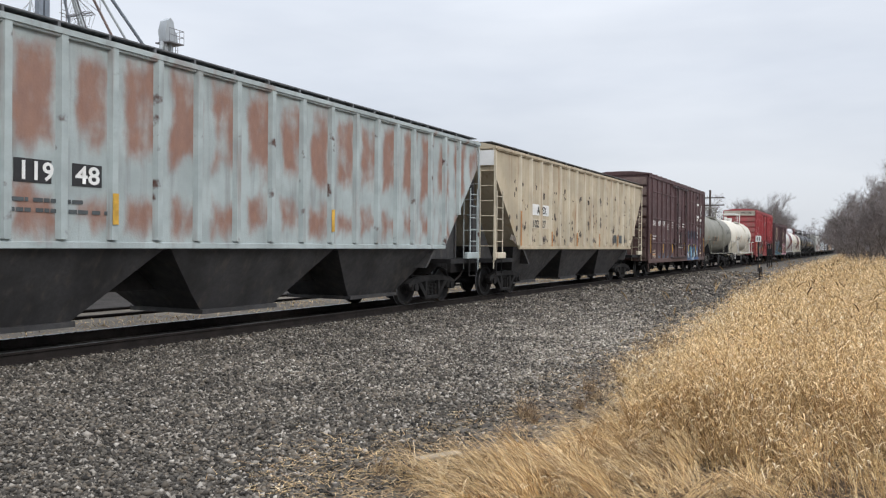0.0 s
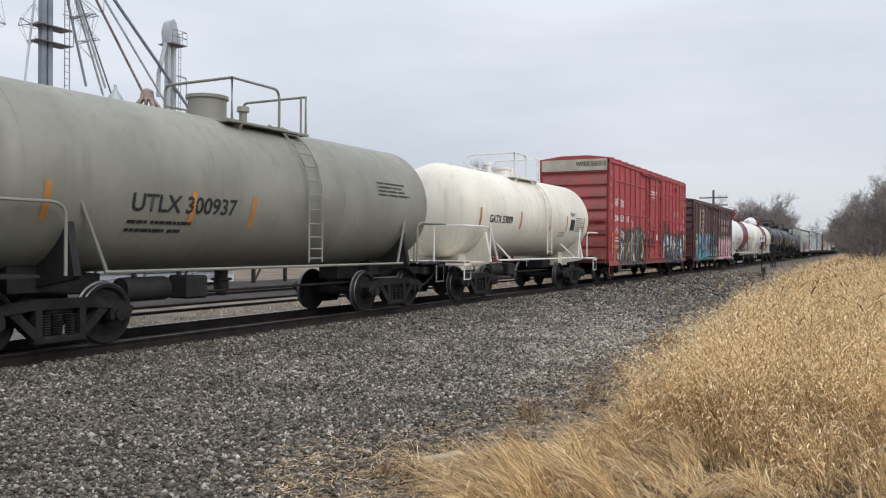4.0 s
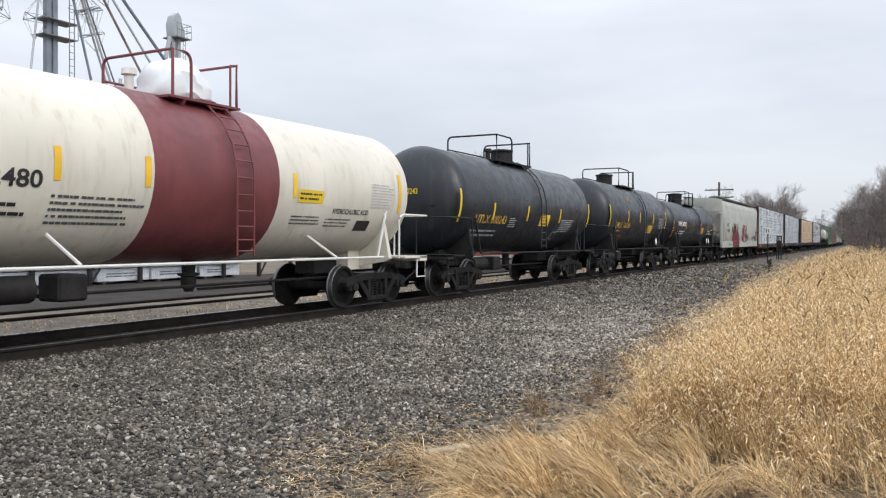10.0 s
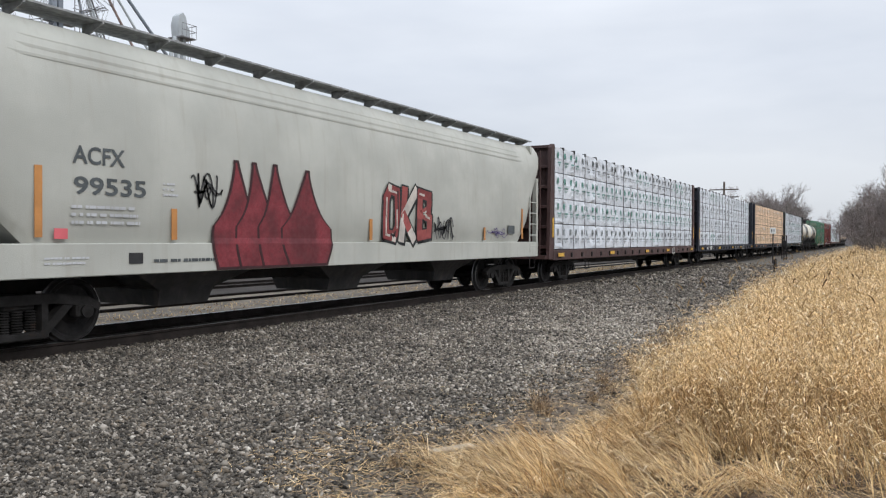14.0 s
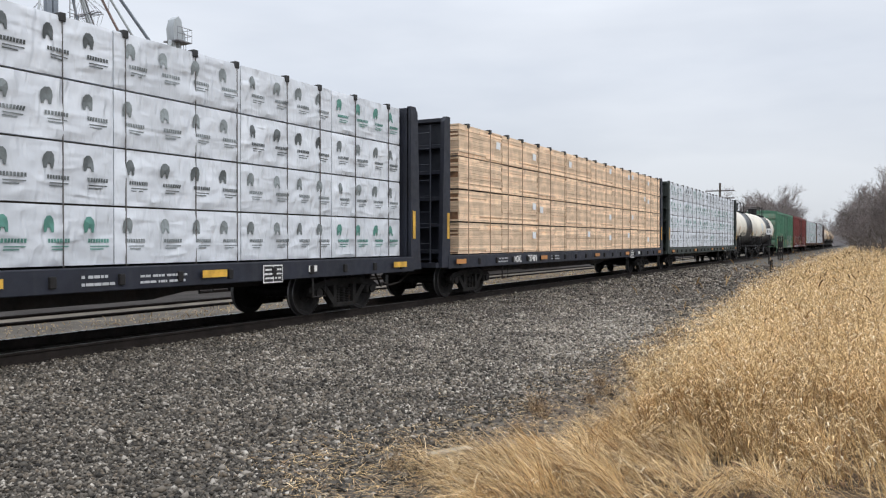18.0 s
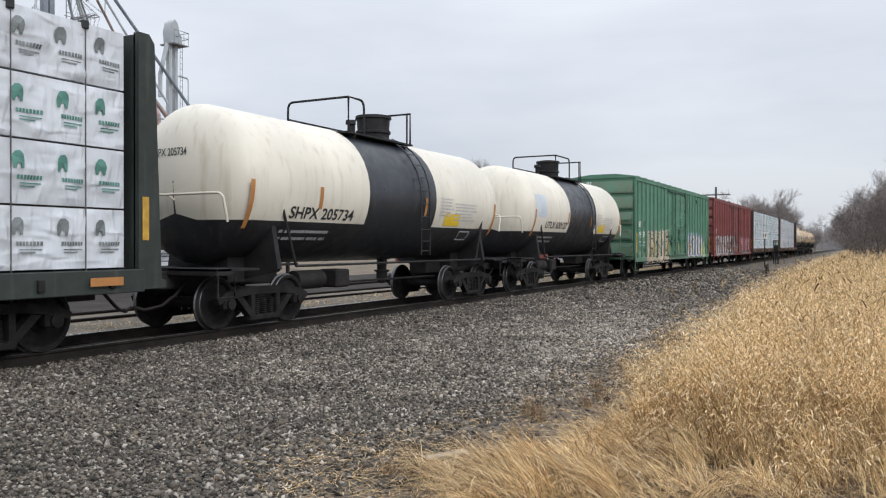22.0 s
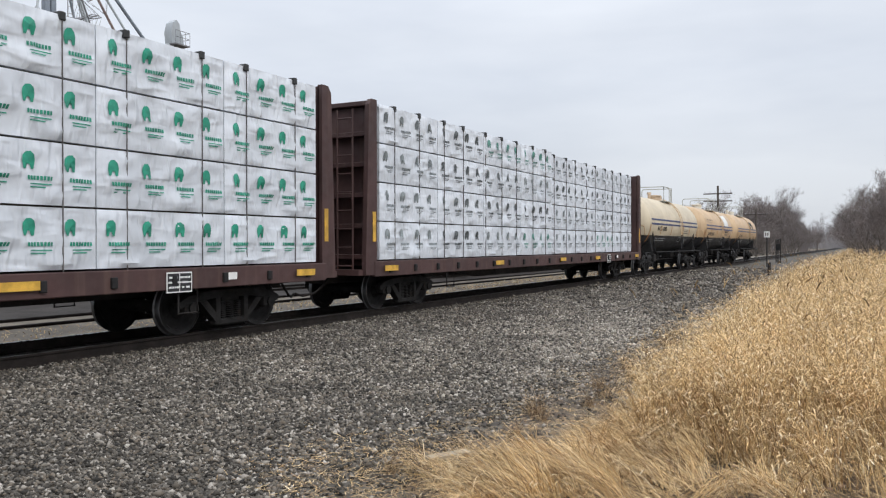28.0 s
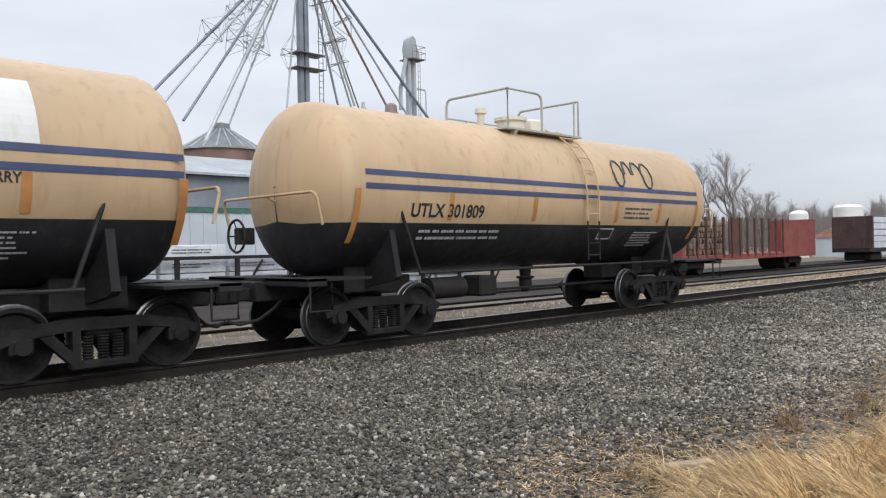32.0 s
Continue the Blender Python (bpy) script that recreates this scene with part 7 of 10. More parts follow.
reflectors(c12, (-6.33, 6.75), 1.33, 2.44, 1.65, 2.53, SIGNO)
for cc, xs_, z, yy in ((c12, (3.95, 4.6), 1.42, -1.2), (c11, (3.6,), 1.4, -1.3), (c8, (5.6,), 1.55, -1.5)):
    for x in xs_:
        part("hazard_diamond", Shape().prism([(x - 0.2, z), (x, z - 0.2), (x + 0.2, z), (x, z + 0.2)], "y", yy - 0.03, yy - 0.02), WHITE, cc)

# smooth-sided hopper
c13 = car("covered_hopper", 190.0, 209.75, "pale grey smooth-sided covered hopper with dark red painted flames", "covered hopper")
HL = 9.4
sec = [(-1.42, 1.28), (-1.5, 1.5), (-1.535, 2.1), (-1.53, 3.0), (-1.47, 3.6), (-1.36, 4.1), (-1.22, 4.36), (-0.9, 4.46), (0, 4.5)]
sec = sec + [(-a, b) for a, b in sec[-2::-1]]
s = Shape()
stations = [(-HL + 0.02, 0.30), (-HL + 0.4, 0.5), (-HL + 0.9, 0.82), (-HL + 1.5, 1.0), (HL - 1.5, 1.0), (HL - 0.9, 0.82), (HL - 0.4, 0.5), (HL - 0.02, 0.30)]
for x, f in stations:
    for y_, z_ in sec:
        s.v.append((x, y_, 4.5 - (4.5 - z_) * f))
m = len(sec)
for i in range(len(stations) - 1):
    for j in range(m):
        s.f.append((i * m + j, i * m + (j + 1) % m, (i + 1) * m + (j + 1) % m, (i + 1) * m + j))
s.f += [tuple(range(m - 1, -1, -1)), tuple(range(7 * m, 8 * m))]
s.k = [0] * len(s.f)
part("body", s, PALEGREY, c13, smooth=50)
for q in (-1, 1):
    part("side_sill", Shape().box(-HL + 0.1, HL - 0.1, *sorted((q * 1.45, q * 1.56)), 0.94, 1.4, 0.012), PALEGREY, c13)
    for z in (4.1, 3.98, 3.86):
        part("side_bead", Shape().box(-HL + 0.3, HL - 0.3, *sorted((q * 1.30, q * (1.36 + (4.1 - z) * 0.28))), z - 0.02, z + 0.02), PALEGREY, c13)
    for e in (-1, 1):
        part("corner_post", Shape().box(*sorted((e * (HL - 0.02), e * (HL - 0.16))), *sorted((q * 1.4, q * 1.54)), 0.95, 3.4, 0.01).prism([(e * (HL - 0.02), 3.4), (e * (HL - 0.16), 3.4), (e * (HL - 0.5), 4.4), (e * (HL - 0.36), 4.4)][::e], "y", *sorted((q * 1.3, q * 1.44))), PALEGREY, c13)
        ladder(c13, e * (HL - 0.2), e * (HL - 0.72), q * 1.55, q * 1.55, 1.1, 2.8, 5, PALEGREY)
        stirrup(c13, e * (HL - 0.4), q * 1.5, 1.0, STEEL_BLACK)
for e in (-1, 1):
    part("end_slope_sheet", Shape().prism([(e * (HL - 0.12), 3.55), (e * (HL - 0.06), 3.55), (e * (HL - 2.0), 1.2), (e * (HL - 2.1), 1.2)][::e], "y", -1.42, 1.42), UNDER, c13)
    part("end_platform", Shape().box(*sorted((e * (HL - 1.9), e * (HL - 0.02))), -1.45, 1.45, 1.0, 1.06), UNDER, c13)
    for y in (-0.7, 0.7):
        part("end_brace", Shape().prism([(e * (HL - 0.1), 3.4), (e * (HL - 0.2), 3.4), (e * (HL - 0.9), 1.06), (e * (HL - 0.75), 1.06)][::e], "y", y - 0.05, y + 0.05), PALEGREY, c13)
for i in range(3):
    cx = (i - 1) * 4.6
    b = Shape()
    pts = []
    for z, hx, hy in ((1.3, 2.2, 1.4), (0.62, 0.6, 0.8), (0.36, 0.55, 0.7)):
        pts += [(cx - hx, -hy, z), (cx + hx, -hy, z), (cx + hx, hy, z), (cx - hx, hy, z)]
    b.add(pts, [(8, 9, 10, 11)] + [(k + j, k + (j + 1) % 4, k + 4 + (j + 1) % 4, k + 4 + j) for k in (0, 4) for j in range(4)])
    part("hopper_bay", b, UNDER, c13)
s = Shape()
for q in (-1, 1):
    s.box(-HL, HL, *sorted((q * 0.7, q * 1.3)), 4.58, 4.61)
for i in range(16):
    x = -HL + 0.3 + (2 * HL - 0.6) * i / 15
    for q in (-1, 1):
        s.prism([(q * 0.85, 4.42), (q * 0.95, 4.42), (q * 1.3, 4.55), (q * 1.3, 4.58), (q * 0.85, 4.58)][::q], "x", x - 0.015, x + 0.015)
part("roof_walk", s, GRATE, c13)
part("roof_hatch", Shape().box(-HL + 1, HL - 1, -0.35, 0.35, 4.48, 4.6, 0.04), PALEGREY, c13)
part("centre_sill", Shape().box(-HL - 0.2, HL + 0.2, -0.2, 0.2, 0.68, 1.02), STEEL_BLACK, c13)
brake_wheel(c13, -HL - 0.1, 0.7, 2.0, PALEGREY)
running_gear(c13, 2 * HL, -HL + 1.6, HL - 1.6, 9.87)
lettering("ACFX", 0.235, -7.35, 2.5, -1.54, c13, MARK_K, 0.86)
lettering("99535", 0.235, -7.35, 2.08, -1.54, c13, MARK_K, 1.22)
lettering("ACFX", 0.12, 0.3, 3.75, -9.42, c13, MARK_K, 0.5, face="end")
lettering("99535", 0.12, 0.35, 3.55, -9.42, c13, MARK_K, 0.6, face="end")
bars(c13, -7.38, -6.15, 1.64, 1.96, -1.54, GREYP, 3, seed=81)
bars(c13, -5.8, -5.5, 2.1, 2.35, -1.54, GREYP, 3, seed=86)
FLAME, FLAME_INK = mat("flame_paint", (0.17, 0.022, 0.03), 0.65, var=0.45, scale=2.2, bump=0), mat("flame_outline", (0.035, 0.008, 0.01), 0.65, var=0.2, bump=0)
for i, (x, h) in enumerate(((-4.25, 1.75), (-3.72, 1.75), (-3.15, 1.76), (-2.3, 1.72))):
    for grow, off, m_ in ((0.05, 0.0, FLAME_INK), (0.0, 0.0015, FLAME)):
        s, n_ = Shape(), 18
        for k in range(n_ + 1):
            v = k / n_
            wide = 0.72 if i == 3 else 0.52
            half = wide * (1 - 0.25 * max(0, 0.2 - v) / 0.2) if v < 0.42 else wide * max(0.03, 1 - ((v - 0.42) / 0.58) ** 0.55)
            z = 1.0 - grow + (h + 2 * grow) * v
            yy = (-1.575 if z < 1.42 else -1.552) - 0.004 * i - off
            bend = 0.1 * math.sin(3 * v + i) * v
            s.v += [(x + bend - half - grow, yy, z), (x + bend + half + grow, yy, z)]
        s.f = [(2 * k, 2 * k + 1, 2 * k + 3, 2 * k + 2) for k in range(n_)]
        s.k = [0] * n_
        part("painted_flame", s, m_, c13, smooth=0)
for xx, za, zb_ in ((-7.92, 1.48, 2.42), (-5.64, 1.45, 1.93), (-0.2, 1.45, 1.9), (5.4, 1.45, 1.8), (8.02, 1.49, 2.4)):
    patch(c13, xx, xx + 0.11, za, zb_, -1.545, ORANGE, "reflector_strip")
bars(c13, -6.0, -4.65, 1.08, 1.2, -1.565, MARK_K, 1, seed=82)
patch(c13, -6.45, -6.2, 1.1, 1.26, -1.565, BLACKP, "stencil_plate")
patch(c13, 7.02, 7.5, 1.64, 1.88, -1.545, MARK_K, "painted_block")
patch(c13, -7.65, -7.45, 1.46, 1.6, -1.56, SIGNR, "red_tag")
bars(c13, -7.8, -7.0, 1.1, 1.24, -1.565, GREYP, 2, seed=83)
tag_scrawl(c13, -5.35, -4.5, 1.9, 2.6, -1.545, (0.04, 0.04, 0.04), 91, 0.04, 3)
piece(c13, 0.3, 2.5, 1.3, 2.8, -1.56, "OKB", [(0.2, 0.035, 0.035), (0.48, 0.44, 0.4), (0.27, 0.06, 0.055)], (0.015, 0.012, 0.012), None, None, 0.3, 0.08, 1.1, (0.03, -0.04), 92, 0.06, None, (0.5, 0.46, 0.42))
tag_scrawl(c13, 2.55, 3.7, 1.38, 2.1, -1.545, (0.03, 0.03, 0.035), 93, 0.035, 4)
tag_scrawl(c13, 5.5, 6.95, 1.48, 1.85, -1.545, (0.07, 0.04, 0.18), 94, 0.03, 3)

# centre-beam flats
c14 = centre_beam("centre_beam_flat_car", 209.75, 234.1, 11.3, MAROONST, "brown centre-beam flat car stacked with white wrapped lumber", [("wrap", -11.05, 11.05, 9, 0)], MARK_G, 1)
c15 = centre_beam("centre_beam_flat_car", 234.1, 258.25, 11.1, NAVY, "navy blue centre-beam flat car stacked with white wrapped lumber", [("wrap", -10.9, -0.15, 4, 0), ("wrap", 0.2, 10.9, 4, 0.16)], PRINT_K, 2)
c16 = centre_beam("centre_beam_flat_car", 258.25, 282.7, 11.45, NAVY, "navy blue centre-beam flat car stacked with bare yellow lumber", [("board", -10.8, 11.3, 8, 0)], PRINT_K, 3)
c17 = centre_beam("centre_beam_flat_car", 282.7, 307.3, 11.25, DKGREEN, "dark green centre-beam flat car stacked with white wrapped lumber", [("wrap", -11.0, -2.3, 3, 0), ("wrap", -2.0, 11.0, 5, 0.07)], MARK_G, 4)

c18 = tank_car("tank_car", 307.3, 320.5, "white-over-black tank car with a black belt", 1.5, 2.62, CREAMTANK, SLURRY, 1.93, (-1.48, 1.55), BLACKTANK, t=(-4.4, 4.5), dome_kind="round", dome_x=0.94, rail=(-1.37, -0.75, 1.33))
lettering("SHPX 205734", 0.23, -4.1, 2.0, 0, c18, BLACKP, 2.1, 2.62, 1.5)
c19 = tank_car("tank_car", 320.5, 333.5, "white-over-black tank car with a black belt and worn cream patches", 1.5, 2.62, CREAMTANK, SLURRY, 1.93, (-1.45, 1.6), BLACKTANK, t=(-4.25, 4.1), dome_kind="round", dome_x=0.2, rail=(-1.24, 0.26, 1.57))
lettering("UTLX 630127", 0.23, -3.8, 2.06, 0, c19, BLACKP, 2.12, 2.62, 1.5)
lettering("SHPX 205734", 0.14, 0.6, 3.1, -5.62, c18, MARK_K, 0.9, face="end")
lettering("UTLX 630127", 0.14, 0.6, 3.1, -5.52, c19, MARK_K, 0.9, face="end")
for cc in (c18, c19):
    bars(cc, -4.2, -2.2, 1.55, 1.82, 0, GREYP, 2, 2.62, 1.5, 95)
    bars(cc, 2.6, 4.0, 2.1, 2.6, 0, GREYP, 6, 2.62, 1.5, 96)
    bars(cc, 1.75, 2.5, 2.2, 2.7, 0, GREYP, 6, 2.62, 1.5, 99)
    patch(cc, 2.1, 2.95, 1.98, 2.28, 0, SIGNY, "yellow_placard", 2.62, 1.5)
    patch(cc, 3.2, 3.8, 1.62, 1.86, 0, GREYP, "stencil_frame", 2.62, 1.5)
    patch(cc, 3.23, 3.77, 1.65, 1.83, 0, BLACKP, "stencil_field", 2.62, 1.5, 0.011)
    reflectors(cc, (-3.2 if cc is c18 else -1.6, 1.04), 1.5, 2.62, 2.2, 2.63, ORANGE)
    reflectors(cc, (-5.22 if cc is c18 else -4.8, 5.05), 1.5, 2.62, 1.78, 2.65, ORANGE)
patch(c19, -4.75, -3.8, 2.4, 3.15, 0, mat("pale_blue_repaint", (0.52, 0.57, 0.62), 0.5, var=0.08, bump=0), "paint_patch", 2.62, 1.5, 0.004)

IBT_POST = [-8.75, -8.0, -7.22, -6.44, -5.66, -4.88, -4.1, -3.32, -2.55, 2.45, 3.2, 4.0, 4.8, 5.6, 6.5, 7.35, 8.25]
c20 = box_car("boxcar", 333.4, 353.95, 9.3, 4.65, GREEN, "green boxcar with pink and tan spray paint", IBT_POST, (), (-1.45, 1.97), "slide", 5, t_in=1.9)
lettering("IBT", 0.24, -8.65, 2.34, -1.5, c20, WHITE, 0.52)
lettering("195", 0.26, -8.61, 1.84, -1.5, c20, WHITE, 0.44)
lettering("59", 0.26, -7.78, 1.85, -1.5, c20, WHITE, 0.32)
lettering("IBT", 0.13, 0.75, 4.3, -9.42, c20, WHITE, 0.25, face="end")
pinks = Shape()
for i, (cx_, cz_, rx_, rz_) in enumerate(((-6.75, 1.2, 0.3, 0.5), (-6.0, 1.95, 0.4, 0.22), (-4.3, 1.9, 0.5, 0.22), (-3.4, 1.85, 0.4, 0.25), (-2.65, 1.2, 0.35, 0.45), (-6.9, 0.85, 0.3, 0.18), (-2.5, 0.85, 0.3, 0.2))):
    blot(pinks, cx_, cz_, rx_, rz_, -1.565 - 0.003 - 0.0001 * i, 0, 4, 0.15, i)
spray_part("spray_paint_cloud", pinks, mat("pink_spray", (0.6, 0.24, 0.38), 0.7, var=0.15, bump=0), c20, -1.565)
piece(c20, -6.75, -2.4, 0.62, 2.15, -1.565, "BOSE", [(0.47, 0.4, 0.29), (0.42, 0.36, 0.25), (0.5, 0.43, 0.33)], (0.018, 0.018, 0.022), (0.5, 0.45, 0.36), (0.35, 0.28, 0.18), 0.33, 0.12, 1.35, (0.1, -0.07), 101, 0.12, None, (0.56, 0.5, 0.4))
piece(c20, 2.3, 7.15, 0.8, 2.05, -1.565, "USIC", [(0.5, 0.46, 0.5), (0.55, 0.55, 0.58), (0.52, 0.44, 0.46)], (0.11, 0.06, 0.06), (0.3, 0.4, 0.55), (0.3, 0.42, 0.58), 0.36, 0.0, 1.3, (-0.06, -0.05), 102, 0.07, None, (0.62, 0.62, 0.64))
puff = Shape()
for i in range(6):
    blot(puff, 7.2 + 0.14 * i, 1.25 + 0.2 * math.sin(i * 2.1), 0.28, 0.32, -1.565 - 0.002 - 0.0001 * i, 0, 4, 0.15, i)
spray_part("spray_paint_cloud", puff, mat("pale_green_spray", (0.36, 0.46, 0.3), 0.7, var=0.25, scale=2.5, bump=0), c20, -1.565)
yel = Shape()
blot(yel, 7.35, 1.15, 0.5, 0.42, -1.565 - 0.022, 0, 4, 0.18, 1)
spray_part("spray_paint_cloud", yel, mat("pale_lime_spray", (0.5, 0.52, 0.22), 0.7, var=0.2, bump=0), c20, -1.565)
tag_scrawl(c20, 7.3, 7.95, 1.72, 2.08, -1.503, (0.03, 0.04, 0.035), 135, 0.02, 2)
tag_scrawl(c20, 7.2, 7.8, 0.85, 1.4, -1.565 - 0.02, (0.03, 0.05, 0.05), 136, 0.02, 2)
bars(c20, -8.5, -8.0, 1.4, 1.7, -1.5, GREYP, 2, seed=103)
bars(c20, -7.72, -7.3, 1.4, 1.7, -1.5, GREYP, 2, seed=107)
patch(c20, -7.85, -7.35, 2.32, 2.62, -1.506, dark_tone(GREEN), "paint_patch")
tag_scrawl(c20, -8.6, -8.05, 0.95, 1.3, -1.503, (0.4, 0.5, 0.42), 131, 0.018, 3)
tag_scrawl(c20, -7.85, -7.25, 1.05, 1.4, -1.503, (0.03, 0.04, 0.035), 132, 0.02, 2)
tag_scrawl(c20, -9.28, -9.0, 3.0, 4.2, -1.57, (0.35, 0.48, 0.4), 133, 0.018, 2)
bars(c20, 0.2, 1.0, 3.0, 3.3, -1.545, GREYP, 3, seed=134)
c21 = box_car("boxcar", 353.95, 374.95, 9.45, 4.71, OXIDE, "oxide red boxcar with silver and pink spray paint", IBT_POST, (), (-1.45, 2.0), "slide", 6, t_in=1.9)
lettering("IBT", 0.25, -8.49, 2.34, -1.5, c21, WHITE, 0.46)
patch(c21, -8.52, -7.2, 1.48, 2.13, -1.505, BLACKP, "number_panel")
lettering("19595", 0.24, -8.46, 1.86, -1.52, c21, WHITE, 1.2)
bars(c21, -8.44, -7.3, 1.52, 1.78, -1.513, GREYP, 3, seed=143)
piece(c21, -8.2, -3.4, 0.74, 2.15, -1.565, "HOCK", [(0.46, 0.48, 0.49), (0.5, 0.49, 0.47), (0.4, 0.43, 0.45)], (0.025, 0.022, 0.026), None, (0.4, 0.24, 0.25), 0.32, 0.1, 1.4, (0.08, -0.06), 104, 0.12, None, (0.56, 0.57, 0.57))
piece(c21, -3.4, -0.2, 0.74, 2.2, -1.57, "PSU", [(0.3, 0.37, 0.38), (0.42, 0.46, 0.47), (0.22, 0.25, 0.27)], (0.03, 0.03, 0.035), None, (0.3, 0.33, 0.34), 0.34, 0.0, 1.1, (0.06, -0.06), 105, 0.08, None, (0.5, 0.52, 0.52))
tag_scrawl(c21, 0.0, 1.9, 0.8, 1.8, -1.57, (0.36, 0.38, 0.38), 107, 0.05, 4)
piece(c21, 2.45, 8.3, 0.8, 2.2, -1.565, "KAWRSE", [(0.6, 0.24, 0.3), (0.62, 0.4, 0.42), (0.5, 0.2, 0.24)], (0.05, 0.014, 0.02), None, (0.22, 0.3, 0.28), 0.24, 0.1, 1.5, (0.05, -0.05), 106, 0.16, None, (0.66, 0.5, 0.5))
for cc in (c20, c21):
    for xx in (-9.28, -6.06, -2.77, -0.29, 2.4, 9.14):
        patch(cc, xx, xx + 0.11, 1.12, 1.6 if abs(xx) < 9 else 2.05, -1.59, YELLOWD, "reflector_strip")

patch(c20, 8.14, 8.66, 1.32, 1.67, -1.506, BLACKP, "stencil_plate")
bars(c20, 8.19, 8.64, 1.37, 1.63, -1.516, WHITE, 3, seed=141)
bars(c20, 8.14, 8.66, 1.82, 2.42, -1.503, GREYP, 6, seed=142)
lettering("IBT 19595", 0.13, 0.2, 4.28, -9.58, c21, WHITE, 0.8, face="end")
c22 = centre_beam("centre_beam_flat_car", 374.95, 399.1, 11.2, MAROONST, "rusty brown centre-beam flat car stacked with white wrapped lumber", [("wrap", -10.95, -4.4, 3, 0.05), ("wrap", -4.2, 10.95, 6, 0)], LOGO_G, 5)
c23 = centre_beam("centre_beam_flat_car", 399.1, 423.2, 11.15, MAROONST, "brown centre-beam flat car with white wrapped lumber, one side stepped back", [("wrap", -10.9, -0.15, 4, 0), ("wrap", 0.1, 10.9, 4, 0.2)], PRINT_K, 6)
for cc, h in ((c14, 11.3), (c15, 11.1), (c16, 11.45), (c17, 11.25), (c22, 11.2), (c23, 11.15)):
    for x in (-h + 0.3, -h + 6.2, 0.4, h - 6.8, h - 1.0):
        patch(cc, x, x + 0.55, 0.9, 1.02, -1.61, ORANGE if cc in (c16, c17) else YELLOWD, "reflector_strip")
    for e in (-1, 1):
        patch(cc, e * h - 0.06 + e * 0.02, e * h + 0.06 + e * 0.02, 1.55, 2.2, -1.535, YELLOWD, "reflector_strip")
lettering("NOKL", 0.19, -7.3, 0.86, -1.56, c16, WHITE, 0.55)
lettering("737489", 0.19, -6.25, 0.86, -1.56, c16, WHITE, 0.75)
lettering("IC", 0.14, 0.5, 3.75, -11.4, c23, WHITE, 0.2, face="end")
lettering("977125", 0.14, 0.5, 3.53, -11.4, c23, WHITE, 0.6, face="end")
lettering("733790", 0.14, 0.3, 4.15, -11.35, c15, WHITE, 0.6, face="end")

lettering("NOKL", 0.2, -8.85, 0.86, -1.56, c15, WHITE, 0.8)
lettering("733790", 0.2, -7.85, 0.86, -1.56, c15, WHITE, 0.95)
bars(c15, 2.1, 2.7, 0.84, 1.05, -1.56, GREYP, 2, seed=111)
bars(c15, 3.1, 4.2, 0.84, 1.02, -1.56, GREYP, 2, seed=112)
for cc, x in ((c15, 5.8), (c14, 5.93), (c16, 5.6), (c17, 5.9), (c22, 7.1), (c23, 6.0)):
    patch(cc, x, x + 0.52, 0.74, 1.06, -1.562, WHITE, "stencil_frame")
    patch(cc, x + 0.02, x + 0.25, 0.76, 0.89, -1.567, BLACKP, "stencil_field")
    patch(cc, x + 0.27, x + 0.5, 0.76, 0.89, -1.567, BLACKP, "stencil_field")
    patch(cc, x + 0.02, x + 0.25, 0.91, 1.04, -1.567, BLACKP, "stencil_field")
    patch(cc, x + 0.27, x + 0.5, 0.91, 1.04, -1.567, BLACKP, "stencil_field")
    bars(cc, x + 0.04, x + 0.48, 0.79, 1.02, -1.572, WHITE, 3, seed=113)
    patch(cc, x + 1.3, x + 1.55, 0.9, 1.02, -1.562, WHITE, "stencil_plate")
bars(c16, -8.6, -7.7, 0.86, 1.04, -1.56, GREYP, 2, seed=114)
bars(c16, -4.2, -3.2, 0.86, 1.04, -1.56, GREYP, 2, seed=115)
c24 = tank_car("tank_car", 423.2, 438.1, "pale beige over black tank car with blue stripes", 1.46, 2.53, BEIGE2, SLURRY, 1.92, None, None, t=(-5.3, 5.1), dome_kind="low", rails=TANRAIL, dome=TANRAIL, dome_x=0.9, rail=(-0.53, 0.84, 1.39), top_mat=PALEGREY, ladder_mat=BEIGE)
lettering("NATX 160090", 0.22, -4.36, 2.17, 0, c24, BLACKP, 2.0, 2.53, 1.46)
c25 = tank_car("tank_car", 438.1, 451.65, "beige over black tank car with blue stripes and a white patch", 1.46, 2.53, BEIGE, SLURRY, 1.92, None, None, t=(-4.6, 4.5), dome_kind="low", rails=TANRAIL, dome=CREAMTANK, dome_x=-1.2, rail=(-1.62, -1.06, 1.02), top_mat=PALEGREY, ladder_mat=BEIGE)
lettering("SHPX 206148", 0.22, -4.49, 2.06, 0, c25, BLACKP, 2.17, 2.53, 1.46)
FADED = mat("faded_brown_lettering", (0.22, 0.16, 0.11), 0.6, var=0.3, scale=6, bump=0)
lettering("CALCIUM CARBONATE", 0.13, -5.34, 3.02, 0, c25, FADED, 2.68, 2.53, 1.46, 0.005)
patch(c25, -5.2, -2.7, 2.93, 2.945, 0, FADED, "underline", 2.53, 1.46)
lettering("LIMESTONE SLURRY", 0.12, 2.06, 2.32, 0, c25, BLACKP, 1.38, 2.53, 1.46)
patch(c25, 1.88, 3.65, 2.77, 3.55, 0, WHITETANK, "paint_patch", 2.53, 1.46, 0.004)
lettering("SHPX 206148", 0.14, 0.7, 2.85, -5.86, c25, MARK_K, 1.1, face="end")
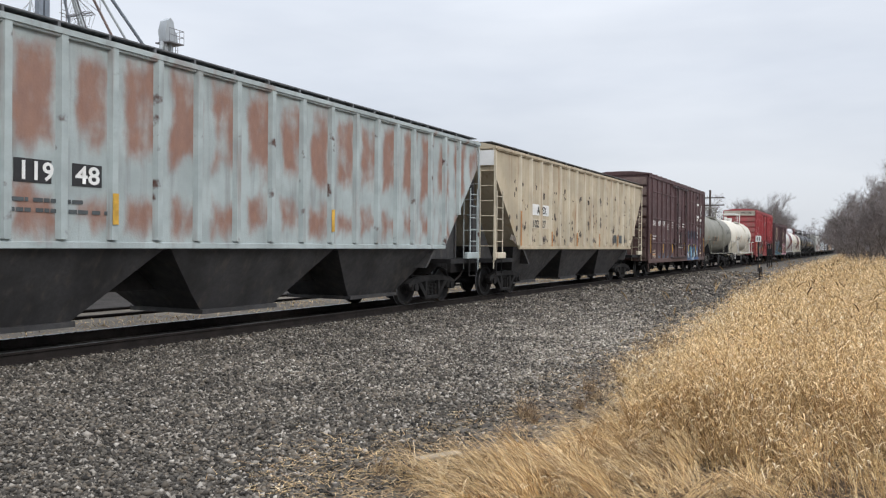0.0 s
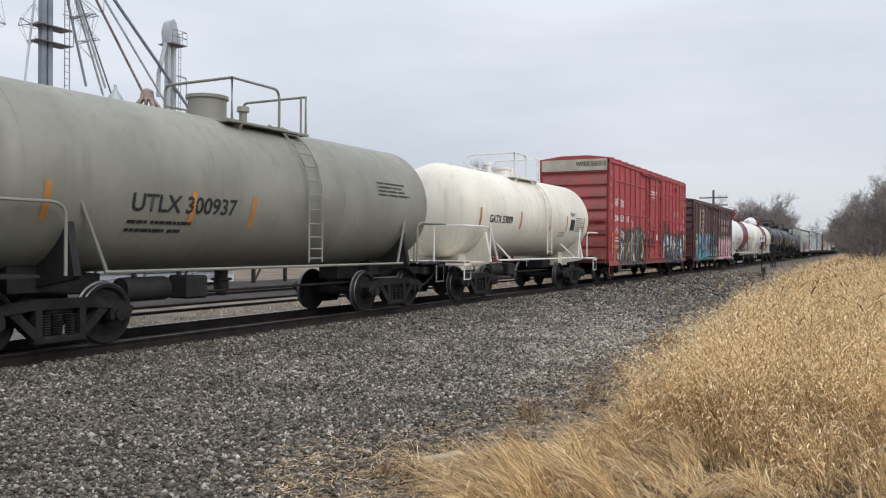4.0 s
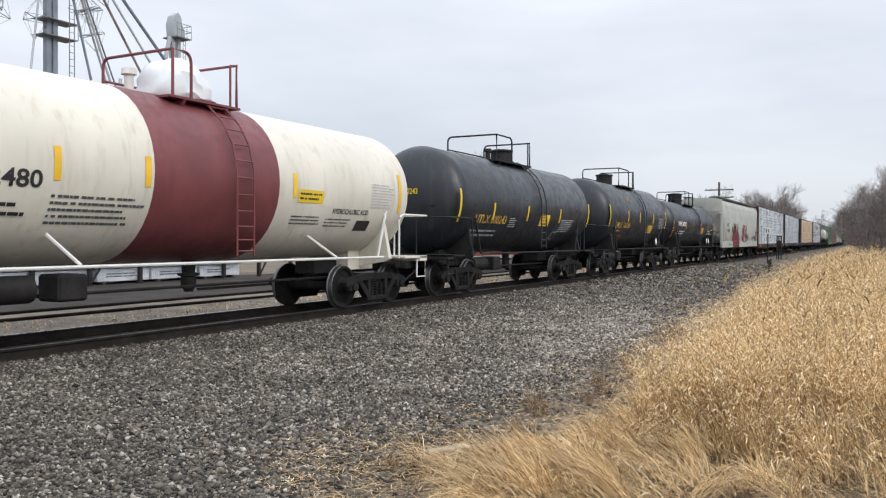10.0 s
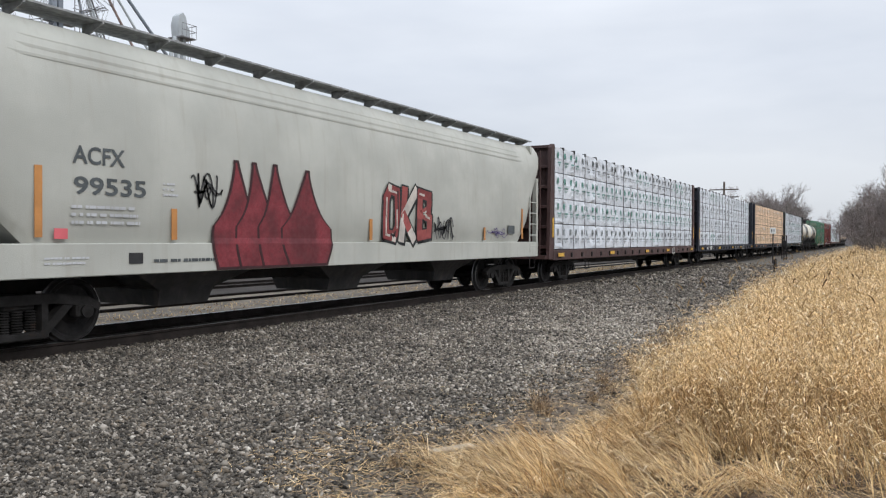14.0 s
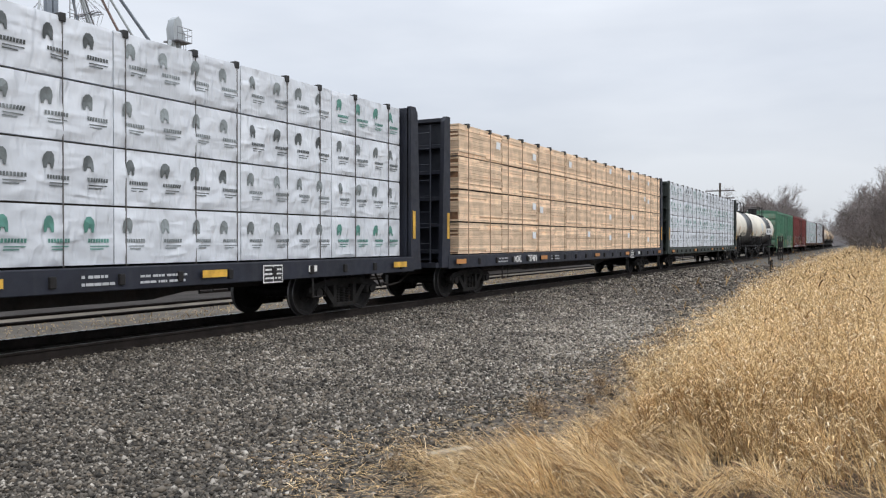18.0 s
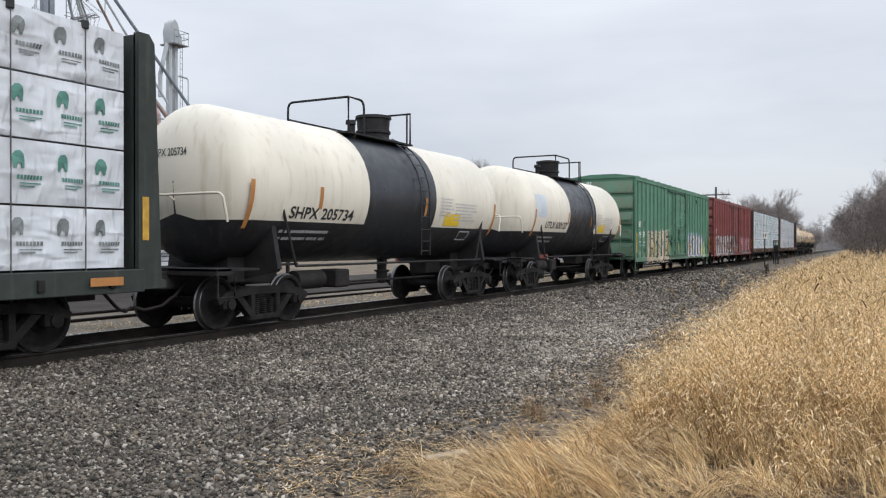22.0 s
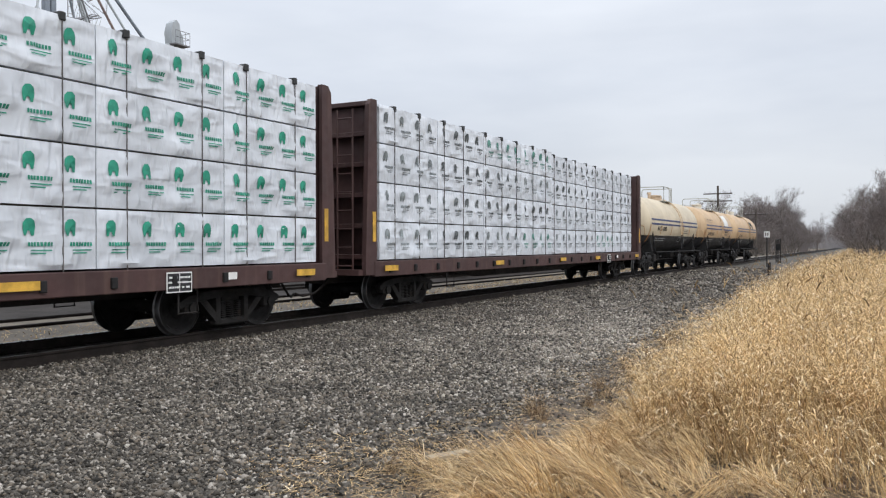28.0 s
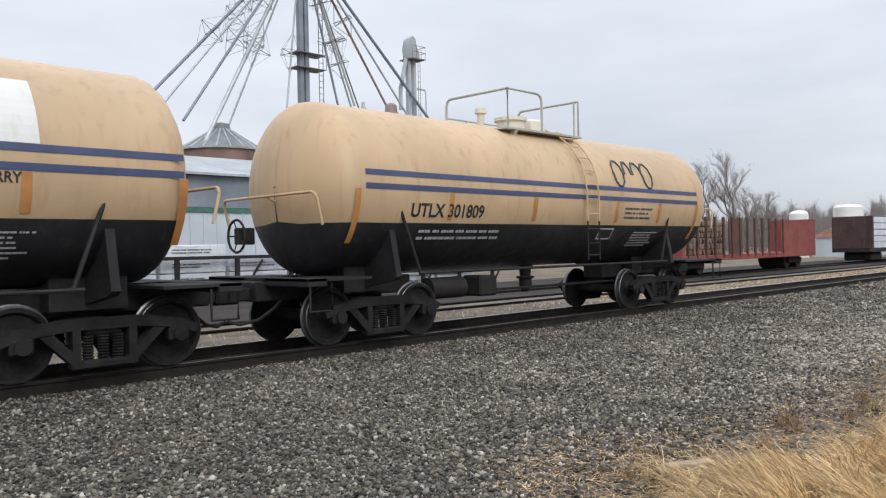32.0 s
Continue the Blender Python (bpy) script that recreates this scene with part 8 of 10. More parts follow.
c26 = tank_car("tank_car", 451.65, 466.0, "beige over black tank car with blue stripes, last of the train", 1.46, 2.53, BEIGE, SLURRY, 1.92, None, None, t=(-4.8, 4.1), dome_kind="low", rails=TANRAIL, dome=CREAMTANK, dome_x=-0.2, rail=(-1.3, -0.2, 1.1), top_mat=PALEGREY, ladder_mat=BEIGE)
lettering("NATX 160090", 0.14, 0.7, 2.85, -6.53, c24, MARK_K, 1.1, face="end")
lettering("UTLX 301809", 0.23, -4.5, 2.03, 0, c26, BLACKP, 1.8, 2.53, 1.46)
# oval maker's emblem as plain strokes
em = Shape()
for i in range(4):
    x = 1.86 + i * 0.4
    pts = [(x + 0.2 * math.cos(a) * (1 if i != 1 else 0.7), 3.07 + 0.3 * math.sin(a)) for a in [k * math.pi / 5 for k in range(11 if i in (0, 3) else 6)]]
    em.tube([(a, -math.sqrt(max(0.01, 1.46 ** 2 - (b - 2.53) ** 2)) - 0.005, b) for a, b in pts], 0.03, 4)
part("emblem", em, MARK_K, c26)
for cc, ends in ((c24, (-5.7, 5.7)), (c25, (-5.25, 5.4)), (c26, (-5.5, 5.3))):
    for z in (2.72, 2.5):
        patch(cc, ends[0], ends[1], z - 0.045, z + 0.045, 0, BLUE, "painted_stripe", 2.53, 1.46, 0.006)
    bars(cc, -4.2, -2.0, 1.62, 1.85, 0, GREYP, 2, 2.53, 1.46, 97)
    bars(cc, 2.0, 3.3, 2.05, 2.35, 0, MARK_K, 3, 2.53, 1.46, 98)
    reflectors(cc, (-3.55, -1.2, 1.7, 3.5), 1.46, 2.53, 1.98, 2.44, ORANGE)
    reflectors(cc, (ends[0] - 0.15, ends[1]), 1.46, 2.53, 1.6, 2.45, ORANGE)
    patch(cc, 1.2, 1.75, 1.62, 1.86, 0, GREYP, "stencil_frame", 2.53, 1.46)
    patch(cc, 1.23, 1.72, 1.65, 1.83, 0, BLACKP, "stencil_field", 2.53, 1.46, 0.011)
    bars(cc, 2.6, 3.7, 1.45, 1.8, 0, GREYP, 6, 2.53, 1.46, 100)


# ---------------------------------------------------------------- loose stones and grass
def mesh_np(name, verts, faces, material, smooth=False, slots=None):
    """A mesh from arrays of points and equal-sized faces."""
    me = bpy.data.meshes.new(name)
    nv, (nf, k) = len(verts), faces.shape
    me.vertices.add(nv)
    me.vertices.foreach_set("co", verts.astype(np.float32).ravel())
    me.loops.add(nf * k)
    me.loops.foreach_set("vertex_index", faces.astype(np.int32).ravel())
    me.polygons.add(nf)
    me.polygons.foreach_set("loop_start", np.arange(0, nf * k, k, dtype=np.int32))
    for m_ in material if isinstance(material, list) else [material]:
        me.materials.append(m_)
    if slots is not None:
        me.polygons.foreach_set("material_index", slots.astype(np.int32))
    me.update(calc_edges=True)
    me.validate()
    if smooth:
        me.shade_smooth()
    return me


def island_mat(name, stops, rough=0.9, patchy=0.2):
    """Every loose piece takes its own colour from a row of colours."""
    m = MATS[name] = bpy.data.materials.new(name)
    m.use_nodes = True
    n, l = m.node_tree.nodes, m.node_tree.links
    b = n["Principled BSDF"]
    b.inputs["Roughness"].default_value = rough
    g_ = n.new("ShaderNodeNewGeometry")
    r = n.new("ShaderNodeValToRGB")
    els = r.color_ramp.elements
    while len(els) < len(stops):
        els.new(0.5)
    for e_, (p, c) in zip(els, stops):
        e_.position, e_.color = p, (*c, 1)
    l.new(g_.outputs["Random Per Island"], r.inputs[0])
    t = n.new("ShaderNodeTexNoise")
    t.inputs["Scale"].default_value, t.inputs["Detail"].default_value = 1.1, 4
    tc = n.new("ShaderNodeTexCoord")
    l.new(tc.outputs["Object"], t.inputs["Vector"])
    mr = n.new("ShaderNodeMapRange")
    mr.inputs[1].default_value, mr.inputs[2].default_value, mr.inputs[3].default_value, mr.inputs[4].default_value = 0.3, 0.7, 1 - 1.1 * patchy, 1 + 0.9 * patchy
    l.new(t.outputs["Fac"], mr.inputs[0])
    h = n.new("ShaderNodeHueSaturation")
    l.new(r.outputs[0], h.inputs["Color"])
    l.new(mr.outputs[0], h.inputs["Value"])
    l.new(h.outputs[0], b.inputs["Base Color"])
    return m


rng = np.random.default_rng(5)
STONE = island_mat("crushed_stone", [(0.0, (0.01648, 0.0145, 0.01225)), (0.25, (0.05768, 0.05, 0.04116)), (0.55, (0.1277, 0.113, 0.09408)), (0.72, (0.1524, 0.122, 0.09114)), (0.85, (0.2328, 0.207, 0.1725)), (0.95, (0.3399, 0.305, 0.2626)), (1.0, (0.4738, 0.435, 0.3822))], patchy=0.32)
CHIP = island_mat("pale_limestone", [(0.0, (0.13, 0.108, 0.085)), (0.4, (0.27, 0.235, 0.19)), (0.8, (0.42, 0.375, 0.31)), (1.0, (0.6, 0.55, 0.48))])


def stones(name, zones, label, material, where):
    """Angular stones lying loose. zones: x from, x to, stones a square metre, size; where(x, y) gives the share that stays."""
    V, F, base = [], [], 0
    octa = np.array([(1, 0, 0), (-1, 0, 0), (0, 1, 0), (0, -1, 0), (0, 0, 1), (0, 0, -1)], float) * 0.55
    tri = np.array([(0, 2, 4), (2, 1, 4), (1, 3, 4), (3, 0, 4), (2, 0, 5), (1, 2, 5), (3, 1, 5), (0, 3, 5)])
    for xa, xb, dens, size in zones:
        n = int((xb - xa) * 9.1 * dens)
        x, y = rng.uniform(xa, xb, n), rng.uniform(1.2, 10.32, n)
        keep = (rng.random(n) < where(x, y)) & ((x > 0.24 * y) | (xa < 0)) & ((x > 0.62 * y) | (rng.random(n) < 0.7))
        x, y = x[keep], y[keep]
        n = len(x)
        z = -0.215 - 0.085 * np.clip((np.abs(y - TRACK_Y) - 1.6) / 5.0, 0, 1)
        s = size * rng.uniform(0.5, 1.2, n) * np.where(rng.random(n) < 0.05, 1.5, 1)
        v = octa[None] * rng.uniform(0.6, 1.4, (n, 1, 3)) * np.array([1.15, 1.0, 0.75]) + rng.uniform(-0.22, 0.22, (n, 6, 3))
        v = v * s[:, None, None]
        a, b_ = rng.uniform(0, 6.28, n), rng.normal(0, 0.45, n)
        ca, sa, cb, sb = (k[:, None] for k in (np.cos(a), np.sin(a), np.cos(b_), np.sin(b_)))
        v = np.stack([v[..., 0], v[..., 1] * cb - v[..., 2] * sb, v[..., 1] * sb + v[..., 2] * cb], -1)
        v = np.stack([v[..., 0] * ca - v[..., 1] * sa, v[..., 0] * sa + v[..., 1] * ca, v[..., 2]], -1)
        v += np.stack([x, y, z + s * rng.uniform(0.05, 0.4, n)], -1)[:, None, :]
        V.append(v.reshape(-1, 3))
        F.append((tri[None] + (base + 6 * np.arange(n))[:, None, None]).reshape(-1, 3))
        base += 6 * n
    me = mesh_np(name, np.concatenate(V), np.concatenate(F), material)
    return tagged(new(name, me), label, "gravel", kind="stuff")


def on_shoulder(x, y):
    d = y - np.interp(x, *zip(*EDGE)) - 0.3 * np.sin(x * 1.9) - 0.2 * np.sin(x * 5.1 + y)
    return np.clip(0.4 + 0.8 * (d - 0.6) / 0.8, 0.2, 1) * (d > -0.3)


def pale_patch(x, y):
    d = ((x - 14.6) / 5.5) ** 2 + ((y - 4.75 - 0.08 * (x - 14)) / 1.1) ** 2
    return np.clip(1.15 - d, 0, 1) * (0.6 + 0.4 * np.sin(x * 2.3 + 3 * y) * np.sin(y * 5.1 - x)) + 0.16 * (y > 3.4) * (y < 7.5)


stones("loose_gravel", [(-14, 1.5, 110, 0.06), (1.5, 9, 1350, 0.036), (9, 14, 1000, 0.038), (14, 20, 600, 0.042), (20, 30, 300, 0.055), (30, 60, 60, 0.09)], "loose grey crushed stones on the track shoulder", STONE, on_shoulder)
stones("limestone_chips", [(8, 14, 1000, 0.036), (14, 24, 650, 0.044)], "scattered pale limestone chips on the shoulder", CHIP, pale_patch)

STRAW = island_mat("dry_straw", [(0.0, (0.127, 0.0714, 0.038)), (0.2, (0.403, 0.25, 0.108)), (0.55, (0.647, 0.439, 0.2)), (0.85, (0.795, 0.581, 0.3)), (1.0, (0.869, 0.704, 0.47))], 0.8)
SEED = island_mat("seed_heads", [(0.0, (0.212, 0.122, 0.06)), (0.12, (0.53, 0.347, 0.155)), (0.5, (0.763, 0.53, 0.26)), (0.8, (0.869, 0.663, 0.39)), (1.0, (0.9, 0.796, 0.59))], 0.85)
# thatch toned dark, so its colour carries the shade in gaps between stalks
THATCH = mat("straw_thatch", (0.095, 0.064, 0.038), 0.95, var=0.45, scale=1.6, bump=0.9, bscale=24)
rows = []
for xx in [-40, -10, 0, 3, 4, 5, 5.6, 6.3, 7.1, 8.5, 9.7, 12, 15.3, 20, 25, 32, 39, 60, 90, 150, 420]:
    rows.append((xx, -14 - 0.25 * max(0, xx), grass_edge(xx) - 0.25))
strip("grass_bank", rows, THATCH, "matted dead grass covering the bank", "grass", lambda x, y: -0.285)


def ribbons(x, y, z, az, tilt0, tilt1, length, width, shape, steps):
    """Curved blades: each starts at a point and bends from tilt0 to tilt1 (angles from upright) along its length."""
    n = len(x)
    ang = rng.uniform(0, 3.14, n)
    px, py = np.cos(ang) * width, np.sin(ang) * width
    cx, cy, cz, out = x.copy(), y.copy(), z.copy(), []
    for i in range(steps + 1):
        f = shape[i]
        out += [np.stack([cx - px * f, cy - py * f, cz], -1), np.stack([cx + px * f, cy + py * f, cz], -1)]
        a = tilt0 + (tilt1 - tilt0) * (i + 0.5) / steps
        step = length / steps
        cx, cy, cz = cx + np.cos(az) * np.sin(a) * step, cy + np.sin(az) * np.sin(a) * step, cz + np.cos(a) * step
    return np.stack(out, 1), (cx, cy, cz)


class Blades:
    def __init__(self):
        self.v, self.f, self.k, self.base = [], [], [], 0

    def add(self, v, slot):
        n, m = v.shape[:2]
        q = np.array([(2 * i, 2 * i + 1, 2 * i + 3, 2 * i + 2) for i in range(m // 2 - 1)])
        self.v.append(v.reshape(-1, 3))
        self.f.append((q[None] + (self.base + m * np.arange(n))[:, None, None]).reshape(-1, 4))
        self.k.append(np.full(n * len(q), slot))
        self.base += n * m

    def done(self, name, label, mats=None):
        me = mesh_np(name, np.concatenate(self.v), np.concatenate(self.f), mats or [STRAW, SEED], True, np.concatenate(self.k))
        return tagged(new(name, me), label, "grass", kind="stuff")


def scatter(xa, xb, dens):
    y_lo = -0.35 - 0.03 * xb
    n = int((xb - xa) * (4.6 - y_lo) * dens)
    x, y = rng.uniform(xa, xb, n), rng.uniform(y_lo, 4.6, n)
    edge = np.interp(x, *zip(*EDGE)) + 0.22 * np.sin(x * 2.1) * np.sin(x * 0.77 + 1) + 0.1 * np.sin(x * 7.3)
    clump = np.sin(x * 3.1 + np.sin(y * 2.3)) * np.sin(y * 3.7 + np.cos(x * 1.9)) + 0.6 * np.sin(x * 9.1 + y * 4) * np.sin(y * 8.3 - x * 3)
    return x, y, edge - y, clump


def tufts(xa, xb, dens):
    """Stalks in tufts: their places, how far inside the grass, and the way, reach, lean and height of each one's tuft."""
    y_lo = -0.35 - 0.03 * xb
    per = 70
    k = int((xb - xa) * (4.6 - y_lo) * dens / per)
    tx, ty, tl, th_ = rng.uniform(xa, xb, k), rng.uniform(y_lo, 4.6, k), rng.uniform(0.0, 0.5, k), rng.uniform(0.7, 1.1, k)
    ang, r = rng.uniform(0, 6.283, (k, per)), np.abs(rng.normal(0, 0.1, (k, per)))
    x, y = (tx[:, None] + np.cos(ang) * r).ravel(), (ty[:, None] + np.sin(ang) * r).ravel()
    edge = np.interp(x, *zip(*EDGE)) + 0.22 * np.sin(x * 2.1) * np.sin(x * 0.77 + 1) + 0.1 * np.sin(x * 7.3)
    clump = np.sin(x * 3.1 + np.sin(y * 2.3)) * np.sin(y * 3.7 + np.cos(x * 1.9))
    return x, y, edge - y, clump, ang.ravel(), np.clip(r * 2.6, 0, 0.7).ravel(), np.repeat(tl, per), np.repeat(th_, per)


def stand_front(y):
    """Where, coming from the eye, the grass stops lying flat and begins to stand."""
    return np.interp(y, (-3, 0.5, 1.25, 1.8, 2.2, 2.6), (6.1, 6.3, 6.5, 6.95, 7.6, 8.6)) + 0.18 * np.sin(y * 5.3) + 0.08 * np.sin(y * 13)


tall = Blades()
for xa, xb, dens, hgt, wid, leaves in ((-9, 4.3, 40, 0.6, 0.006, 0), (4.3, 10, 1500, 0.74, 0.0023, 2), (10, 18, 700, 0.78, 0.003, 2), (18, 30, 320, 0.8, 0.0042, 1), (30, 60, 120, 0.8, 0.009, 0), (60, 130, 24, 0.85, 0.024, 0), (130, 260, 5, 0.9, 0.06, 0)):
    x, y, inside, clump, out, spread, lean, tuft_h = tufts(xa, xb, dens) if leaves else (*scatter(xa, xb, dens), 0, 0, 0, 1)
    front = stand_front(y)
    stand = np.where(x < 10.0, np.clip((x - front + 0.2) / 1.2, 0, 1), 1) * np.clip(0.25 + inside * 1.2, 0, 1)
    rim = np.clip(0.42 + 0.55 * inside, 0.3, 1) * np.where(x < 10.0, np.clip(0.4 + 0.5 * (x - front), 0.4, 1), 1)
    keep = (inside > 0.25 * rng.random(len(x)) ** 2) & (rng.random(len(x)) < stand) & (rng.random(len(x)) < 0.72 + 0.5 * clump)
    x, y, stand, clump, rim = x[keep], y[keep], stand[keep], clump[keep], rim[keep]
    n = len(x)
    wind = 1.9 + 1.0 * np.sin(x * 0.9 + 1.3 * y)
    az = wind + rng.normal(0, 1.0, n)
    h = hgt * rng.uniform(0.55, 1.12, n) * rim * (1 + 0.1 * clump)
    t0, t1 = rng.uniform(0, 0.25, n), rng.uniform(0.1, 0.75, n)
    if leaves:  # a tuft opens like a fountain and leans its own way
        px, py = np.cos(out[keep]) * spread[keep] + np.cos(wind) * lean[keep], np.sin(out[keep]) * spread[keep] + np.sin(wind) * lean[keep]
        az = np.arctan2(py, px) + rng.normal(0, 0.35, n)
        t0 = np.clip(np.hypot(px, py) * rng.uniform(0.4, 1.0, n), 0, 1.1)
        t1 = t0 + rng.uniform(0.1, 0.6, n)
        h = h * tuft_h[keep]
    v, top = ribbons(x, y, np.full(n, -0.3), az, t0, t1, h, wid * rng.uniform(0.6, 1.2, n), (1.1, 1, 0.9, 0.7), 3)
    tall.add(v, 0)
    head = rng.uniform(0.05, 0.115, n)
    v, _ = ribbons(*top, az + rng.normal(0, 0.4, n), t1, t1 + rng.uniform(1.3, 2.7, n), head, wid * rng.uniform(0.9, 1.9, n) * (1 if xa < 20 else 0.7), (0.5, 1.2, 1.5, 1.2, 0.3), 4)
    tall.add(v, 1)
    for k in range(leaves):
        f = rng.uniform(0.25, 0.85, n)
        la = az + rng.normal(0, 1.6, n)
        lx, ly, lz = x + (top[0] - x) * f ** 1.6, y + (top[1] - y) * f ** 1.6, -0.3 + (top[2] + 0.3) * f
        v, _ = ribbons(lx, ly, lz, la, rng.uniform(0.2, 0.9, n), rng.uniform(1.6, 2.8, n), h * rng.uniform(0.15, 0.34, n), wid * rng.uniform(0.6, 1.2, n), (0.7, 1.2, 0.9, 0.2), 3)
        tall.add(v, 0)
tall.done("tall_grass", "tall golden dead grass with drooping seed heads")

flat = Blades()
for xa, xb, dens, wid in ((3.6, 9, 3400, 0.0022), (9, 24, 420, 0.004)):
    x, y, inside, clump = scatter(xa, xb, dens)
    lie = np.where(x < 9.6, np.clip((stand_front(y) + 1.4 - x) / 0.8, 0, 1), np.clip(1.0 - inside * 1.4, 0, 1) * 0.7)
    lie = lie * np.where(x < 9, np.clip(0.34 + 0.5 * (y - 1.0), 0.22, 1), 1)  # thinner litter below the standing grass
    keep = (inside > 0.12 + 0.35 * rng.random(len(x)) ** 3) & (rng.random(len(x)) < lie) & (rng.random(len(x)) < 0.7 + 0.55 * clump)
    x, y, clump = x[keep], y[keep], clump[keep]
    n = len(x)
    az = 2.6 + 1.4 * np.sin(x * 1.7 + y * 2.1) * np.sin(y * 1.3 + 0.5) + rng.normal(0, 0.8, n)
    mound = 0.16 * np.clip(0.6 + clump, 0, 1.5)
    for part_, slot in ((rng.random(n) < 0.75, 0), (rng.random(n) < 0.1, 1)):
        a_, x_, y_, m_ = az[part_] + (1.2 if slot else 0), x[part_], y[part_], mound[part_]
        k = len(a_)
        v, _ = ribbons(x_, y_, -0.3 + m_ * rng.random(k), a_, rng.uniform(0.4, 1.5, k), rng.uniform(1.5, 2.2, k), rng.uniform(0.12, 0.38, k), wid * rng.uniform(0.6, 1.3, k), (1, 1, 0.9, 0.7, 0.3), 4)
        flat.add(v, slot)
k, per = 620, 60  # combed-over locks of long straw
lx, ly = rng.uniform(4.6, 9.4, k), rng.uniform(0.0, 3.0, k)
inside = np.interp(lx, *zip(*EDGE)) - ly
keep = (inside > 0.3 + 0.25 * np.sin(lx * 5.1) ** 2) & (lx < stand_front(ly) + 1.3) & (np.sin(lx * 4.1 + ly) * np.sin(ly * 5.3 - lx) > -0.45) & (rng.random(k) < np.clip(0.3 + 0.55 * (ly - 0.7), 0.12, 1))
lx, ly, inside = lx[keep], ly[keep], inside[keep]
k = len(lx)
la = 2.35 + 0.9 * np.sin(lx * 2.3 + ly * 2.7) + np.where(ly > 2.1, 0.4, 0.95) * rng.normal(0, 1, k)
x, y = (lx[:, None] + rng.normal(0, 0.06, (k, per))).ravel(), (ly[:, None] + rng.normal(0, 0.06, (k, per))).ravel()
az = np.repeat(la, per) + rng.normal(0, 0.38, k * per)
t0 = np.repeat(rng.uniform(0.45, 1.25, k) - 0.5 * np.clip(lx - stand_front(ly) + 0.4, 0, 1), per) + rng.normal(0, 0.16, k * per)
z0 = np.repeat(-0.29 + 0.13 * np.clip(inside, 0, 1) * rng.random(k), per) + rng.uniform(0, 0.03, k * per)
v, top = ribbons(x, y, z0, az, t0, t0 + rng.uniform(0.5, 0.95, k * per), np.repeat(rng.uniform(0.5, 1.0, k), per) * rng.uniform(0.28, 0.52, k * per), rng.uniform(0.0013, 0.0024, k * per), (1, 1, 1, 0.9, 0.6), 4)
flat.add(v, 0)
pick = rng.random(k * per) < 0.07
v, _ = ribbons(*(c[pick] for c in top), az[pick], t0[pick] + 0.8, t0[pick] + 1.6, rng.uniform(0.03, 0.07, pick.sum()), rng.uniform(0.002, 0.004, pick.sum()), (0.5, 1.2, 1.4, 0.4), 3)
flat.add(v, 1)
MATTED = island_mat("matted_straw", [(0.0, (0.1, 0.058, 0.033)), (0.2, (0.33, 0.2, 0.095)), (0.5, (0.62, 0.415, 0.19)), (0.85, (0.8, 0.58, 0.3)), (1.0, (0.88, 0.72, 0.48))], 0.8, 0.28)
flat.done("matted_grass", "flattened straw-coloured grass at the gravel's edge", [MATTED, SEED])

FOX = island_mat("brown_foxtail", [(0.0, (0.1, 0.06, 0.025)), (0.5, (0.24, 0.15, 0.06)), (1.0, (0.4, 0.27, 0.12))])
fox = Blades()
x, y = rng.uniform(8, 45, 2600), rng.uniform(-1.2, 4.0, 2600)
keep = (np.interp(x, *zip(*EDGE)) - y > 0.3) & (rng.random(2600) < 8 / x)
x, y = x[keep], y[keep]
n = len(x)
az, t1 = rng.uniform(0, 6.28, n), rng.uniform(0.1, 0.5, n)
v, top = ribbons(x, y, np.full(n, -0.3), az, t1 * 0.2, t1, rng.uniform(0.8, 1.05, n), 0.0018 + 0.00012 * x, (1, 1, 0.9, 0.8), 3)
fox.add(v, 0)
v, _ = ribbons(*top, az, t1 + 0.1, t1 + rng.uniform(0.6, 2.0, n), rng.uniform(0.09, 0.16, n), 0.004 + 0.00018 * x, (0.6, 1.2, 1.3, 1.2, 0.4), 4)
fox.add(v, 1)
fox.done("foxtail_grass", "taller stalks with arching brown foxtail heads", [STRAW, FOX])
LEAF = island_mat("dry_leaves", [(0.0, (0.1, 0.06, 0.035)), (0.5, (0.24, 0.15, 0.09)), (1.0, (0.42, 0.3, 0.2))])
fallen = Blades()
x, y = rng.uniform(4.9, 7.2, 160), rng.uniform(-0.2, 1.7, 160)
keep = np.abs(y - (0.3 * x - 1.0)) < 0.75
x, y = x[keep], y[keep]
n = len(x)
v, _ = ribbons(x, y, np.full(n, -0.25) + 0.05 * rng.random(n), rng.uniform(0, 6.28, n), rng.uniform(0.9, 1.5, n), rng.uniform(1.4, 2.6, n), rng.uniform(0.05, 0.11, n), rng.uniform(0.014, 0.03, n), (0.2, 1.0, 1.2, 0.8, 0.1), 4)
fallen.add(v, 0)
fallen.done("fallen_leaves", "curled brown leaves lying in the flattened grass", [LEAF, LEAF])

litter = Blades()
x = 4.4 + 21.6 * rng.random(34000) ** 1.5
y = np.interp(x, *zip(*EDGE)) + rng.uniform(-0.4, 2.2, len(x)) ** 1.0
keep = rng.random(len(x)) < np.clip(1.1 - (y - np.interp(x, *zip(*EDGE))) / 1.6, 0.03, 1) * (0.4 + 0.6 * np.sin(x * 3 + y * 5) ** 2)
x, y = x[keep], y[keep]
n = len(x)
z = -0.215 - 0.085 * np.clip((TRACK_Y - y - 1.6) / 5.0, 0, 1) + 0.012 + 0.012 * rng.random(n)
v, _ = ribbons(x, y, z, rng.uniform(0, 6.28, n), rng.uniform(1.3, 1.57, n), rng.uniform(1.5, 1.7, n), rng.uniform(0.04, 0.16, n), 0.0022 + 0.00012 * x, (1, 1, 0.6), 2)
litter.add(v, 0)
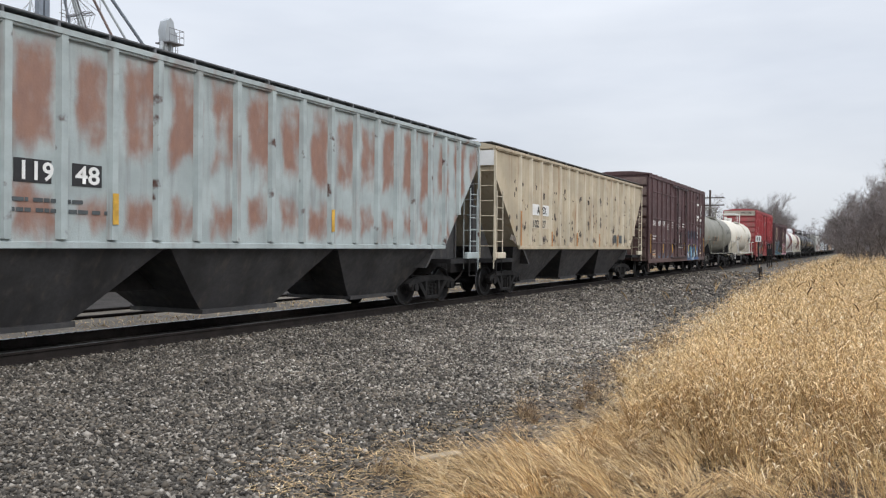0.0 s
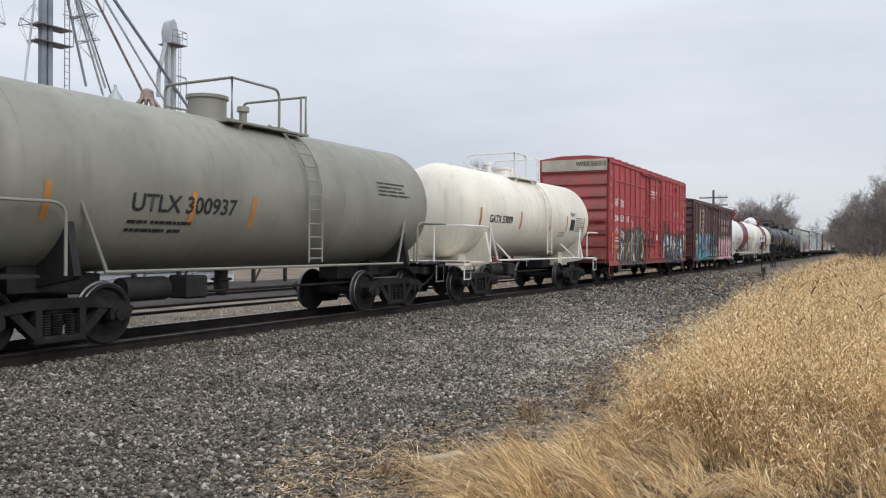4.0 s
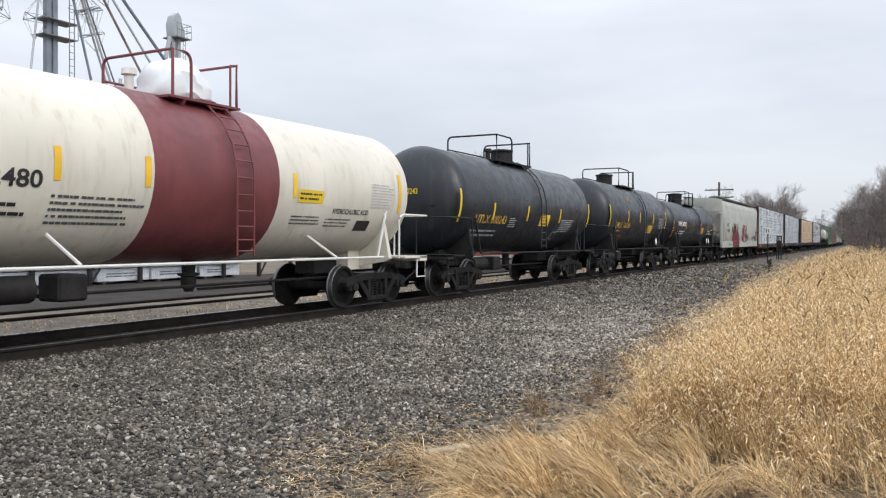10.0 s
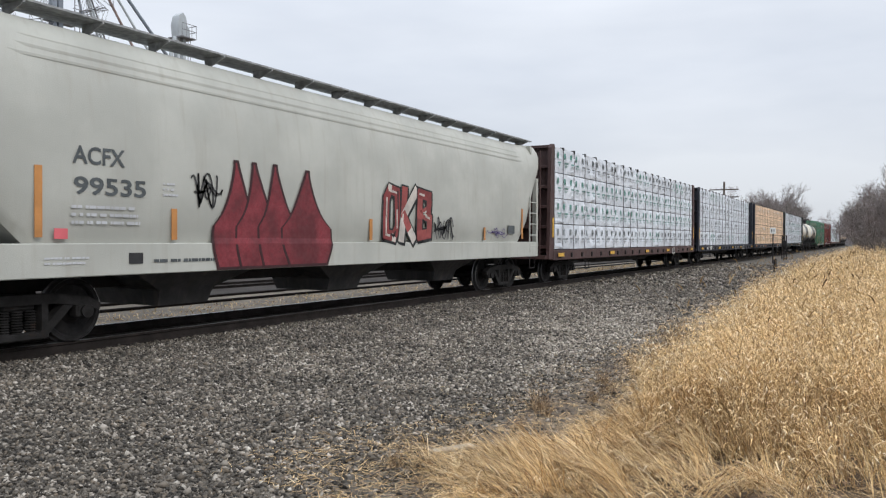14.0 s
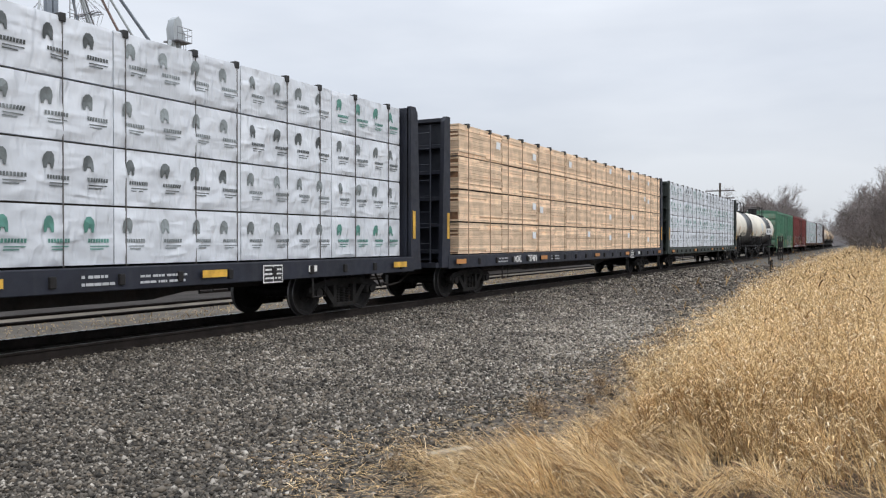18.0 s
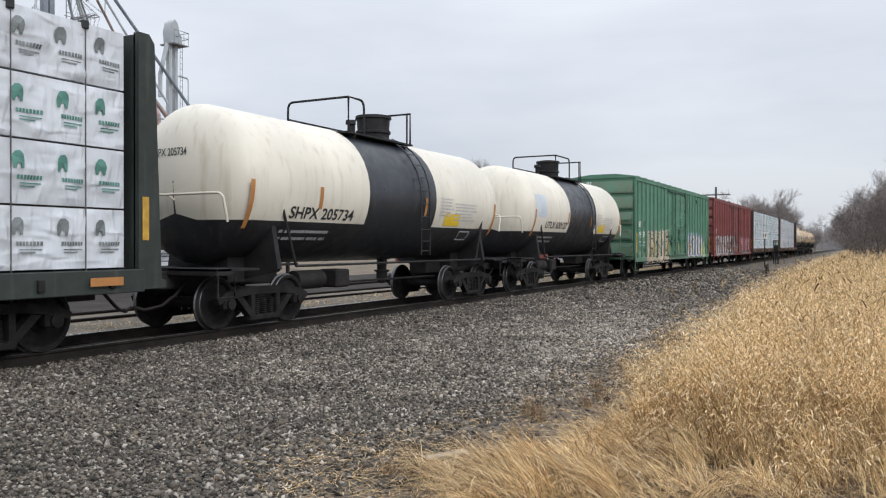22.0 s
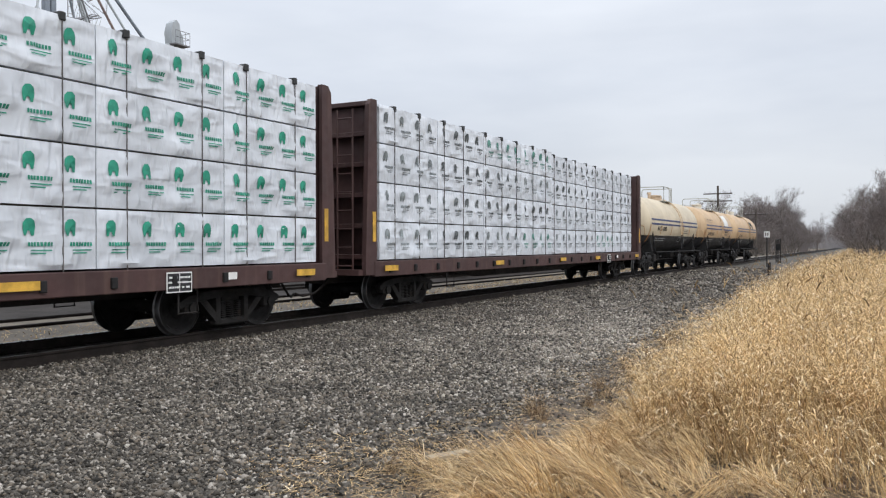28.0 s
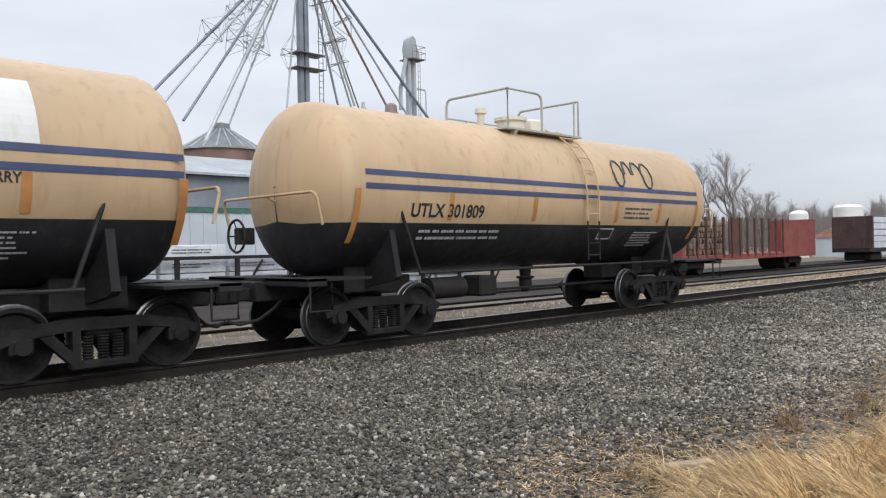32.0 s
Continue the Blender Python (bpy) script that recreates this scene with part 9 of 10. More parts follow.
litter.done("straw_litter", "broken bits of straw strewn over the soil", [MATTED, MATTED])


WEED = island_mat("brown_weed", [(0.0, (0.1, 0.062, 0.036)), (0.5, (0.24, 0.155, 0.085)), (1.0, (0.46, 0.33, 0.19))])


def weed_tuft(x, y, size, count, dark, label):
    """A small dry weed standing at the gravel's edge."""
    b = Blades()
    n = count
    az = rng.uniform(0, 6.28, n)
    px, py = rng.normal(0, 0.25 * size, n), rng.normal(0, 0.25 * size, n)
    t1 = rng.uniform(0.4, 1.6, n)
    v, top = ribbons(px, py, np.full(n, 0.0), az, rng.uniform(0, 0.5, n), t1, size * rng.uniform(0.5, 1.1, n), np.full(n, 0.0022), (1, 1, 0.8, 0.6), 3)
    b.add(v, 0)
    v, _ = ribbons(*top, az, t1, t1 + 1.2, np.full(n, 0.05), np.full(n, 0.004), (0.6, 1.2, 0.3), 2)
    b.add(v, 1)
    o = b.done("weed_tuft", label, [WEED, WEED])
    o.location = (x, y, bed(x, y))
    return tagged(o, label, "weed", "weed tufts")


for x_, y_, s_, c_ in ((7.8, 3.1, 0.22, 130), (8.5, 2.75, 0.16, 70), (9.6, 3.0, 0.2, 80), (11.2, 3.1, 0.26, 90), (11.8, 2.9, 0.3, 90), (14.2, 3.2, 0.32, 80), (6.9, 2.95, 0.13, 60), (6.2, 3.15, 0.12, 50), (7.55, 2.95, 0.14, 60), (12.6, 3.05, 0.3, 90), (13.3, 2.95, 0.34, 80), (5.3, 3.3, 0.2, 50), (9.0, 2.75, 0.2, 60), (15.2, 3.3, 0.3, 70), (10.4, 2.85, 0.24, 60)):
    weed_tuft(x_, y_, s_, c_, False, "small dry brown weed tuft at the gravel's edge")

# ---------------------------------------------------------------- bare trees
BARK = mat("grey_brown_bark", (0.17, 0.145, 0.13), 0.95, var=0.3, scale=3, bump=0.4, bscale=12)
TWIG = mat("bare_twigs", (0.2, 0.172, 0.162), 0.95, var=0.3, scale=0.6, bump=0)


def bare_tree(name, h, seed, label, spread=0.5, twigs=5, stems=1, fine=0.028):
    """A leafless tree: tapered trunk and limbs, and a crown of fine twigs."""
    rnd = random.Random(seed)
    t = thing(name, label, "tree", "bare trees")
    trunk, crown = Shape(), Shape()

    def grow(p, d, length, r, depth):
        q = p + d * length * 0.5 + Vector((rnd.gauss(0, 0.05), rnd.gauss(0, 0.05), 0)) * length
        e = p + d * length + Vector((rnd.gauss(0, 0.08), rnd.gauss(0, 0.08), 0)) * length
        if depth >= 5:
            w_ = Vector((rnd.gauss(0, 1), rnd.gauss(0, 1), rnd.gauss(0, 1))).normalized() * r * 0.8
            crown.add([tuple(p - w_), tuple(p + w_), tuple(e)], [(0, 1, 2)])
        else:
            (trunk if depth < 3 else crown).tube([p, q, e] if depth < 4 else [p, e], r, 5 if depth < 2 else 3, r1=r * 0.55)
        if depth >= 5:
            for i in range(2):  # last fine twigs
                b0 = p.lerp(e, rnd.uniform(0.2, 1.0))
                nd = (d + Vector((rnd.gauss(0, 0.6), rnd.gauss(0, 0.6), rnd.gauss(0.1, 0.4)))).normalized() * length * rnd.uniform(0.5, 1.0)
                w_ = Vector((rnd.gauss(0, 1), rnd.gauss(0, 1), rnd.gauss(0, 1))).normalized() * fine * 0.55
                crown.add([tuple(b0 - w_), tuple(b0 + w_), tuple(b0 + nd)], [(0, 1, 2)])
            return
        n = (3, 4, 4, twigs, twigs)[depth]
        for i in range(n):
            f = 0.35 + 0.65 * (i + rnd.random()) / n
            base = p.lerp(e, f)
            side = Vector((rnd.gauss(0, 1), rnd.gauss(0, 1), rnd.gauss(0.15, 0.5))).normalized()
            nd = (d * (1 - spread) + side * spread + Vector((0, 0, 0.16))).normalized()
            grow(base, nd, length * rnd.uniform(0.5, 0.75), max(fine, r * rnd.uniform(0.38, 0.5)), depth + 1)

    for k in range(stems):
        lean = Vector((rnd.gauss(0, 0.12 + 0.2 * (stems > 1)), rnd.gauss(0, 0.12 + 0.2 * (stems > 1)), 1)).normalized()
        grow(Vector((rnd.gauss(0, 0.3) * (stems > 1), rnd.gauss(0, 0.3) * (stems > 1), -0.1)), lean, h * 0.4, 0.024 * h / stems ** 0.5, 0)
    part("trunk", trunk, BARK, t)
    part("crown", crown, TWIG, t)
    return t


trees = [bare_tree("bare_tree", 14.0, 1, "leafless grey-brown tree with a fine spreading crown", 0.56, 5, 1, 0.022), bare_tree("bare_tree", 16.0, 2, "tall leafless tree with upswept limbs", 0.44, 5, 1, 0.022),
         bare_tree("bare_shrub", 8.0, 3, "dense leafless brown thicket shrub", 0.6, 4, 5, 0.013)]
trees[0].location, trees[1].location, trees[2].location = (150, 19.5, -0.4), (150, -1.0, -0.4), (78, -1.2, -0.4)
rnd = random.Random(9)
SPOTS = [(0, 140, 17.6), (2, 130, 15.1), (0, 150, 17.0), (2, 140, 14.8), (0, 160, 16.1), (1, 150, 14.0), (2, 150, 13.3), (0, 170, 14.3), (2, 165, 13.2), (2, 180, 13.3), (2, 135, 17.6), (0, 155, 18.5), (0, 145, 15.5), (2, 200, 13.6), (2, 210, 12.4), (0, 160, 21), (0, 138, 18.5), (1, 168, 21), (0, 146, 23), (0, 180, 20), (1, 190, 22), (2, 130, 18), (2, 142, 17.5), (2, 155, 18), (2, 170, 19), (0, 205, 24),
         (2, 66, -2.0), (2, 72, 0.1), (2, 84, 0.6), (2, 90, -1.5), (2, 95, 1.3), (2, 101, -0.6), (2, 108, 1.8), (2, 76, -3.4), (2, 115, 0.2), (2, 60, -4.0), (2, 124, 2.4),
         (0, 112, -2.6), (0, 122, -0.4), (1, 130, -2.4), (0, 138, 1.2), (0, 104, -3.6), (1, 118, -4.2), (0, 160, 2.4), (1, 175, 1.2), (0, 190, 3.6), (2, 150, 3.6), (2, 180, 4.4), (0, 96, -4.8), (1, 210, 4.6)]
for kind, x, y in SPOTS:
    o = copy_thing(trees[kind], pose(x, y, -0.4, 0, 0, rnd.uniform(0, 360)))
    k = rnd.uniform(0.85, 1.12)
    o.scale = (k, k, k * rnd.uniform(0.92, 1.08))
for i in range(0, 64, 6):
    x, y = 190 + 2.4 * i + rnd.uniform(-8, 8), 44 + rnd.uniform(-14, 30) + 0.3 * i
    if i % 4 == 3:
        x, y = 300 + rnd.uniform(0, 120), rnd.uniform(-20, 50)
    if i % 4 == 1:
        x, y = 120 + 1.8 * i + rnd.uniform(-6, 6), 34 + 0.4 * i + rnd.uniform(-4, 6)
    o = copy_thing(trees[rnd.choice((0, 1, 0, 2))], pose(x, y, -0.4, 0, 0, rnd.uniform(0, 360)))
    k = rnd.uniform(0.85, 1.25)
    o.scale = (k, k, k)
for x, y, k in ((93.3, 46, 0.82), (101.8, 46, 0.95), (111.8, 47, 0.62), (125, 56, 0.75), (140, 60, 0.75)):
    o = copy_thing(trees[1], pose(x, y, -0.4, 0, 0, rnd.uniform(0, 360)))
    o.scale = (k, k, k * 1.05)

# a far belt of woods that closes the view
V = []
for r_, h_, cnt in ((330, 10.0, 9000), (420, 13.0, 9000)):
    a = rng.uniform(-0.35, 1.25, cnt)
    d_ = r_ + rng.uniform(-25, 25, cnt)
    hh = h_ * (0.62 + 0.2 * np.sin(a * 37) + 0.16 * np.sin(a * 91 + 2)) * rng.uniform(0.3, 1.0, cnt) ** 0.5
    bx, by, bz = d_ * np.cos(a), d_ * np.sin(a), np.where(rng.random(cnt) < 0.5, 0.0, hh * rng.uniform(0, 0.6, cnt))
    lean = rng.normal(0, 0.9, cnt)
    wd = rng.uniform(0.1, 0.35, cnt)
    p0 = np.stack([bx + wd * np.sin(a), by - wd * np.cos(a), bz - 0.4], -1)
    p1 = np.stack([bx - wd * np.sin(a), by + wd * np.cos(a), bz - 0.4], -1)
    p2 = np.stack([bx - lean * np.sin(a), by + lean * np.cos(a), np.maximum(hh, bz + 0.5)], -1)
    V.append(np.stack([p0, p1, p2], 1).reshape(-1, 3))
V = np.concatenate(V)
# the haze of distance is put into the pale bluish-grey colour
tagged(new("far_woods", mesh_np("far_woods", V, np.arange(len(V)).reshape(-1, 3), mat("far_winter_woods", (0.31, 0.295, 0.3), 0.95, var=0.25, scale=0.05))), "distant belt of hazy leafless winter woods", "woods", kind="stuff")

# the belt of leafless woods beyond the yard
cnt = 30000
a = np.radians(rng.uniform(3.9, 27, cnt))
deg_ = np.degrees(a)
d_ = 190 + rng.uniform(-22, 22, cnt)
top_ = 7.6 + 3.6 * np.exp(-((deg_ - 5.7) / 1.5) ** 2) + 3.4 * np.exp(-((deg_ - 15.3) / 1.2) ** 2) + 1.0 * np.sin(deg_ * 5.1) + 0.6 * np.sin(deg_ * 13.3 + 1) + 1.4 * np.exp(-((deg_ - 21) / 2.5) ** 2)
top_ = np.where(deg_ < 4.6, top_ * (deg_ - 3.6), top_)
f0 = rng.random(cnt) ** 0.8
bz = top_ * f0 * 0.92
ln = rng.uniform(0.8, 3.0, cnt)
fan = rng.normal(0, 0.55, cnt)
bx, by = d_ * np.cos(a), d_ * np.sin(a)
wd = rng.uniform(0.025, 0.075, cnt) * (1.6 - f0)
p0 = np.stack([bx + wd * np.sin(a), by - wd * np.cos(a), bz - 0.4], -1)
p1 = np.stack([bx - wd * np.sin(a), by + wd * np.cos(a), bz - 0.4], -1)
p2 = np.stack([bx - ln * np.sin(fan) * np.sin(a), by + ln * np.sin(fan) * np.cos(a), np.minimum(bz + ln * np.cos(fan), top_ * rng.uniform(0.85, 1.08, cnt)) - 0.4], -1)
V = np.stack([p0, p1, p2], 1).reshape(-1, 3)
tagged(new("winter_woods", mesh_np("winter_woods", V, np.arange(len(V)).reshape(-1, 3), mat("winter_woods", (0.21, 0.185, 0.178), 0.95, var=0.3, scale=0.12, bump=0))), "belt of dense leafless brown woods beyond the yard", "woods", kind="stuff")

# dead grass between the tracks
mid = Blades()
n = 16000
x, y = rng.uniform(4, 70, n), rng.uniform(12.95, 15.6, n)
keep = rng.random(n) < 0.35 + 0.65 * np.clip(np.sin(x * 0.9) * np.sin(y * 3 + x * 0.5), 0, 1)
x, y = x[keep], y[keep]
n = len(x)
v, _ = ribbons(x, y, np.full(n, -0.29), rng.uniform(0, 6.28, n), rng.uniform(0.2, 1.2, n), rng.uniform(1.2, 2.2, n), rng.uniform(0.05, 0.16, n), 0.005 + 0.0002 * x, (1, 1, 0.6), 2)
mid.add(v, 0)
mid.done("track_grass", "short dead grass growing between the two tracks")

# ---------------------------------------------------------------- grain elevator
GALV = mat("galvanised_steel", (0.42, 0.45, 0.47), 0.5, 0.3, var=0.15, scale=0.6, bump=0.15, bscale=20, streak=(0.3, 0.27, 0.24), streak_amt=0.4)
GALVD = mat("dull_blue_grey_pipe", (0.22, 0.25, 0.29), 0.55, 0.2, var=0.2, scale=0.8)
RUSTY = mat("rust_streaked_pipe", (0.33, 0.25, 0.23), 0.65, 0.1, var=0.3, scale=0.6, streak=(0.22, 0.1, 0.07), streak_amt=0.7)
TRUSS = mat("truss_steel", (0.2, 0.2, 0.21), 0.6, 0.3, var=0.2)
BIN = mat("corrugated_bin", (0.33, 0.38, 0.42), 0.5, 0.3, var=0.12, scale=0.4, streak=(0.2, 0.13, 0.1), streak_amt=0.5)
BIN_ROOF = mat("dull_bin_roof", (0.2, 0.21, 0.215), 0.6, 0.1, var=0.25, scale=0.8, streak=(0.12, 0.08, 0.06), streak_amt=0.5)
BIN_R = mat("rusty_bin_band", (0.2, 0.12, 0.1), 0.7, 0.1, var=0.3, scale=0.8)

tower = thing("elevator_tower", "twin grey leg casings of a grain elevator", "grain elevator", loc=(32.2, 45, -0.36))
for dx_, dz in ((-0.22, 0), (0.22, 0)):
    part("leg_casing", Shape().box(dx_ - 0.16, dx_ + 0.16, -0.2, 0.2, 0, 22.5, 0.02), GALVD, tower)
for z in (8.5, 14.2, 15.2, 19.5):
    part("leg_platform", Shape().box(-0.85, 1.5, -0.6, 0.6, z, z + 0.05).tube([(0.75, -0.6, z + 0.9), (1.5, -0.6, z + 0.9)], 0.025, 5).tube([(1.5, -0.6, z), (1.5, -0.6, z + 0.9)], 0.025, 5), TRUSS, tower)
lad = Shape()
for x in (0.95, 1.3):
    lad.tube([(x, -0.5, 0), (x, -0.5, 22)], 0.03, 5)
for i in range(51):
    lad.tube([(0.95, -0.5, 0.4 + i * 0.42), (1.3, -0.5, 0.4 + i * 0.42)], 0.02, 4)
part("ladder", lad, TRUSS, tower)
part("head_house", Shape().box(-1.6, 1.7, -1.2, 1.2, 21.8, 24.5, 0.1), GALV, tower)


def spout(x, y, z0, x1, y1, z1, r, m, braced, label):
    """A grain spout running down from the head, with a cable truss about it."""
    t = thing("grain_spout", label, "grain spout", "grain spouts")
    a, b = Vector((x, y, z0)), Vector((x1, y1, z1))
    part("pipe", Shape().tube([a, b], r * 0.66, 10), m, t)
    if braced:
        d = (b - a)
        u = d.cross(Vector((0, 0, 1))).normalized()
        w = d.cross(u).normalized()
        s = Shape()
        for f in braced:
            c = a + d * f
            ends = [c + u * 1.0, c - u * 1.0, c + w * 0.9, c - w * 0.9]
            s.tube([ends[0], ends[1]], 0.03, 4).tube([ends[2], ends[3]], 0.03, 4)
            s.tube([ends[0], ends[2], ends[1], ends[3], ends[0]], 0.018, 3)
            for e_ in ends:
                s.tube([c - d * 0.1, e_], 0.012, 3).tube([e_, c + d * 0.1], 0.012, 3)
        tagged(part("cable_truss", s, TRUSS, t), kind="stuff")
    return t


HEAD = (32.2, 45.0, 22.6)
for (x1, y1, z1), r, m, br in (((45.2, 44.5, 10.0), 0.17, GALVD, ()), ((40.2, 45.4, 12.0), 0.13, RUSTY, (0.45,)), ((40.9, 44.0, 11.4), 0.12, GALV, ()), ((37.4, 46.2, 11.6), 0.11, GALV, (0.35, 0.7)),
                               ((35.8, 44.0, 11.6), 0.11, GALV, (0.6,)), ((34.8, 44.6, 11.6), 0.12, GALVD, ()), ((38.6, 46.6, 11.4), 0.08, TRUSS, (0.55,)), ((30.3, 44.6, 9.0), 0.1, GALV, (0.58,)),
                               ((23.9, 44.0, 7.5), 0.2, GALV, (0.5,)), ((21.8, 46.0, 11.0), 0.15, GALVD, (0.42, 0.62)), ((22.3, 45.4, 10.4), 0.11, GALV, (0.5,)), ((22.6, 43.5, 9.2), 0.13, GALVD, (0.36, 0.58)), ((27.0, 46.0, 9.6), 0.1, GALV, (0.6,))):
    spout(*HEAD, x1, y1, z1, r, m, br, "sloping round grain spout of the elevator")

leg = thing("bucket_elevator", "small galvanised bucket elevator with a domed head", "grain elevator", loc=(42.1, 45, -0.36))
for dx_ in (-0.3, 0.62):
    part("leg_casing", Shape().box(dx_ - 0.2, dx_ + 0.2, -0.22, 0.22, 0, 16.6, 0.02), GALV, leg)
prof = [(-0.55, 16.4), (-0.7, 17.2), (-0.4, 17.9), (0.1, 18.15), (0.55, 17.9), (0.75, 17.3), (1.1, 17.0), (1.2, 16.4)]
part("head", Shape().prism(prof, "y", -0.45, 0.45), GALV, leg)
pl = Shape().box(-0.6, 1.6, -0.9, 0.9, 16.3, 16.38)
for z in (16.85, 17.3):
    pl.tube([(-0.6, -0.9, z), (1.6, -0.9, z), (1.6, 0.9, z)], 0.025, 4)
for x in (-0.6, 0.1, 0.9, 1.6):
    pl.tube([(x, -0.9, 16.3), (x, -0.9, 17.3)], 0.025, 4)
part("head_platform", pl, TRUSS, leg)
lg = Shape()
for x in (1.05, 1.4):
    lg.tube([(x, -0.3, 0), (x, -0.3, 16.3)], 0.03, 4)
for i in range(38):
    lg.tube([(1.05, -0.3, 0.4 + i * 0.42), (1.4, -0.3, 0.4 + i * 0.42)], 0.018, 3)
part("ladder", lg, TRUSS, leg)
part("vent_pipe", Shape().tube([(1.2, 0, 14.2), (2.2, 0, 14.2)] + arc((2.4, 0, 14.2), (2.7, 0, 14.2), (2.7, 0, 13.8)) + [(2.7, 0, 9)], 0.07, 6), GALV, leg)
part("discharge_spout", Shape().tube([(-0.6, 0, 16.3), (-1.6, 0, 14.0), (-1.6, 0, 12.4)], 0.22, 8), GALV, leg)
leg.scale = (0.62, 0.8, 1.0)


def grain_bin(x, y, r, h, label, band=True):
    t = thing("grain_bin", label, "grain bin", "grain bins", (x, y, -0.36))
    prof = []
    n = int(h / 0.34)
    for i in range(n + 1):
        prof.append((h * i / n, r + (0.03 if i % 2 else 0)))
    part("wall", Shape().lathe(prof, (0, 0, 0), "z", 40, [1 if band and i > n * 0.82 else 0 for i in range(n)]), [BIN, BIN_R], t)
    part("roof", Shape().lathe([(h - 0.05, r + 0.15), (h + r * 0.5, 0.6), (h + r * 0.5 + 0.4, 0.5), (h + r * 0.5 + 0.5, 0.1)], (0, 0, 0), "z", 40), BIN_ROOF, t)
    s = Shape()
    for i in range(20):
        a = 2 * math.pi * i / 20
        s.tube([(r * math.cos(a), r * math.sin(a), h + 0.05), (0.6 * math.cos(a), 0.6 * math.sin(a), h + r * 0.5 + 0.03)], 0.05, 4)
    part("roof_ribs", s, GALV, t)
    return t


grain_bin(25.9, 45.0, 2.7, 8.1, "corrugated steel grain bin with a rusty top band")
grain_bin(37.8, 45.0, 2.6, 9.0, "narrow hopper bin with a dark band")
grain_bin(41.0, 45.5, 1.6, 8.8, "narrow hopper bin under the spouts", False)
grain_bin(15.5, 46.0, 4.6, 7.0, "corrugated steel grain bin")

hub = thing("spout_distributor", "galvanised distributor cone under the elevator's spouts", "grain distributor", loc=(37.4, 45, 0))
part("cone", Shape().lathe([(9.4, 0.45), (10.65, 0.8), (10.75, 0.82), (11.9, 0.12), (12.2, 0.1)], (0, 0, 0), "z", 20), GALV, hub)
part("rim", Shape().lathe([(10.62, 0.83), (10.66, 0.88), (10.74, 0.88), (10.78, 0.83)], (0, 0, 0), "z", 20), GALVD, hub)
hub = thing("spout_distributor", "rusty hub where many grain spouts fan out", "grain distributor", loc=(40.1, 45, 0))
part("hub", Shape().lathe([(11.6, 0.5), (12.25, 0.42), (12.4, 0.2)], (0, 0, 0), "z", 16), RUSTY, hub)
for i in range(9):
    a = 2 * math.pi * i / 9 + 0.3
    part("fan_spout", Shape().tube([(0.3 * math.cos(a), 0.3 * math.sin(a), 11.8), (1.3 * math.cos(a), 1.3 * math.sin(a), 10.5), (1.38 * math.cos(a), 1.38 * math.sin(a), 9.0)], 0.13, 8), RUSTY, hub)
part("ring", Shape().tube([(1.42 * math.cos(a), 1.42 * math.sin(a), 10.2) for a in [k * math.pi / 10 for k in range(21)]], 0.05, 5), TRUSS, hub)

# ---------------------------------------------------------------- yard behind the tracks
SIDING = mat("white_metal_siding", (0.5, 0.545, 0.59), 0.5, var=0.08, scale=0.6, bump=0.1, bscale=8, streak=(0.45, 0.43, 0.4), streak_amt=0.4)
shed = thing("metal_shed", "long white metal-sided warehouse", "warehouse", loc=(0, 0, -0.36))
part("wall", Shape().box(-12, 27, 30.0, 40, 0, 5.0), SIDING, shed)
rib = Shape().box(-0.03, 0.03, 29.95, 30.0, 0.3, 3.48).mesh("siding_rib", SIDING)
for i in range(64):
    o = part("siding_rib", rib, None, shed)
    o.location.x = -11.8 + i * 0.6
part("trim_band", Shape().box(-12.03, 27.03, 29.93, 30.0, 3.5, 3.7), mat("green_trim", (0.05, 0.14, 0.11), 0.6, var=0.2), shed)
part("upper_cladding", Shape().box(-12.03, 27.03, 29.94, 30.0, 3.71, 4.99), GALVD, shed)
part("base_course", Shape().box(-12.05, 27.05, 29.9, 40.1, 0, 0.35), mat("concrete_base", (0.3, 0.3, 0.29), 0.9, var=0.2), shed)
part("roof", Shape().prism([(29.6, 5.0), (35, 6.3), (40.4, 5.0), (40.4, 5.1), (35, 6.42), (29.6, 5.1)], "x", -12.3, 27.3), GALV, shed)
rack = thing("pipe_rack", "dark steel loading rack with posts and braces", "rack", loc=(0, 0, -0.30))
for i in range(12):
    x = 6 + i * 2.3
    part("post", Shape().box(x - 0.07, x + 0.07, 25.4, 25.54, 0, 1.6), STEEL_BLACK, rack)
    if i % 2 == 0:
        part("brace", Shape().tube([(x, 25.4, 0.1), (x + 1.0, 25.4, 1.5)], 0.05, 5), STEEL_BLACK, rack)
for z in (0.75, 1.55):
    part("rail", Shape().box(5.5, 32, 25.38, 25.5, z, z + 0.12), STEEL_BLACK, rack)

sr = random.Random(8)
for i in range(8):
    xa = 7.2 + i * 2.62
    st_ = thing("lumber_stack", "stack of white wrapped lumber on the yard", "lumber stack", "lumber stacks", (xa, 25.75, -0.30))
    for dx_ in (0.3, 2.0):
        part("bearer", Shape().box(dx_, dx_ + 0.12, 0, 1.2, 0, 0.09), SPACER, st_)
    for j in range(4 if i % 3 else 3):
        dx_ = 0.06 * sr.random()
        part("lumber_pack", Shape().box(dx_, 2.45 + dx_, 0.02 * sr.random(), 1.2, 0.1 + j * 0.5, 0.57 + j * 0.5, 0.02), WRAP, st_)
        bars(st_, 0.4 + dx_, 1.9 + dx_, 0.25 + j * 0.5, 0.45 + j * 0.5, -0.003, MARK_K, 2, seed=300 + 3 * i + j)

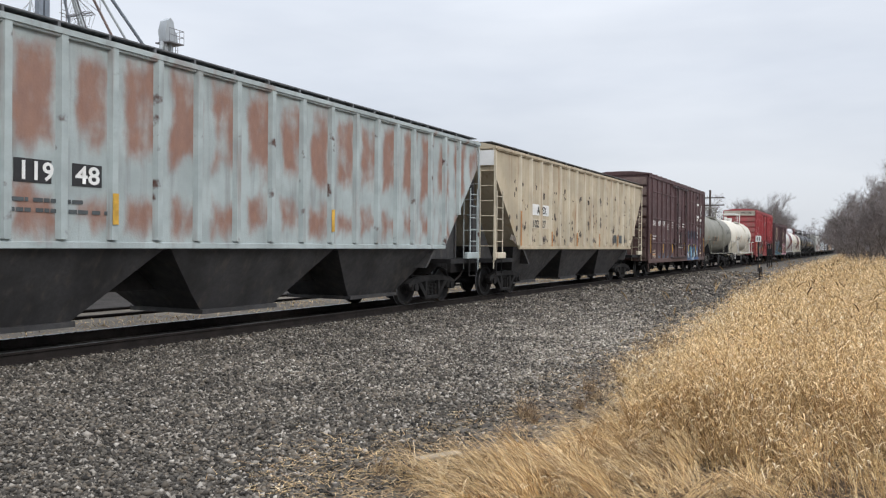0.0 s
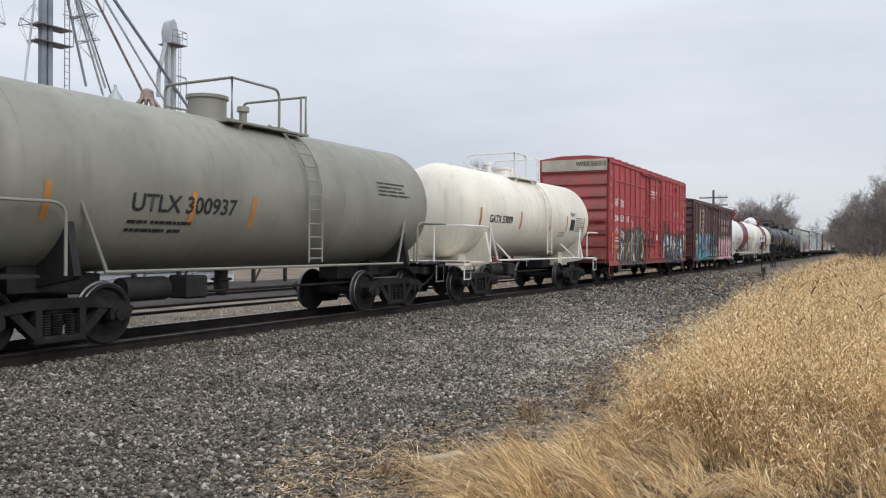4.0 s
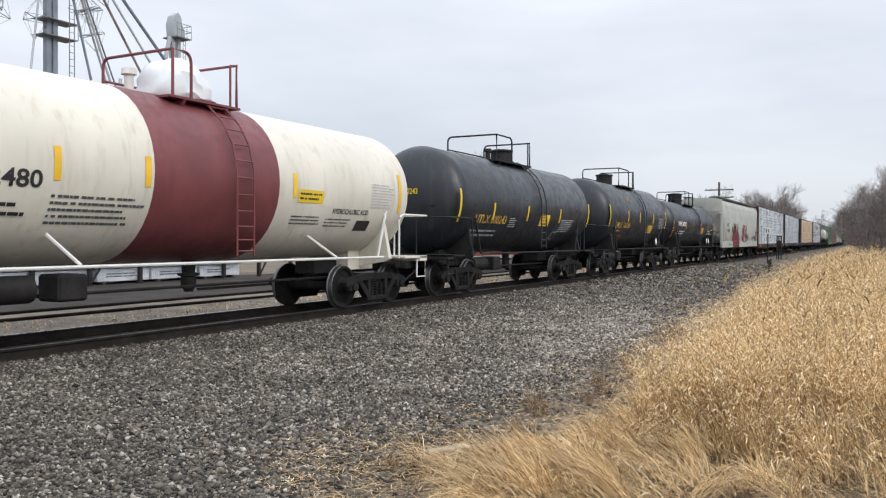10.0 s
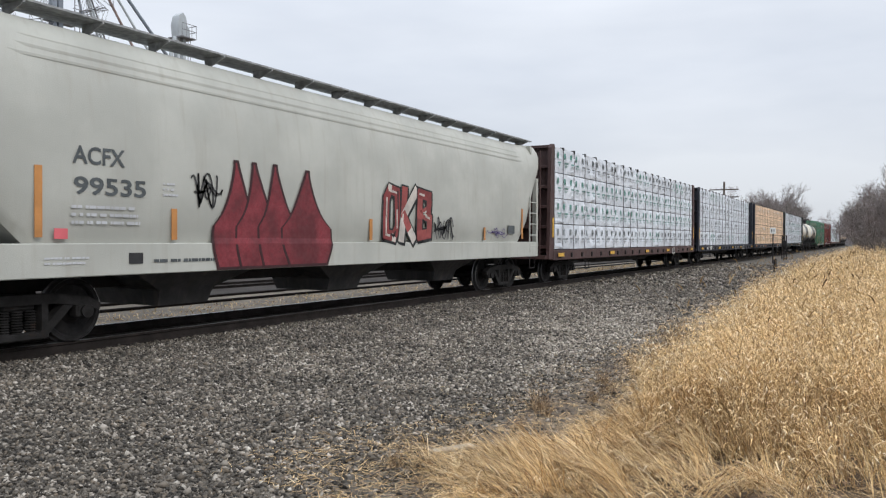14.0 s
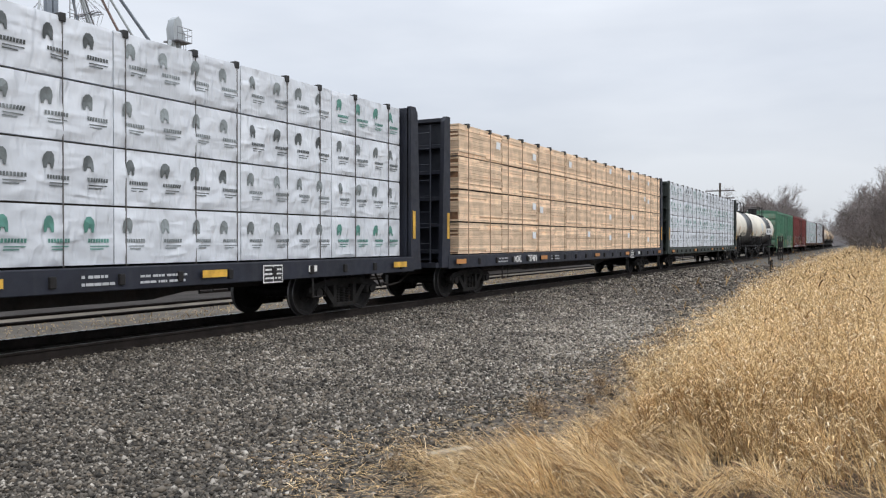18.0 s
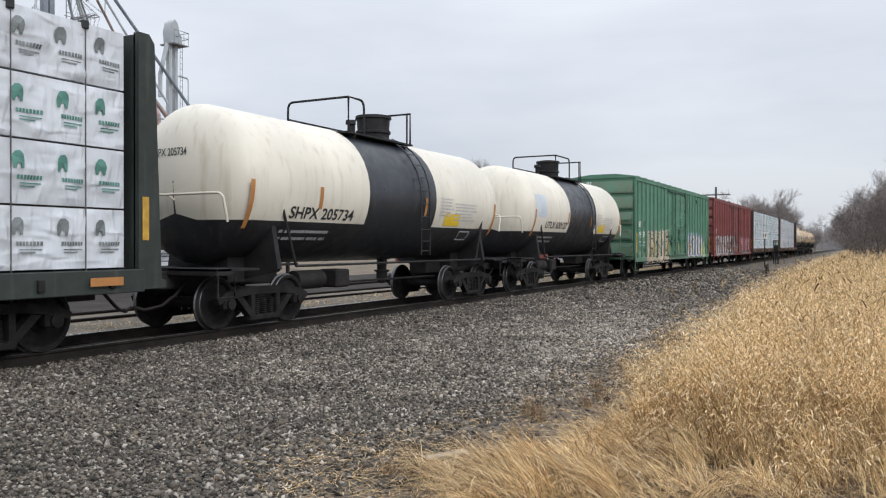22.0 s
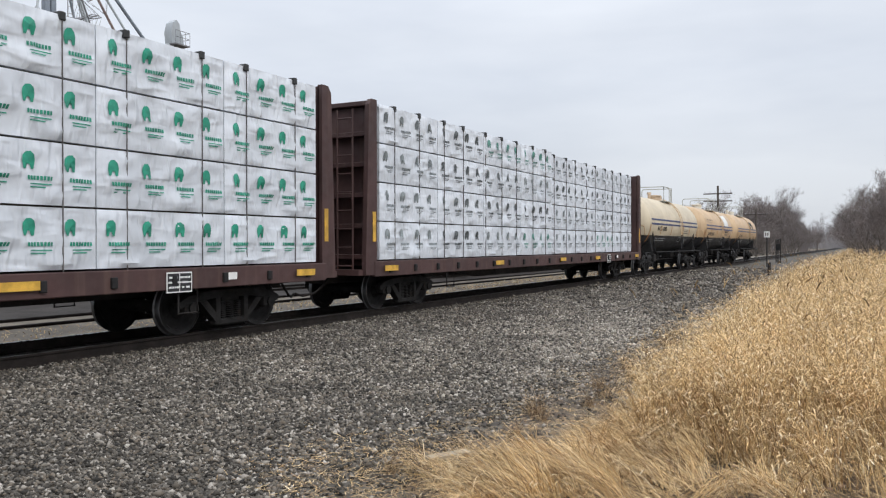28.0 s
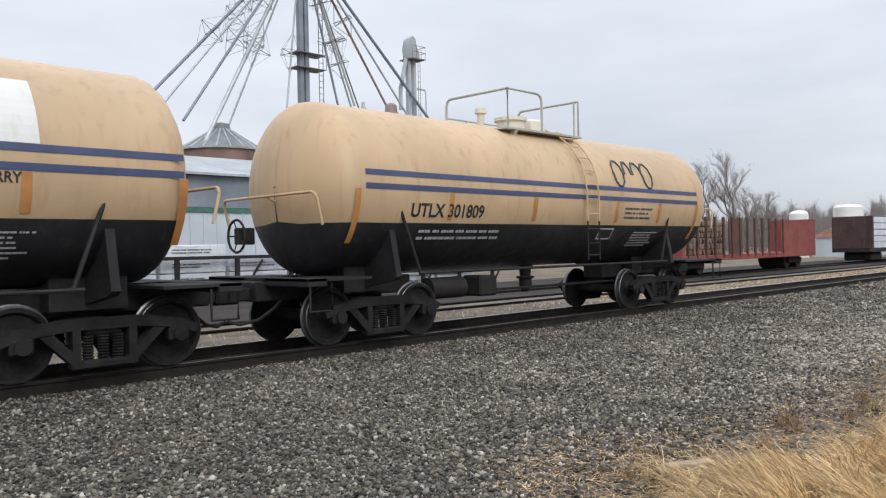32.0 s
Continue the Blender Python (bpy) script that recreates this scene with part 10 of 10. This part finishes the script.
RUSTSTAKE = mat("dark_rust_stakes", (0.09, 0.045, 0.035), 0.8, var=0.3, scale=2)
PARK_RED = mat("faded_red_car_paint", (0.22, 0.055, 0.045), 0.7, var=0.2, scale=1)
pk = thing("stake_flat_car", "parked red flat car loaded with short logs between stakes", "flat car", "parked cars", (45.3, 21.0, -0.2))
part("deck", Shape().box(-8.8, 8.8, -1.45, 1.45, 0.75, 1.05, 0.02), PARK_RED, pk)
part("end_bulkhead", Shape().box(8.5, 8.8, -1.45, 1.45, 1.05, 3.1, 0.02), PARK_RED, pk)
part("end_bulkhead", Shape().box(-8.8, -8.5, -1.45, 1.45, 1.05, 3.1, 0.02), PARK_RED, pk)
part("side_panel", Shape().box(-3.6, -2.0, -1.44, -1.38, 1.05, 3.0), RUSTSTAKE, pk)
part("side_panel", Shape().box(3.4, 8.5, -1.44, -1.38, 1.05, 3.0), PARK_RED, pk)
for i in range(13):
    x = -8.2 + i * 0.98
    part("stake", Shape().box(x - 0.06, x + 0.06, -1.5, -1.38, 0.9, 3.05), RUSTSTAKE, pk)
lr = random.Random(4)
LOG = mat("log_ends", (0.2, 0.135, 0.105), 0.9, var=0.4, scale=3, obrand=0.3)
log_me = Shape().tube([(0, -1.2, 0), (0, 1.2, 0)], 0.14, 8).mesh("log", LOG)
for i in range(14):
    for j in range(6):
        o = part("log", log_me, None, pk)
        o.location = (-8.2 + i * 0.335 + 0.15 * (j % 2), 0.1 * lr.random(), 1.2 + j * 0.3)
for x in (-6.6, 6.6):
    bogie_ = part("truck", Shape().box(-1.0, 1.0, -1.0, 1.0, 0.35, 0.7, 0.05).lathe([(-0.8, 0.42), (-0.7, 0.46), (0.7, 0.46), (0.8, 0.42)], (-0.9, 0, 0.46), "y", 16).lathe([(-0.8, 0.42), (-0.7, 0.46), (0.7, 0.46), (0.8, 0.42)], (0.9, 0, 0.46), "y", 16), STEEL_BLACK, pk)
    bogie_.location.x = x
pw = thing("parked_lumber_car", "parked flat car stacked with white wrapped lumber", "flat car", "parked cars", (77.5, 21.0, -0.2))
part("deck", Shape().box(-12, 12, -1.45, 1.45, 0.75, 1.05, 0.02), STEEL_BLACK, pw)
for e in (-1, 1):
    part("bulkhead", Shape().box(*sorted((e * 12.0, e * 11.6)), -1.45, 1.45, 1.05, 3.5, 0.02).box(*sorted((e * 12.1, e * 11.9)), -1.5, -1.3, 0.8, 3.5), MAROONST, pw)
    part("truck", Shape().box(e * 9.5 - 1.3, e * 9.5 + 1.3, -1.0, 1.0, 0.1, 0.75, 0.1), STEEL_BLACK, pw)
for i in range(8):
    for j in range(5):
        part("lumber_pack", Shape().box(-11.5 + i * 2.87, -8.68 + i * 2.87, -1.42, 1.42, 1.07 + j * 0.48, 1.5 + j * 0.48, 0.02), WRAP, pw)
tl_ = thing("white_trailer", "white box trailer parked in the yard", "trailer", loc=(100.5, 21.0, -0.3))
part("box", Shape().box(-7, 2.5, -1.3, 1.3, 0.9, 2.45, 0.03), SIDING, tl_)
part("undercarriage", Shape().box(-5.5, 1.5, -1.0, 1.0, 0.0, 0.9, 0.1), STEEL_BLACK, tl_)
st_ = thing("lumber_stack", "stack of white wrapped lumber with a tan end", "lumber stack", loc=(112, 21.0, -0.3))
for j in range(6):
    part("lumber_pack", Shape().box(-7, 4, -1.3, 1.3, 0.05 + j * 0.45, 0.47 + j * 0.45, 0.02), WRAP, st_)
part("end_board", Shape().box(4.0, 4.3, -1.4, 1.4, 0, 2.9, 0.02), WOOD, st_)
for x, w, h in ((92.0, 1.0, 4.9), (108, 1.75, 6.0)):
    si = thing("storage_silo", "plain white cylindrical storage silo", "silo", "white silos", (x, 35, -0.36))
    part("wall", Shape().lathe([(0, w), (h, w), (h + 0.3, w * 0.7), (h + 0.4, 0.2)], (0, 0, 0), "z", 28), WHITETANK, si)
of = thing("yard_office", "low white yard building with a pale roof", "building", loc=(98, 32, -0.36))
part("wall", Shape().box(-5, 8, -2, 2, 0, 2.2), SIDING, of)
part("roof", Shape().prism([(-2.3, 2.2), (2.3, 2.2), (0, 3.2)], "x", -5.2, 8.2), mat("faded_red_roof", (0.4, 0.2, 0.16), 0.8), of)

sg = thing("trackside_frame", "small dark steel frame beside the far track", "signal frame", loc=(77, 7.6, -0.3))
for x in (-1.6, 0.2, 1.8):
    part("post", Shape().tube([(x, 0.2 * x, 0), (x, 0.2 * x, 2.2)], 0.05, 6), STEEL_BLACK, sg)
part("beam", Shape().tube([(-1.7, -0.34, 2.15), (1.9, 0.38, 2.15)], 0.05, 6), STEEL_BLACK, sg)
part("case", Shape().box(-0.2, 0.3, -0.2, 0.2, 1.2, 1.75, 0.02), STEEL_BLACK, sg)

POLE = mat("weathered_pole", (0.09, 0.075, 0.065), 0.9, var=0.3, scale=2)


def utility_pole(x, y, h, arms, label):
    t = thing("utility_pole", label, "utility pole", "utility poles", (x, y, -0.36))
    part("pole", Shape().tube([(0, 0, 0), (0.05, 0, h)], 0.17, 10, r1=0.11), POLE, t)
    for z in arms:
        part("cross_arm", Shape().box(-0.06, 0.06, -1.5, 1.5, z, z + 0.12), POLE, t)
        pins = Shape()
        for i in range(6):
            y_ = -1.35 + i * 0.54
            pins.lathe([(z + 0.12, 0.03), (z + 0.26, 0.045), (z + 0.3, 0.02)], (0, y_, 0), "z", 8)
        part("insulators", pins, GREYP, t)
    return t


utility_pole(90.5, 15.0, 8.1, (7.2, 6.4), "old dark wooden line pole with two cross arms")
utility_pole(118.0, 14.5, 6.6, (5.8,), "wooden line pole with one cross arm")
sg = thing("track_sign", "small white square sign on a thin post beside the track", "sign", loc=(64, 7.1, -0.34))
part("post", Shape().box(-0.04, 0.04, -0.04, 0.04, 0, 2.75), STEEL_BLACK, sg)
part("plate", Shape().box(-0.06, -0.04, -0.2, 0.2, 2.3, 2.75), WHITE, sg)
for y_ in (-0.1, 0.05):
    part("sign_bar", Shape().box(-0.065, -0.06, y_, y_ + 0.06, 2.4, 2.65), BLACKP, sg)
for x, y, h in ((46.8, 5.1, 0.75), (52, 5.6, 0.7)):
    p_ = thing("marker_post", "short dark marker post in the grass", "post", "marker posts", (x, y, -0.34))
    part("stake", Shape().box(-0.05, 0.05, -0.05, 0.05, 0, h, 0.01), STEEL_BLACK, p_)

# board lying at the edge of the grass
bd = solid("board", Shape().box(-0.2, 0.2, -0.05, 0.05, 0, 0.03, 0.006), mat("weathered_board", (0.42, 0.36, 0.27), 0.85, var=0.2, scale=4), "pale weathered board lying in the grass edge", "board")
bd.matrix_world = pose(5.62, 2.98, -0.2, 0, 0, -28)

# ---------------------------------------------------------------- sleepers
tie_me = Shape().box(-0.115, 0.115, -1.3, 1.3, -0.18, 0, 0.015).mesh("tie", TIE)
track = thing("track_ties", "dark creosoted wooden ties of the main track", "railway ties", kind="structure", loc=(0, TRACK_Y, RAIL_Z - 0.172))
for i in range(280):
    o = part("tie", tie_me, None, track)
    o.location.x = -14 + i * 0.53


# ---------------------------------------------------------------- movement
def run(t):
    """How far the train has run."""
    return 12.7543 * t + 0.033841 * t * t + 0.00007483 * t ** 3


def motions():
    for c, x in CARS:
        walk(c, [(0.5 * i, pose(x - run(0.5 * i), TRACK_Y, 0)) for i in range(65)])
    for q in (-1, 1):
        first = WHEELS[q][0]
        walk(first, [(i / FPS, pose(q * AXLE, 0, WHEEL_R, 0, -math.degrees(run(i / FPS) / WHEEL_R) % 360, 0)) for i in range(32 * FPS + 1)])
        for w in WHEELS[q][1:]:
            w.rotation_mode = "QUATERNION"
            w.animation_data_create()
            w.animation_data.action = first.animation_data.action
            w.animation_data.action_slot = first.animation_data.action_slot


motions()
